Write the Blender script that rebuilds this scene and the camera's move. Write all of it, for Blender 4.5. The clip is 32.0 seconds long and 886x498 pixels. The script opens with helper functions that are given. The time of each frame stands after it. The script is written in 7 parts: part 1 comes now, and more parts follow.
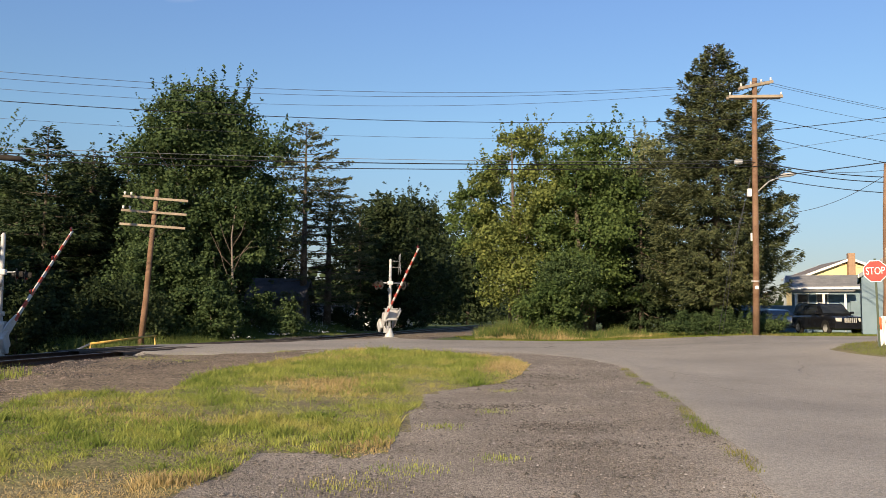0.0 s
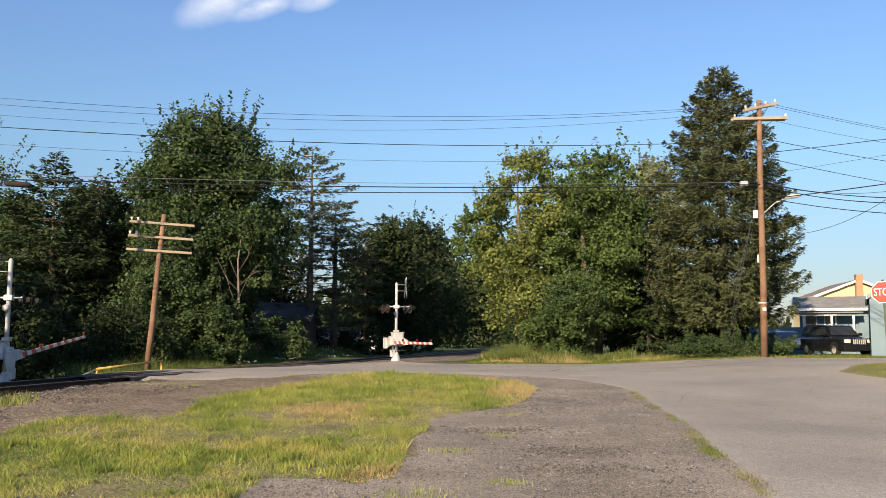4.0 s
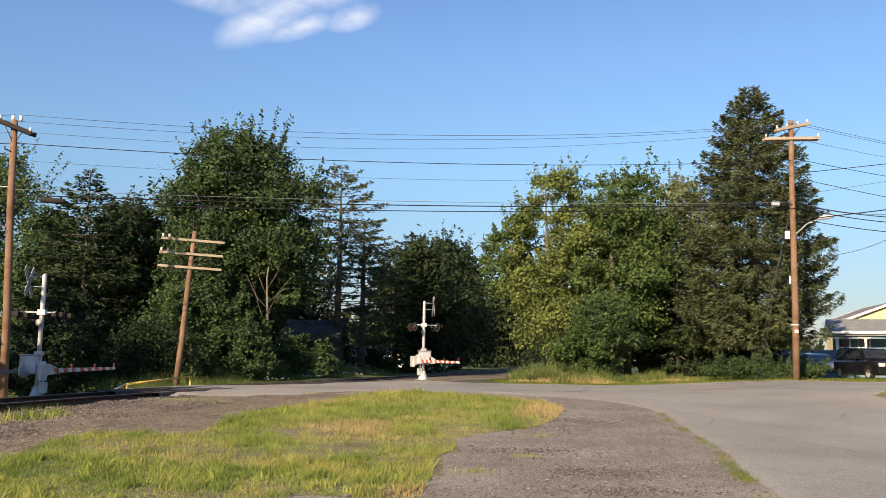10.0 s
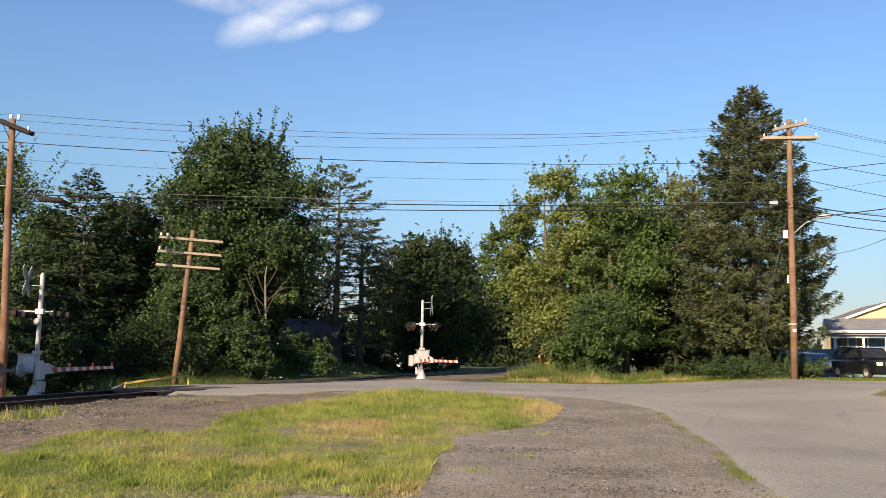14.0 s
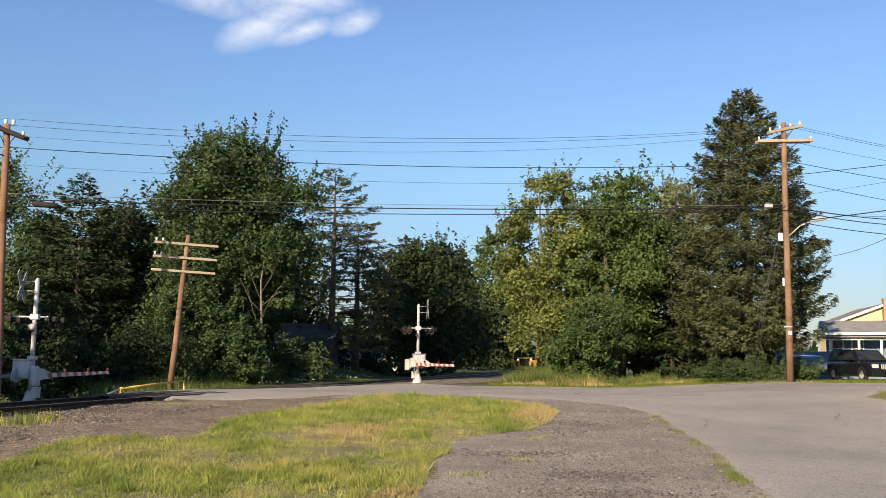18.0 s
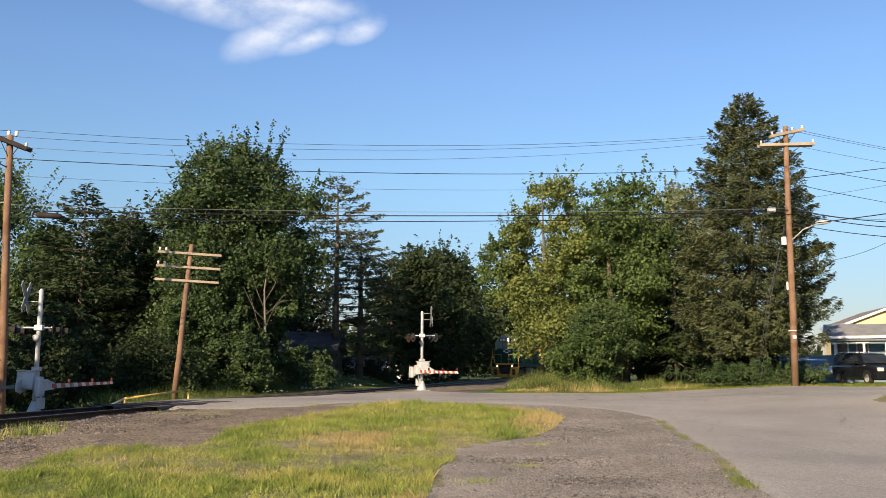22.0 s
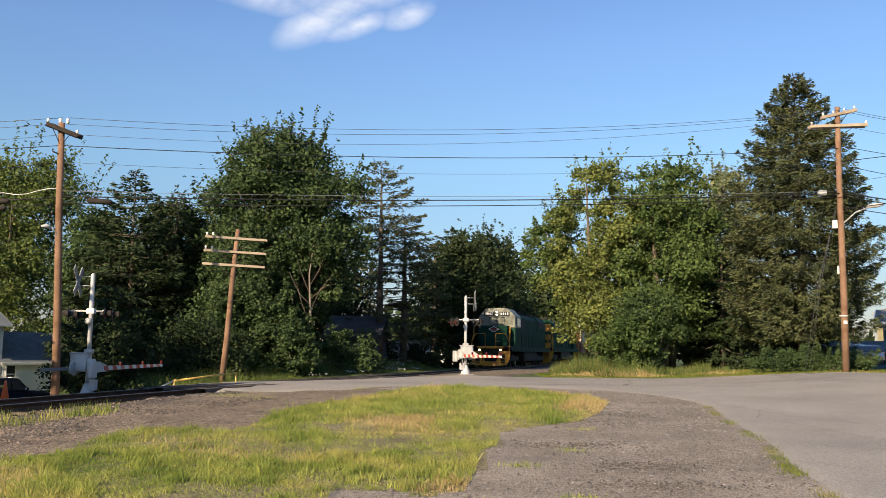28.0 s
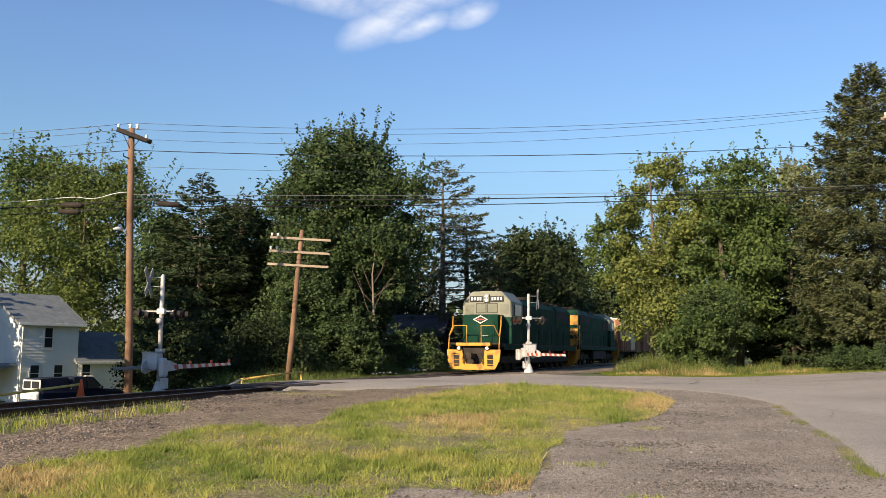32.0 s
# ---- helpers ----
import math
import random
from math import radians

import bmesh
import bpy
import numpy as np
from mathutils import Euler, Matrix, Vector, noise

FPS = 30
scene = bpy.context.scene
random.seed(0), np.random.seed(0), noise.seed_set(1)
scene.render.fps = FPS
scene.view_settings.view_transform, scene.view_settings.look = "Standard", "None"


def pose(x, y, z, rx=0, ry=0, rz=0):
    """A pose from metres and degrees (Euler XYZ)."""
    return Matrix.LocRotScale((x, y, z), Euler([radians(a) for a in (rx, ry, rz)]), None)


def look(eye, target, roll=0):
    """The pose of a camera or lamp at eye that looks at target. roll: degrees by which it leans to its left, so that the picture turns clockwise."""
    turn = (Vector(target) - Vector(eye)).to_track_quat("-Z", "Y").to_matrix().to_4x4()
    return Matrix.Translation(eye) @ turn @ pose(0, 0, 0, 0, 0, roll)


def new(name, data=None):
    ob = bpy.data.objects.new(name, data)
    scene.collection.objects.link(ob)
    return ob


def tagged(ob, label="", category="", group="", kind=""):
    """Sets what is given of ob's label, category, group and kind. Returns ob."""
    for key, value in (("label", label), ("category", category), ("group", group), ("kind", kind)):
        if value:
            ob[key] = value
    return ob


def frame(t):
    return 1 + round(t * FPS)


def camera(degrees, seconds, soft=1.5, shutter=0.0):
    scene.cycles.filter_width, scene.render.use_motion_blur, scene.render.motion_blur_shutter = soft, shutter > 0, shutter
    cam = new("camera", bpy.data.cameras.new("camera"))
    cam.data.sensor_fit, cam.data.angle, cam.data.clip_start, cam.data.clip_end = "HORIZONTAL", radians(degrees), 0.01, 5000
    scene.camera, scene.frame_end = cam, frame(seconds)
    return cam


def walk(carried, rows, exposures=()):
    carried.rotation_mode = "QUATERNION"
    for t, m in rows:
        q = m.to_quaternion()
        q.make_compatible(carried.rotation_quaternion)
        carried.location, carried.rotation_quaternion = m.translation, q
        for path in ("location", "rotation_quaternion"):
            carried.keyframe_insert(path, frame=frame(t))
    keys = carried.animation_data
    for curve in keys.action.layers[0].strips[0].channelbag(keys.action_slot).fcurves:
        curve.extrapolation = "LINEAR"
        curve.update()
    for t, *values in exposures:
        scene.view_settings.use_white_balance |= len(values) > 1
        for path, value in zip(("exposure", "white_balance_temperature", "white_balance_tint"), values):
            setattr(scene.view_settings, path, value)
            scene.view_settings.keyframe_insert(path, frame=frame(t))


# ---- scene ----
cam = camera(52.95, 32.0, soft=0.85)
EYE = (0.0, 0.0, 1.6)
# seconds, yaw, pitch, roll of the camera held at eye height
TURNS = [
    (0.0, -3.37, 4.46, 0.59), (0.5, -3.53, 4.54, 0.65), (1.0, -3.42, 4.48, 0.65), (1.5, -3.45, 4.59, 0.65), (2.0, -3.82, 4.85, 0.57),
    (2.5, -3.9, 5.01, 0.7), (3.0, -3.83, 5.14, 0.65), (3.5, -3.34, 5.56, 0.43), (4.0, -2.97, 5.96, 0.31), (4.5, -2.76, 6.16, 0.05),
    (6.5, -2.53, 6.88, 0.62), (7.0, -1.34, 6.03, 1.25), (7.5, -1.89, 6.13, 0.84), (8.0, -1.42, 6.16, 1.09), (8.5, -1.56, 6.49, 0.97),
    (9.0, -1.26, 6.81, 0.88), (9.5, -1.05, 6.92, 0.9), (10.0, -1.14, 7.14, 0.95), (10.5, -1.25, 7.24, 0.93), (11.0, -1.26, 7.13, 0.92),
    (11.5, -1.25, 6.97, 0.97), (12.0, -1.42, 6.9, 0.78), (12.5, -1.48, 6.87, 0.95), (13.0, -1.39, 6.85, 1.0), (13.5, -1.28, 6.97, 0.94),
    (14.0, -1.25, 7.09, 0.95), (14.5, -1.35, 7.14, 0.93), (16.5, -1.51, 7.05, 0.66), (17.0, -1.59, 7.09, 0.59), (17.5, -1.6, 7.31, 0.59),
    (18.0, -1.52, 7.34, 0.72), (18.5, -1.54, 7.31, 0.61), (19.0, -1.55, 7.41, 0.55), (19.5, -1.11, 7.37, 0.5), (20.0, -0.69, 7.31, 0.32),
    (20.5, -0.63, 7.37, 0.35), (21.0, -0.8, 7.46, 0.41), (21.5, -1.05, 7.59, 0.38), (22.0, -1.32, 7.79, 0.21), (22.5, -1.56, 7.59, 0.1),
    (23.0, -1.14, 7.15, 0.31), (23.5, -0.78, 6.78, 0.4), (24.0, -0.59, 6.6, 0.37), (24.5, -0.39, 6.56, 0.44), (25.0, -0.15, 6.56, 0.55),
    (25.5, -0.0, 6.57, 0.57), (27.5, 0.92, 6.56, 0.45), (28.0, 1.5, 6.77, 0.47), (28.5, 2.29, 6.92, 0.42), (29.0, 2.76, 6.91, 0.49),
    (29.5, 3.11, 6.98, 0.39), (30.0, 3.54, 6.99, 0.39), (30.5, 3.98, 6.84, 0.44), (31.0, 4.48, 6.72, 0.52), (31.5, 4.97, 6.71, 0.35),
    (32.0, 5.51, 6.65, 0.37),
]
walk(cam, [(t, pose(*EYE, 90 + p, 0, w) @ pose(0, 0, 0, 0, 0, r)) for t, w, p, r in TURNS],
     exposures=[(0.0, 0.70), (1.0, 0.74), (2.0, 0.86), (3.0, 0.9), (32.0, 0.9)])

# ---- light ----
SUN_TO = Vector((-0.49, -0.872, 0.43)).normalized()
sun = new("sun", bpy.data.lights.new("sun", "SUN"))
sun.data.energy, sun.data.angle, sun.data.color = 5.0, radians(0.6), (1.0, 0.79, 0.53)
sun.matrix_world = look(SUN_TO * 100, (0, 0, 0))
world = bpy.data.worlds.new("sky")
scene.world = world
world.use_nodes = True
_n = world.node_tree.nodes
_sky = _n.new("ShaderNodeTexSky")
_sky.sky_type, _sky.sun_disc = "NISHITA", False
_sky.sun_elevation = math.asin(SUN_TO.z)
_sky.sun_rotation = math.atan2(SUN_TO.x, SUN_TO.y)
_sky.air_density, _sky.dust_density, _sky.ozone_density = 1.0, 0.25, 2.4
_n["Background"].inputs[1].default_value = 0.105
# the sky is a little deeper near the hazy horizon than the clear-air model gives
_dir, _sep, _map, _mul = (_n.new(k) for k in ("ShaderNodeTexCoord", "ShaderNodeSeparateXYZ", "ShaderNodeMapRange", "ShaderNodeMix"))
_mul.data_type, _mul.blend_type = "RGBA", "MULTIPLY"
_map.inputs["From Min"].default_value, _map.inputs["From Max"].default_value = 0.0, 0.42
_lk = world.node_tree.links
_lk.new(_dir.outputs["Generated"], _sep.inputs[0])
_lk.new(_sep.outputs["Z"], _map.inputs["Value"])
_tint = _n.new("ShaderNodeValToRGB")
_tint.color_ramp.elements[0].color, _tint.color_ramp.elements[1].color = (0.35, 0.305, 0.345, 1), (0.70, 0.775, 0.92, 1)
for _at, _c in ((0.5, (0.68, 0.745, 0.765, 1)), (0.8, (0.745, 0.81, 0.925, 1))):
    _tint.color_ramp.elements.new(_at).color = _c
_lk.new(_map.outputs[0], _tint.inputs[0])
_mul.inputs["Factor"].default_value = 1.0
_lk.new(_sky.outputs[0], _mul.inputs["A"])
_lk.new(_tint.outputs[0], _mul.inputs["B"])
_lk.new(_mul.outputs["Result"], _n["Background"].inputs[0])

# ---- materials ----
def material(name, colors, scale=4.0, rough=0.8, metal=0.0, bump=0.2, fine=60.0, island=0.0, translucent=0.0, spec=0.3,
             stain=None, stain_scale=0.6, coat=0.0, rand=0.0, pebble=0.0, pebble_scale=40.0):
    """Two colours mixed by coarse and fine noise, optional third as stains, fine relief, variation per leaf or per object."""
    m = bpy.data.materials.new(name)
    m.use_nodes = True
    nt = m.node_tree
    N, L = nt.nodes, nt.links
    b = N["Principled BSDF"]
    b.inputs["Roughness"].default_value, b.inputs["Metallic"].default_value = rough, metal
    b.inputs["Specular IOR Level"].default_value = spec
    b.inputs["Coat Weight"].default_value = coat
    tc = N.new("ShaderNodeTexCoord")
    def noise_at(s, detail=4.0):
        k = N.new("ShaderNodeTexNoise")
        k.inputs["Scale"].default_value, k.inputs["Detail"].default_value = s, detail
        L.new(tc.outputs["Object"], k.inputs["Vector"])
        return k
    a, f = noise_at(scale), noise_at(fine)
    mixf = N.new("ShaderNodeMath")
    mixf.operation = "MULTIPLY_ADD"
    mixf.inputs[1].default_value = 0.5
    L.new(f.outputs["Fac"], mixf.inputs[0])
    half = N.new("ShaderNodeMath")
    half.operation = "MULTIPLY"
    half.inputs[1].default_value = 0.5
    L.new(a.outputs["Fac"], half.inputs[0])
    L.new(half.outputs[0], mixf.inputs[2])
    ramp = N.new("ShaderNodeValToRGB")
    ramp.color_ramp.elements[0].position, ramp.color_ramp.elements[1].position = 0.36, 0.64
    ramp.color_ramp.elements[0].color, ramp.color_ramp.elements[1].color = (*colors[0], 1), (*colors[1], 1)
    L.new(mixf.outputs[0], ramp.inputs[0])
    col = ramp.outputs[0]
    if stain:
        s = noise_at(stain_scale, 6.0)
        sr = N.new("ShaderNodeValToRGB")
        sr.color_ramp.elements[0].position, sr.color_ramp.elements[1].position = 0.50, 0.66
        L.new(s.outputs["Fac"], sr.inputs[0])
        mx = N.new("ShaderNodeMix")
        mx.data_type = "RGBA"
        L.new(sr.outputs[0], mx.inputs["Factor"])
        L.new(col, mx.inputs["A"])
        mx.inputs["B"].default_value = (*stain, 1)
        col = mx.outputs["Result"]
    rough_height = mixf.outputs[0]
    if pebble:
        vo = N.new("ShaderNodeTexVoronoi")
        vo.inputs["Scale"].default_value = pebble_scale
        L.new(tc.outputs["Object"], vo.inputs["Vector"])
        bw = N.new("ShaderNodeRGBToBW")
        L.new(vo.outputs["Color"], bw.inputs[0])
        pr = N.new("ShaderNodeMapRange")
        pr.inputs["From Min"].default_value, pr.inputs["From Max"].default_value = 0.15, 0.85
        pr.inputs["To Min"].default_value, pr.inputs["To Max"].default_value = 1 - pebble, 1 + pebble
        L.new(bw.outputs[0], pr.inputs["Value"])
        px = N.new("ShaderNodeMix")
        px.data_type, px.blend_type = "RGBA", "MULTIPLY"
        px.inputs["Factor"].default_value = 1.0
        L.new(col, px.inputs["A"])
        L.new(pr.outputs[0], px.inputs["B"])
        col = px.outputs["Result"]
        ph = N.new("ShaderNodeMath")
        ph.operation = "MULTIPLY_ADD"
        ph.inputs[1].default_value = -0.9
        L.new(vo.outputs["Distance"], ph.inputs[0])
        L.new(mixf.outputs[0], ph.inputs[2])
        rough_height = ph.outputs[0]
    if island or rand:
        g = N.new("ShaderNodeNewGeometry") if island else N.new("ShaderNodeObjectInfo")
        hs = N.new("ShaderNodeHueSaturation")
        amount = island or rand
        mr = N.new("ShaderNodeMapRange")
        mr.inputs["To Min"].default_value, mr.inputs["To Max"].default_value = 1 - amount, 1 + amount
        L.new(g.outputs["Random Per Island" if island else "Random"], mr.inputs["Value"])
        L.new(mr.outputs[0], hs.inputs["Value"])
        mh = N.new("ShaderNodeMapRange")
        mh.inputs["To Min"].default_value, mh.inputs["To Max"].default_value = 0.5 + 0.03 * amount, 0.5 - 0.05 * amount
        L.new(g.outputs["Random Per Island" if island else "Random"], mh.inputs["Value"])
        L.new(mh.outputs[0], hs.inputs["Hue"])
        L.new(col, hs.inputs["Color"])
        col = hs.outputs[0]
    L.new(col, b.inputs["Base Color"])
    if bump:
        bp = N.new("ShaderNodeBump")
        bp.inputs["Strength"].default_value, bp.inputs["Distance"].default_value = bump, 0.02
        L.new(rough_height, bp.inputs["Height"])
        L.new(bp.outputs[0], b.inputs["Normal"])
    if translucent:
        tr = N.new("ShaderNodeBsdfTranslucent")
        L.new(col, tr.inputs["Color"])
        ms = N.new("ShaderNodeMixShader")
        ms.inputs[0].default_value = translucent
        L.new(b.outputs[0], ms.inputs[1])
        L.new(tr.outputs[0], ms.inputs[2])
        L.new(ms.outputs[0], N["Material Output"].inputs["Surface"])
    return m


def glowing(name, color, strength):
    m = bpy.data.materials.new(name)
    m.use_nodes = True
    b = m.node_tree.nodes["Principled BSDF"]
    b.inputs["Base Color"].default_value = (*color, 1)
    b.inputs["Emission Color"].default_value = (*color, 1)
    b.inputs["Emission Strength"].default_value = strength
    return m


def leafy(name, dark, light, trans=0.3):
    return material(name, (dark, light), 0.5, 0.75, bump=0, fine=3.0, island=0.3, translucent=trans, spec=0.08)


ASPHALT = material("asphalt", ((0.245, 0.225, 0.20), (0.325, 0.30, 0.268)), 0.35, 0.9, bump=0.3, fine=70, stain=(0.235, 0.217, 0.196), stain_scale=0.22, pebble=0.2, pebble_scale=45)
GRAVEL = material("gravel", ((0.155, 0.134, 0.112), (0.305, 0.265, 0.222)), 0.7, 0.95, bump=0.5, fine=34, stain=(0.32, 0.28, 0.236), stain_scale=0.4, pebble=0.42, pebble_scale=62)
BROWN_GRAVEL = material("brown_gravel", ((0.112, 0.088, 0.062), (0.245, 0.198, 0.145)), 1.1, 0.95, bump=0.8, fine=22, stain=(0.12, 0.092, 0.068), stain_scale=0.6, pebble=0.5, pebble_scale=20)
BALLAST = material("ballast", ((0.045, 0.038, 0.032), (0.13, 0.11, 0.095)), 3.0, 0.95, bump=1.0, fine=14, pebble=0.5, pebble_scale=16)
SOIL = material("soil", ((0.13, 0.112, 0.062), (0.25, 0.215, 0.12)), 0.8, 0.95, bump=0.7, fine=25, stain=(0.17, 0.17, 0.06), stain_scale=0.7, pebble=0.4, pebble_scale=30)
MEADOW = material("meadow", ((0.05, 0.075, 0.02), (0.10, 0.13, 0.04)), 0.3, 0.95, bump=0.6, fine=8)
STONE_BROWN = material("brown_stone", ((0.13, 0.10, 0.08), (0.32, 0.26, 0.20)), 6, 0.9, bump=0.4, island=0.4)
STONE_PALE = material("pale_stone", ((0.17, 0.155, 0.14), (0.38, 0.35, 0.315)), 6, 0.9, bump=0.4, island=0.5)
STONE_DARK = material("dark_stone", ((0.05, 0.043, 0.037), (0.16, 0.14, 0.12)), 6, 0.9, bump=0.4, island=0.4)
STONE = material("stone", ((0.10, 0.088, 0.077), (0.27, 0.24, 0.208)), 6, 0.9, bump=0.4, island=0.5)
GRASS = material("grass_blade", ((0.15, 0.225, 0.045), (0.42, 0.45, 0.118)), 0.9, 0.7, bump=0, fine=2.6, island=0.3, translucent=0.5,
                 stain=(0.45, 0.42, 0.13), stain_scale=0.8, spec=0.1)
GRASS_VERGE = material("verge_blade", ((0.08, 0.12, 0.02), (0.19, 0.23, 0.045)), 0.5, 0.7, bump=0, fine=2, island=0.35, translucent=0.4, spec=0.1, stain=(0.26, 0.23, 0.08), stain_scale=0.4)
DRY = material("dry_grass", ((0.34, 0.26, 0.11), (0.54, 0.43, 0.20)), 0.8, 0.7, bump=0, fine=3, island=0.3, translucent=0.35)
WEED = material("weed", ((0.07, 0.115, 0.03), (0.19, 0.235, 0.06)), 0.5, 0.7, bump=0, fine=2, island=0.4, translucent=0.4)
LEAF_MAPLE = leafy("maple_leaf", (0.034, 0.062, 0.025), (0.098, 0.142, 0.056), 0.3)
# dark leaf with the shade of the thickets put into its colour
LEAF_SHADE_DARK = leafy("shade_dark_leaf", (0.020, 0.034, 0.016), (0.052, 0.072, 0.031), 0.2)
LEAF_YELLOW = leafy("yellow_green_leaf", (0.082, 0.114, 0.033), (0.245, 0.285, 0.088), 0.38)
LEAF_OLIVE = leafy("olive_leaf", (0.058, 0.092, 0.028), (0.180, 0.228, 0.070), 0.38)
LEAF_PALE = leafy("pale_leaf", (0.13, 0.15, 0.075), (0.27, 0.29, 0.14), 0.4)
LEAF_GREEN = leafy("green_leaf", (0.050, 0.088, 0.029), (0.150, 0.210, 0.068), 0.38)
NEEDLE = leafy("spruce_needle", (0.044, 0.058, 0.027), (0.130, 0.146, 0.066), 0.12)
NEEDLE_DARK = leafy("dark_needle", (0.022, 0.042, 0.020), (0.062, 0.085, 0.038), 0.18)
NEEDLE_DRY = leafy("thin_needle", (0.06, 0.075, 0.035), (0.15, 0.16, 0.08), 0.25)
BARK = material("bark", ((0.06, 0.045, 0.035), (0.17, 0.14, 0.11)), 3, 0.95, bump=0.8, fine=20)
PALE_BARK = material("pale_bark", ((0.11, 0.095, 0.076), (0.22, 0.19, 0.158)), 3, 0.9, bump=0.6, fine=18)
POLE_WOOD = material("pole_wood", ((0.135, 0.080, 0.052), (0.265, 0.162, 0.104)), 1.5, 0.85, bump=0.5, fine=30, stain=(0.13, 0.07, 0.04), stain_scale=1.2)
ARM_WOOD = material("crossarm_wood", ((0.25, 0.20, 0.15), (0.40, 0.33, 0.25)), 3, 0.85, bump=0.4, fine=40)
DARK_WOOD = material("dark_crossarm", ((0.03, 0.025, 0.02), (0.07, 0.055, 0.045)), 3, 0.85, bump=0.4, fine=40)
TIE_WOOD = material("tie_wood", ((0.035, 0.028, 0.022), (0.09, 0.075, 0.06)), 3, 0.95, bump=0.7, fine=20, rand=0.3)
RAIL = material("rusty_rail", ((0.045, 0.026, 0.018), (0.09, 0.052, 0.034)), 3, 0.7, 0.4, bump=0.3, fine=40)
RAIL_TOP = material("polished_rail_head", ((0.16, 0.15, 0.14), (0.26, 0.25, 0.24)), 3, 0.45, 0.8, bump=0.05, fine=40)
SILVER = material("silver_paint", ((0.40, 0.41, 0.42), (0.54, 0.54, 0.54)), 2, 0.5, 0.1, bump=0.1, fine=40, stain=(0.38, 0.36, 0.33), stain_scale=2.5)
GALV = material("galvanised_steel", ((0.15, 0.16, 0.17), (0.24, 0.25, 0.26)), 3, 0.6, 0.3, bump=0.1, fine=40)
WHITE = material("white_paint", ((0.72, 0.72, 0.70), (0.82, 0.81, 0.78)), 2, 0.5, bump=0.08, fine=40)
BOOM_RED = material("boom_red", ((0.36, 0.055, 0.04), (0.48, 0.09, 0.06)), 3, 0.6, bump=0.05, stain=(0.45, 0.25, 0.2), stain_scale=2.5)
BOOM_WHITE = material("boom_white", ((0.50, 0.50, 0.48), (0.62, 0.61, 0.58)), 3, 0.6, bump=0.05)
ROOF_LIGHT = material("light_grey_shingle", ((0.17, 0.17, 0.17), (0.27, 0.265, 0.255)), 2, 0.9, bump=0.5, fine=12)
CRACK = material("crack_tar", ((0.07, 0.062, 0.055), (0.11, 0.10, 0.09)), 3, 0.9, bump=0.2)
RED = material("red_paint", ((0.50, 0.03, 0.025), (0.62, 0.05, 0.04)), 4, 0.45, bump=0.05)
BLACK = material("black_paint", ((0.012, 0.012, 0.012), (0.03, 0.03, 0.03)), 4, 0.5, bump=0.1)
LENS_RED = material("red_lens", ((0.07, 0.012, 0.012), (0.11, 0.015, 0.015)), 4, 0.2, bump=0.0, coat=0.5)
YELLOW_PIPE = material("yellow_pipe", ((0.62, 0.40, 0.08), (0.75, 0.52, 0.14)), 4, 0.5, bump=0.15, stain=(0.45, 0.28, 0.08), stain_scale=3)
GREEN_PAINT = material("green_engine_paint", ((0.005, 0.028, 0.019), (0.008, 0.042, 0.028)), 1.0, 0.7, spec=0.05, bump=0.06, stain=(0.02, 0.055, 0.04), stain_scale=0.8)
GREY_PAINT = material("grey_engine_paint", ((0.15, 0.16, 0.13), (0.215, 0.22, 0.178)), 1.5, 0.5, bump=0.06)
YELLOW_PAINT = material("yellow_engine_paint", ((0.50, 0.235, 0.022), (0.62, 0.31, 0.04)), 2, 0.5, bump=0.08, stain=(0.27, 0.13, 0.035), stain_scale=2.0)
GRIME = material("running_gear_grime", ((0.015, 0.013, 0.012), (0.05, 0.042, 0.035)), 3, 0.9, bump=0.4)
GLASS = material("dark_glass", ((0.02, 0.025, 0.03), (0.03, 0.035, 0.04)), 2, 0.15, bump=0, spec=0.4)
CAB_GLASS = material("cab_glass", ((0.16, 0.17, 0.14), (0.22, 0.23, 0.19)), 2, 0.1, bump=0, spec=0.8)
LAMP_ON = glowing("headlight_on", (1.0, 0.84, 0.62), 5.0)
DITCH_ON = glowing("ditch_light_on", (1.0, 0.74, 0.45), 4.0)
CAR_CREAM = material("boxcar_cream", ((0.42, 0.36, 0.26), (0.56, 0.49, 0.37)), 1.2, 0.7, bump=0.1, stain=(0.36, 0.22, 0.12), stain_scale=0.9)
CAR_BROWN = material("boxcar_brown", ((0.15, 0.06, 0.035), (0.24, 0.10, 0.06)), 1.2, 0.75, bump=0.1)
SIDING = material("white_siding", ((0.70, 0.71, 0.72), (0.79, 0.79, 0.78)), 1.5, 0.6, bump=0.05, rand=0.03)
SIDING_BLUE = material("blue_siding", ((0.13, 0.195, 0.24), (0.165, 0.235, 0.282)), 1.5, 0.6, bump=0.05)
SIDING_YELLOW = material("yellow_siding", ((0.68, 0.54, 0.27), (0.77, 0.62, 0.33)), 1.5, 0.6, bump=0.05)
ROOF_GREY = material("grey_shingle", ((0.105, 0.125, 0.145), (0.175, 0.20, 0.22)), 2, 0.9, bump=0.5, fine=12)
ROOF_BROWN = material("brown_shingle", ((0.15, 0.13, 0.12), (0.24, 0.21, 0.19)), 2, 0.9, bump=0.5, fine=12)
BRICK = material("chimney_brick", ((0.29, 0.18, 0.115), (0.41, 0.27, 0.175)), 8, 0.9, bump=0.5)
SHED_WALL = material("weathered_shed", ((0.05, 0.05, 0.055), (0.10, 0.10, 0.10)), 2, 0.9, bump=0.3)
CAR_BLACK = material("black_car_paint", ((0.008, 0.009, 0.012), (0.014, 0.015, 0.02)), 1, 0.2, bump=0.0, coat=0.6, spec=0.4)
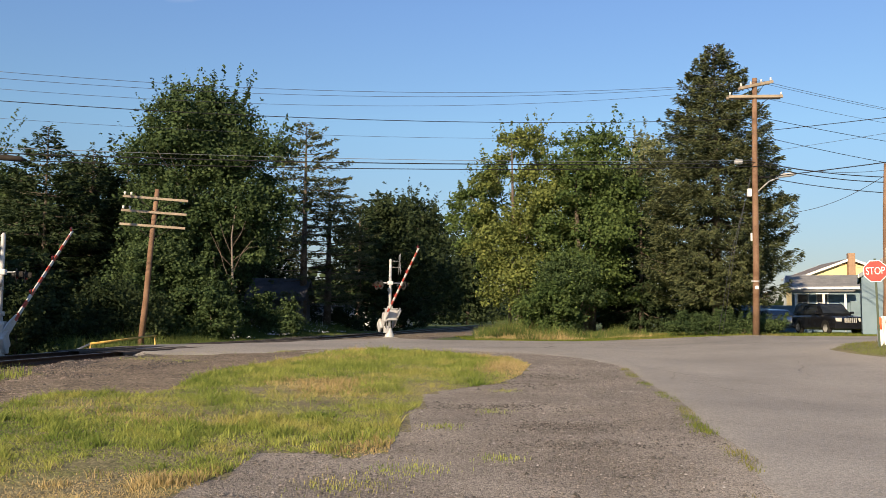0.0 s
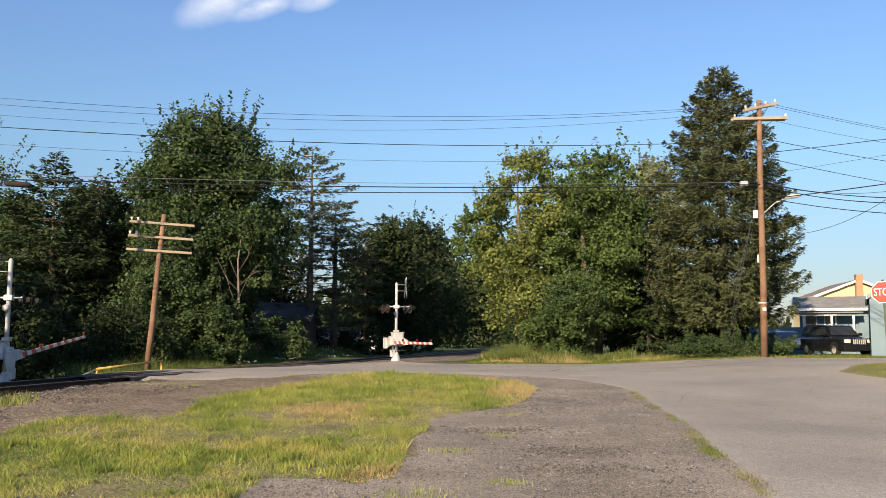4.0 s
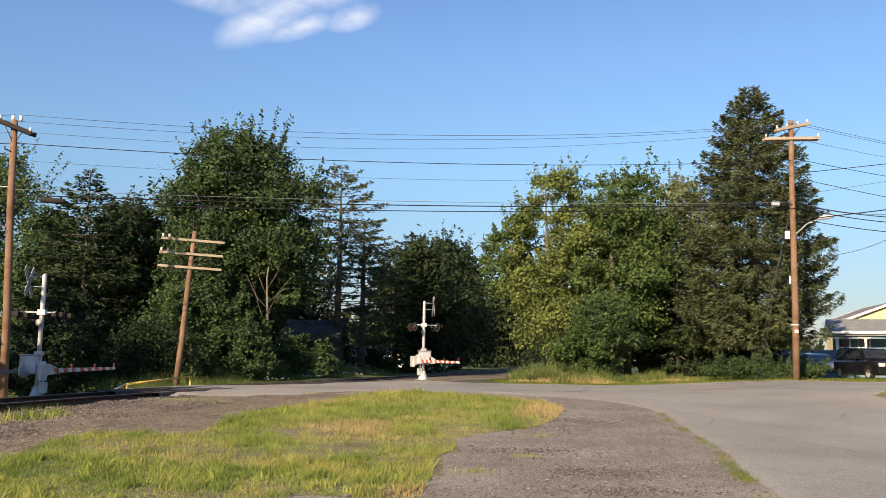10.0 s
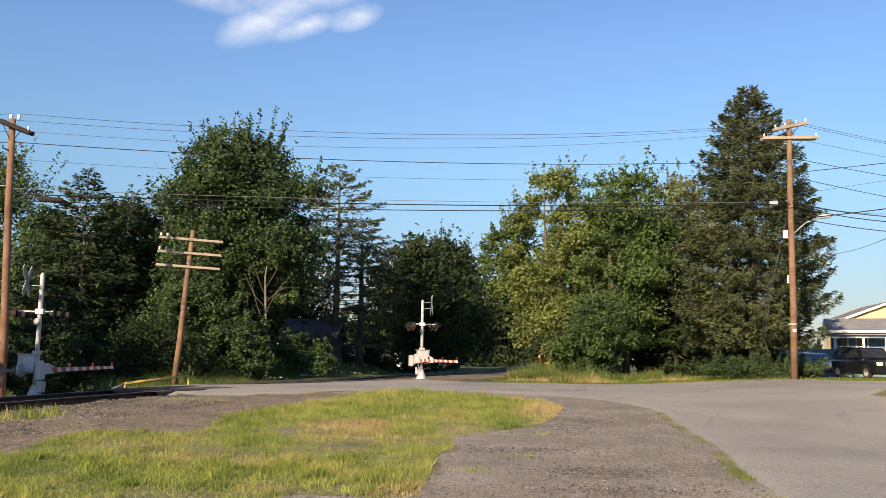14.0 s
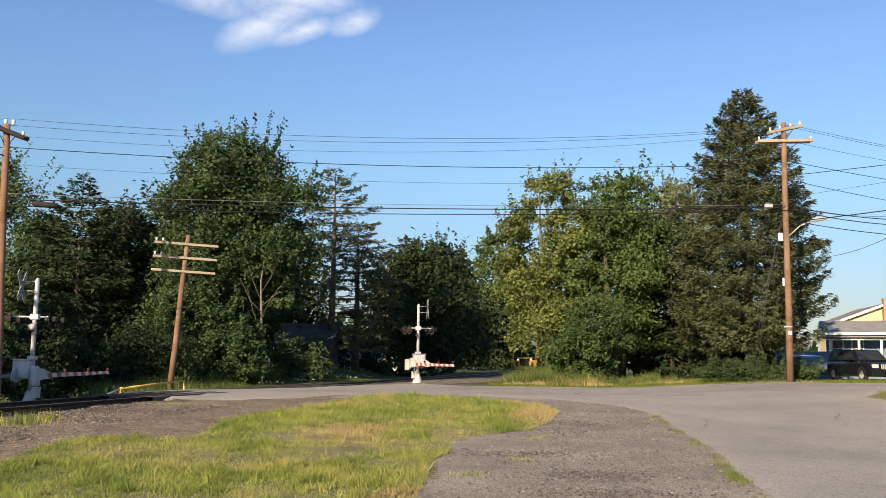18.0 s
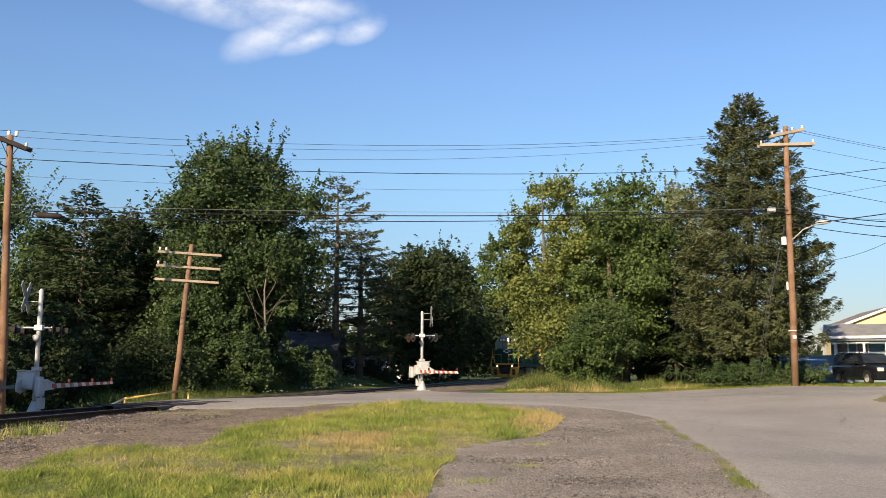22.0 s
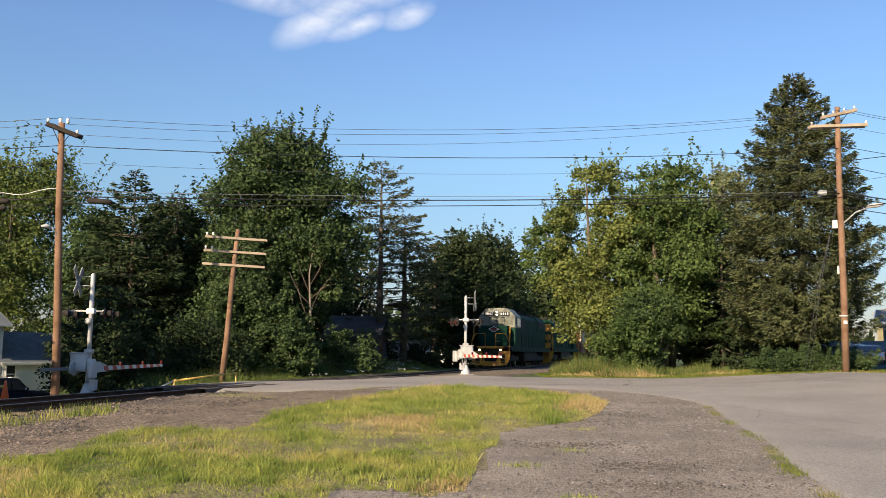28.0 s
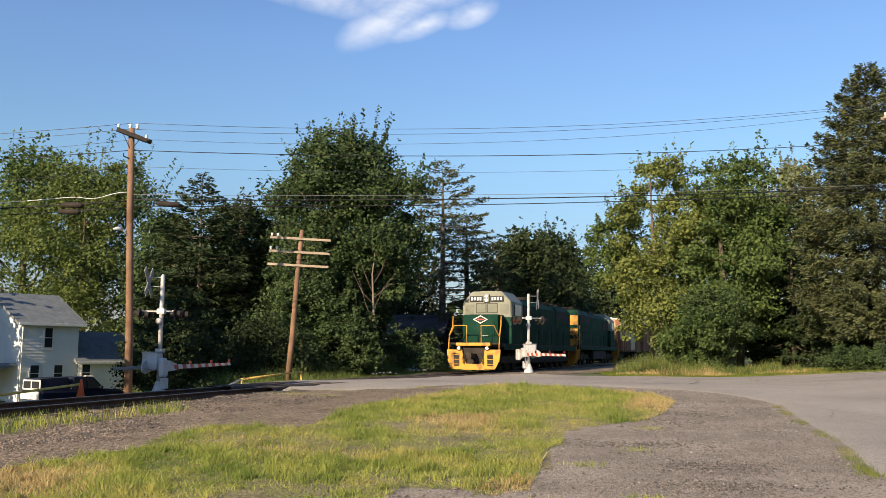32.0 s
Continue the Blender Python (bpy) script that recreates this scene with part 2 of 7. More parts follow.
CAR_SILVER = material("silver_car_paint", ((0.40, 0.43, 0.46), (0.46, 0.49, 0.52)), 1, 0.3, 0.4, bump=0.0, coat=0.6)
CAR_NAVY = material("navy_car_paint", ((0.010, 0.014, 0.030), (0.016, 0.02, 0.042)), 1, 0.4, bump=0.0, coat=0.15)
CHROME = material("chrome", ((0.6, 0.6, 0.62), (0.72, 0.72, 0.74)), 3, 0.2, 1.0, bump=0.0)
TYRE = material("tyre_rubber", ((0.015, 0.015, 0.015), (0.03, 0.03, 0.03)), 5, 0.9, bump=0.2)
HEADLAMP = material("clear_headlamp", ((0.55, 0.55, 0.52), (0.65, 0.65, 0.62)), 4, 0.15, bump=0.0, coat=0.8)
ORANGE = material("orange_plastic", ((0.75, 0.13, 0.04), (0.85, 0.18, 0.06)), 4, 0.6, bump=0.05)
CABLE = material("cable_black", ((0.012, 0.012, 0.013), (0.025, 0.025, 0.026)), 4, 0.6, bump=0.0)
WIRE = material("wire_grey", ((0.05, 0.055, 0.065), (0.09, 0.095, 0.105)), 4, 0.5, 0.3, bump=0.0)
PORCELAIN = material("porcelain", ((0.62, 0.60, 0.58), (0.75, 0.73, 0.70)), 4, 0.3, bump=0.0)
CONCRETE = material("concrete", ((0.30, 0.29, 0.27), (0.42, 0.40, 0.37)), 3, 0.9, bump=0.4)


# ---- building helpers ----
def put(name, bm, mats, parent=None, label="", smooth=False):
    """Links a bmesh as one mesh object, under a parent or alone."""
    me = bpy.data.meshes.new(name)
    bm.to_mesh(me)
    bm.free()
    for m in mats if isinstance(mats, (list, tuple)) else [mats]:
        me.materials.append(m)
    if smooth:
        me.polygons.foreach_set("use_smooth", [True] * len(me.polygons))
    ob = new(name, me)
    ob.parent = parent
    return tagged(ob, label)


def part(name, bm, mats, parent, label="", smooth=False):
    return put(name, bm, mats, parent, label, smooth)


def empty(name, m=None, **tags):
    ob = new(name)
    ob.empty_display_size = 0.2
    if m is not None:
        ob.matrix_world = m
    return tagged(ob, **tags)


def from_arrays(name, verts, faces, mats, parent=None, label="", smooth=False, index=None):
    me = bpy.data.meshes.new(name)
    v, f = np.asarray(verts, np.float32), np.asarray(faces, np.int32)
    k = f.shape[1]
    me.vertices.add(len(v))
    me.vertices.foreach_set("co", v.ravel())
    me.loops.add(f.size)
    me.loops.foreach_set("vertex_index", f.ravel())
    me.polygons.add(len(f))
    me.polygons.foreach_set("loop_start", np.arange(0, f.size, k, dtype=np.int32))
    for m in mats if isinstance(mats, (list, tuple)) else [mats]:
        me.materials.append(m)
    if index is not None:
        me.polygons.foreach_set("material_index", np.asarray(index, np.int32))
    if smooth:
        me.polygons.foreach_set("use_smooth", np.ones(len(f), bool))
    me.update(calc_edges=True)
    ob = new(name, me)
    ob.parent = parent
    return tagged(ob, label)


def box(bm, x0, x1, y0, y1, z0, z1, bevel=0.0, m=None, mat=0):
    r = bmesh.ops.create_cube(bm, size=1.0)
    t = Matrix.LocRotScale(((x0 + x1) / 2, (y0 + y1) / 2, (z0 + z1) / 2), None, (x1 - x0, y1 - y0, z1 - z0))
    bmesh.ops.transform(bm, matrix=t, verts=r["verts"])
    vs = r["verts"]
    if bevel:
        es = list({e for v in vs for e in v.link_edges})
        g = bmesh.ops.bevel(bm, geom=es, offset=bevel, segments=2, affect="EDGES", profile=0.6)
        vs = list({v for f in g["faces"] for v in f.verts} | {v for v in vs if v.is_valid})
    if m is not None:
        bmesh.ops.transform(bm, matrix=m, verts=vs)
    if mat:
        for f in {f for v in vs for f in v.link_faces}:
            f.material_index = mat
    return bm


def boxed(*a, **k):
    return box(bmesh.new(), *a, **k)


def tube(bm, pts, radii, sides=8, caps=True):
    """A round bar through points; radii one number or one a point."""
    pts = [Vector(p) for p in pts]
    if not isinstance(radii, (list, tuple)):
        radii = [radii] * len(pts)
    rings = []
    for i, p in enumerate(pts):
        d = (pts[min(i + 1, len(pts) - 1)] - pts[max(i - 1, 0)]).normalized()
        a = d.cross(Vector((0, 0, 1)) if abs(d.z) < 0.95 else Vector((1, 0, 0))).normalized()
        b = d.cross(a)
        rings.append([bm.verts.new(p + (a * math.cos(q) + b * math.sin(q)) * radii[i]) for q in
                      (2 * math.pi * k / sides for k in range(sides))])
    for r0, r1 in zip(rings, rings[1:]):
        for k in range(sides):
            bm.faces.new((r0[k], r0[(k + 1) % sides], r1[(k + 1) % sides], r1[k])).smooth = True
    if caps:
        bm.faces.new(rings[0])
        bm.faces.new(rings[-1][::-1])
    bmesh.ops.recalc_face_normals(bm, faces=bm.faces[:])
    return bm


def tubed(pts, radii, sides=8):
    return tube(bmesh.new(), pts, radii, sides)


def prism(bm, outline, y0, y1, m=None):
    """An outline in x, z drawn out from y0 to y1."""
    a = [bm.verts.new((x, y0, z)) for x, z in outline]
    b = [bm.verts.new((x, y1, z)) for x, z in outline]
    bm.faces.new(a)
    bm.faces.new(b[::-1])
    for i in range(len(a)):
        bm.faces.new((a[i], b[i], b[(i + 1) % len(a)], a[(i + 1) % len(a)]))
    if m is not None:
        bmesh.ops.transform(bm, matrix=m, verts=a + b)
    bmesh.ops.recalc_face_normals(bm, faces=bm.faces[:])
    return bm


def smoothed(t):
    t = np.clip(t, 0, 1)
    return t * t * (3 - 2 * t)


def curve_points(pts, step=0.5):
    """A smooth line through points, at even steps."""
    p = np.asarray(pts, float)
    p = np.vstack([2 * p[0] - p[1], p, 2 * p[-1] - p[-2]])
    out = []
    for i in range(1, len(p) - 2):
        n = max(2, int(np.linalg.norm(p[i + 1] - p[i]) / 0.1))
        t = np.linspace(0, 1, n, endpoint=False)[:, None]
        out.append(0.5 * (2 * p[i] + (p[i + 1] - p[i - 1]) * t + (2 * p[i - 1] - 5 * p[i] + 4 * p[i + 1] - p[i + 2]) * t**2
                          + (3 * p[i] - p[i - 1] - 3 * p[i + 1] + p[i + 2]) * t**3))
    q = np.vstack(out + [p[-2:-1]])
    s = np.r_[0, np.cumsum(np.linalg.norm(np.diff(q, axis=0), axis=1))]
    g = np.arange(0, s[-1], step)
    return np.stack([np.interp(g, s, q[:, k]) for k in range(q.shape[1])], 1)


def inside(poly, x, y):
    """Which of the points x, y lie within the outline."""
    poly = np.asarray(poly, float)
    c = np.zeros(np.shape(x), bool)
    for (x0, y0), (x1, y1) in zip(poly, np.roll(poly, -1, 0)):
        hit = ((y0 > y) != (y1 > y)) & (x < (x1 - x0) * (y - y0) / (y1 - y0 + 1e-12) + x0)
        c ^= hit
    return c


# ---- lie of the land ----
TRACK_STEP = 0.5
TRACK = curve_points([(-17.6, -8), (-15.2, 3), (-13.0, 11), (-11.2, 17.3), (-9.6, 24), (-8.2, 29.4), (-6.9, 34.2), (-5.3, 39.8), (-2.95, 49.4), (-1.75, 54.6),
                      (1.5, 67), (5.4, 83), (7.85, 92.5), (12.6, 111), (23, 150), (42, 205), (70, 270), (110, 345)], TRACK_STEP)
ROAD_Y0, ROAD_Y1 = 26.5, 45.0


def rail_z(y):
    return np.interp(y, (5, 12, 17, 28, 52, 100, 180), (0.36, 0.39, 0.42, 0.52, 0.52, 0.80, 1.2))


def track_off(x, y):
    """Distance from the track's middle, and the y of the nearest point of it."""
    x, y = np.asarray(x, float), np.asarray(y, float)
    best, at = np.full(x.shape, 1e9), np.zeros(x.shape)
    for px, py in TRACK[::4]:
        d = (x - px) ** 2 + (y - py) ** 2
        m = d < best
        best, at = np.where(m, d, best), np.where(m, py, at)
    return np.sqrt(best), at


def land(x, y):
    """Height of the ground."""
    x, y = np.asarray(x, float), np.asarray(y, float)
    z = 0.6 * np.clip((y - 5) / 25, 0, 1) + 0.36 * smoothed((x - 8) / 9) * smoothed((y - 12) / 14)
    z = z + 0.2 * smoothed((x - 11.8) / 2.0) * smoothed((y - 16) / 5) * smoothed((29 - y) / 3)
    z = z - 2.55 * smoothed((-x - 13) / 12) * smoothed((75 - y) / 25) * smoothed((y + 10) / 20)
    z = z + 0.02 * np.sin(x * 0.9 + 1.3 * np.sin(y * 0.5)) * np.sin(y * 0.7 + 0.5)
    z = z + 0.3 * np.exp(-((x + 25.4) ** 2 + (y - 48.4) ** 2) / 18)
    z = z + 0.13 * np.exp(-((x - 0.0) ** 2 + (y - 40.5) ** 2) / 2.5)
    d, at = track_off(x, y)
    beyond = np.where(x < np.interp(y, TRACK[:, 1], TRACK[:, 0]), smoothed((d - 1.3) / 2.6), 0.0)
    z = z - 0.55 * beyond * smoothed((46 - y) / 6)
    top = rail_z(at)
    crossing = smoothed((at - ROAD_Y0) / 5.0) * smoothed((ROAD_Y1 + 1.0 - at) / 2.0)
    bed = np.where(d < 1.45, top - 0.22, top - 0.22 - (d - 1.45) * 0.40)
    left_side = x < np.interp(y, TRACK[:, 1], TRACK[:, 0])
    flat = top - 0.015 - np.where(left_side, np.clip(d - 1.5, 0, 9) * 0.13, np.clip(d - 2.6, 0, 9) * 0.03)
    lifted = np.where(d < 5, np.maximum(bed, np.where(d > 1.45, z - 0.08, -9)), z)
    lifted = np.where(d < 1.45, bed, lifted)
    return np.where(crossing > 0.02, lifted * (1 - crossing) + np.where(d < 5, np.where(left_side, flat, np.maximum(flat, z * (d > 2.6))), z) * crossing, lifted)


GRASS_PATCH = [(-9.0, 4.0), (-7.4, 8.0), (-6.4, 11.0), (-5.7, 12.6), (-5.95, 14.3), (-5.7, 15.9), (-4.8, 15.9), (-4.1, 15.6), (-3.9, 16.4), (-4.0, 18.9), (-3.7, 21.0), (-2.9, 23.4), (-1.9, 27.4), (-0.9, 28.9),
               (1.7, 27.4), (2.6, 26.6), (3.4, 25.3), (3.67, 23.1), (2.9, 19.6), (2.2, 17.8), (1.4, 17.0), (0.65, 16.0), (0.5, 14.2), (0.2, 13.2), (0.15, 11.6), (0.0, 10.1), (-0.4, 9.65), (-0.75, 10.0), (-1.4, 10.1),
               (-1.5, 9.0), (-1.8, 7.9), (-2.4, 6.6), (-3.0, 5.4), (-3.4, 3.5)]
VERGE_GRASS = [(-11.0, 11.0), (-10.2, 14.0), (-9.3, 17.6), (-8.2, 20.6), (-7.6, 20.9), (-7.7, 19.2), (-8.3, 17.0), (-8.9, 14.6), (-9.8, 11.2)]

xs = np.unique(np.r_[np.linspace(-1500, -120, 12), np.linspace(-120, -24, 33), np.arange(-24, 14, 0.3), np.linspace(14, 50, 46), np.linspace(50, 140, 24), np.linspace(140, 1500, 12)])
ys = np.unique(np.r_[np.linspace(-600, -20, 12), np.linspace(-20, 4, 17), np.arange(4, 48, 0.3), np.linspace(48, 120, 60), np.linspace(120, 400, 24), np.linspace(400, 3000, 12)])
gx, gy = np.meshgrid(xs, ys)
gz = land(gx, gy)
nv, nh = len(ys), len(xs)
idx = np.arange(nv * nh).reshape(nv, nh)
quads = np.stack([idx[:-1, :-1], idx[:-1, 1:], idx[1:, 1:], idx[1:, :-1]], -1).reshape(-1, 4)
cx, cy = (gx[:-1, :-1] + gx[1:, 1:]).ravel() / 2, (gy[:-1, :-1] + gy[1:, 1:]).ravel() / 2
off, off_y = track_off(cx, cy)
kind = np.where((cy > 41) | (cx > 14) | (cx < -13), 3, 0)
brown = (cx < -2.2 + 0.5 * np.sin(cy * 0.8) + 0.35 * np.sin(cy * 2.3 + cx)) & (cy < 41)
kind = np.where(brown & (kind == 0), 1, kind)
kind = np.where(inside(GRASS_PATCH, cx, cy) | inside(VERGE_GRASS, cx, cy), 4, kind)
kind = np.where((cx > 12.0) & (cx < 21) & (cy > 16) & (cy < 30), 4, kind)
kind = np.where((off < 6.5) & (cy > 38) & (cx < 4.6 + 0.1 * (cy - 42)), 1, kind)
kind = np.where((off > 1.6) & (cx < np.interp(cy, TRACK[:, 1], TRACK[:, 0])) & (cy > 33.5), 3, kind)
kind = np.where((off < 2.3) & ((cy < 33.5) | (off < 1.7)), 2, kind)
kind = np.where((cy < 3) & (kind == 0), 0, kind)
ground = from_arrays("ground", np.stack([gx, gy, gz], -1).reshape(-1, 3), quads, [GRAVEL, BROWN_GRAVEL, BALLAST, MEADOW, SOIL], smooth=True, index=kind)
tagged(ground, "gravel and dirt ground with grass round a railway crossing", "ground", kind="structure")


def sheet(name, edge_a, edge_b, across, step, lift, mats, label, category):
    """A paved strip between two edge lines, following the land."""
    a, b = curve_points(edge_a, step), curve_points(edge_b, step)
    n = max(len(a), len(b))
    def even(p):
        u, w = np.linspace(0, 1, len(p)), np.linspace(0, 1, n)
        return np.stack([np.interp(w, u, p[:, k]) for k in range(2)], 1)
    a, b = even(a), even(b)
    wob = np.array([noise.noise(Vector((p[0] * 1.7, p[1] * 1.7, 3.0))) * 0.16 + noise.noise(Vector((p[0] * 6, p[1] * 6, 9.0))) * 0.05 for p in a])
    a = a + wob[:, None] * np.array([0.7, 0.7])
    t = np.linspace(0, 1, across)[None, :, None]
    g = a[:, None] * (1 - t) + b[:, None] * t
    z = land(g[..., 0], g[..., 1]) + lift
    z[:, 0] -= lift + 0.02
    i = np.arange(n * across).reshape(n, across)
    f = np.stack([i[:-1, :-1], i[1:, :-1], i[1:, 1:], i[:-1, 1:]], -1).reshape(-1, 4)
    v = np.concatenate([g, z[..., None]], -1).reshape(-1, 3)
    n0 = np.cross(v[f[0, 1]] - v[f[0, 0]], v[f[0, 2]] - v[f[0, 0]])
    if n0[2] < 0:
        f = f[:, ::-1]
    return tagged(from_arrays(name, v, f, mats, smooth=True), label, category, kind="structure")


# the street that runs up from the near right, and the cross street over the rails
sheet("road_near", [(1.6, -20), (2.4, 0), (3.3, 7.6), (3.9, 9.8), (4.2, 11.8), (4.75, 14.6), (5.4, 19.2), (5.8, 21.8), (5.6, 24.3), (5.0, 26.6), (3.6, 29.0)],
      [(13.5, -20), (13.5, 0), (13.4, 7.6), (13.3, 10), (13.3, 13), (13.3, 16), (13.2, 19.5), (12.8, 22.5), (12.7, 24.4), (13.1, 26.0), (15.2, 28.0)], 40, 0.4, 0.022, ASPHALT,
      "worn grey asphalt street running up to the crossing", "road")
sheet("road_cross", [(-34, 33), (-22, 29.4), (-16, 27.4), (-11, 26.2), (-7.8, 26.8), (-5.6, 26.7), (-4.4, 27.2), (-3.4, 28.0), (-2.3, 29.0), (-1.0, 29.3), (0.2, 29.2), (2.0, 28.9), (3.8, 28.2), (6, 27.4), (9, 26.6), (12.9, 25.4), (16, 27.8), (26, 29.8), (60, 32)],
      [(-34, 41), (-22, 36.6), (-16, 34.9), (-10.5, 33.4), (-8.7, 33.5), (-6.9, 34.6), (-5.0, 37.2), (-3.2, 38.8), (-0.4, 39.3), (1.8, 39.4), (5, 40.0), (7.5, 40.0), (10, 39.9), (13.8, 39.4), (17.5, 38.9), (22, 38.6), (30, 38.5), (60, 39)], 40, 0.4, 0.03, ASPHALT,
      "worn grey asphalt cross street laid over the rails", "road")

# ---- railway track ----
track = empty("railway_track", label="single railway track with rusty rails on dark wooden ties", category="railway track", kind="structure")
tdir = np.gradient(TRACK, axis=0)
tdir /= np.linalg.norm(tdir, axis=1)[:, None]
tnorm = np.stack([tdir[:, 1], -tdir[:, 0]], 1)


def rail_bar(side, profile, name, mat, keep, dz=0.0):
    c = TRACK[keep] + tnorm[keep] * side
    z = rail_z(c[:, 1]) + dz
    rings = np.stack([np.concatenate([c + tnorm[keep] * u, (z + w)[:, None]], 1) for u, w in profile], 1)
    n, k = len(c), len(profile)
    i = np.arange(n * k).reshape(n, k)
    f = np.stack([i[:-1], i[1:], np.roll(i[1:], -1, 1), np.roll(i[:-1], -1, 1)], -1).reshape(-1, 4)
    return from_arrays(name, rings.reshape(-1, 3), f, mat, track, smooth=False)


whole = np.arange(0, 620)
FOOT = [(-0.065, -0.17), (0.065, -0.17), (0.065, -0.155), (0.012, -0.135), (0.012, -0.045), (0.035, -0.035), (0.035, -0.004), (-0.035, -0.004), (-0.035, -0.035), (-0.012, -0.045), (-0.012, -0.135), (-0.065, -0.155)]
HEAD = [(-0.034, -0.006), (0.034, -0.006), (0.030, 0.004), (-0.030, 0.004)]
for side in (-0.7175, 0.7175):
    rail_bar(side, FOOT, "rail", RAIL, whole)
    rail_bar(side, HEAD, "rail_head", RAIL_TOP, whole)
tie_bm = boxed(-1.28, 1.28, -0.11, 0.11, -0.10, 0.0, bevel=0.012)
tie_me = bpy.data.meshes.new("tie")
tie_bm.to_mesh(tie_me)
tie_bm.free()
tie_me.materials.append(TIE_WOOD)
rng = np.random.default_rng(4)
s_tie = 9.0
while s_tie < 150:
    k = int(s_tie / TRACK_STEP)
    p, d = TRACK[k], tdir[k]
    s_tie += 0.56
    if ROAD_Y0 + 0.6 < p[1] < ROAD_Y1 - 0.6:
        continue
    o = new("tie", tie_me)
    o.parent = track
    o.matrix_world = pose(p[0], p[1], rail_z(p[1]) - 0.172 + rng.normal(0, 0.006), 0, 0, math.degrees(math.atan2(d[1], d[0])) - 90 + rng.normal(0, 1.2))
# timber and asphalt lips beside the rails in the crossing
sel = np.where((TRACK[:, 1] > ROAD_Y0 + 0.4) & (TRACK[:, 1] < ROAD_Y1 - 0.2))[0]
for side in (-0.98, -0.45, 0.45, 0.98):
    rail_bar(side, [(-0.17, -0.12), (0.17, -0.12), (0.17, 0.012), (-0.17, 0.012)], "crossing_timber", TIE_WOOD, sel)


def field(x, y, scale, seed):
    return np.array([noise.noise(Vector((a * scale, b * scale, seed))) for a, b in zip(x, y)])


# ---- loose stones ----
def stones(name, pts, sizes, mat, label, category="gravel"):
    base = np.array([(1, 0, 0), (-1, 0, 0), (0, 1, 0), (0, -1, 0), (0, 0, 0.7)], float)
    tri = np.array([(0, 2, 4), (2, 1, 4), (1, 3, 4), (3, 0, 4)])
    n = len(pts)
    jit = base[None] * rng.uniform(0.6, 1.3, (n, 5, 1)) * sizes[:, None, None]
    a = rng.uniform(0, 2 * math.pi, n)
    c, s = np.cos(a)[:, None], np.sin(a)[:, None]
    v = np.stack([jit[..., 0] * c - jit[..., 1] * s, jit[..., 0] * s + jit[..., 1] * c, jit[..., 2]], -1) + pts[:, None]
    f = (tri[None] + 5 * np.arange(n)[:, None, None]).reshape(-1, 3)
    return tagged(from_arrays(name, v.reshape(-1, 3), f, mat), label, category, kind="stuff")


def scatter(n, x0, x1, y0, y1, near=True):
    u = rng.uniform(0, 1, n)
    y = y0 * (y1 / y0) ** u if near else y0 + (y1 - y0) * u
    return rng.uniform(x0, x1, n), y


x, y = scatter(64000, -2.5, 6.0, 6.5, 28)
ok = ~inside(GRASS_PATCH, x, y) & (x < np.interp(y, (7.6, 11.8, 19.2, 21.8, 24.3, 28), (3.3, 4.2, 5.4, 5.8, 5.6, 4.2)) + 0.1)
x, y = x[ok], y[ok]
keep = field(x, y, 0.7, 61.0) > rng.uniform(-0.5, 0.35, len(x))
x, y = x[keep], y[keep]
size = rng.uniform(0.005, 0.015, len(x)) * (1 + 0.022 * y) * (1 + 0.9 * (rng.uniform(0, 1, len(x)) > 0.95))
stones("gravel_stones", np.stack([x, y, land(x, y) + size * 0.3], 1), size, STONE, "small loose grey gravel stones on the lot")
x, y = scatter(52000, -12.5, -2.2, 8, 28)
d, at = track_off(x, y)
ok = ~inside(GRASS_PATCH, x, y) & (d > 1.3) & (y < 26.0 + (x + 5) * 0.1)
x, y = x[ok], y[ok]
keep = field(x, y, 0.6, 63.0) + 0.25 * (x < -7.5) > rng.uniform(-0.45, 0.45, len(x))
x, y = x[keep], y[keep]
size = rng.uniform(0.006, 0.018, len(x)) * np.where(rng.uniform(0, 1, len(x)) < smoothed((-x - 5.5) / 3) * 0.4, 2.2, 1.0)
stones("ballast_stones", np.stack([x, y, land(x, y) + size * 0.3], 1), size, STONE_BROWN, "brown and grey ballast stones beside the track", "ballast")
k = rng.integers(16, 300, 6500)
s = rng.uniform(-2.3, 2.3, 6500)
p = TRACK[k] + tnorm[k] * s[:, None] + tdir[k] * rng.uniform(-0.25, 0.25, 6500)[:, None]
ok = (p[:, 1] < ROAD_Y0 + 0.6) | (p[:, 1] > ROAD_Y1 - 0.2)
p = p[ok]
size = rng.uniform(0.02, 0.045, len(p))
stones("track_ballast", np.stack([p[:, 0], p[:, 1], land(p[:, 0], p[:, 1]) + size * 0.4], 1), size, STONE_DARK, "dark ballast stones between the railway ties", "ballast")


x, y = rng.uniform(-10.2, -5.0, 9000), rng.uniform(11.0, 24.5, 9000)
d, at = track_off(x, y)
ok = (d > 1.6) & (d < 4.4) & ~inside(GRASS_PATCH, x, y) & (field(x, y, 0.5, 66.0) + 0.12 > rng.uniform(-0.25, 0.5, 9000))
x, y = x[ok], y[ok]
size = rng.uniform(0.014, 0.045, len(x))
stones("track_rubble", np.stack([x, y, land(x, y) + size * 0.3], 1), size, STONE_DARK, "coarse grey and dark rubble beside the track", "ballast")


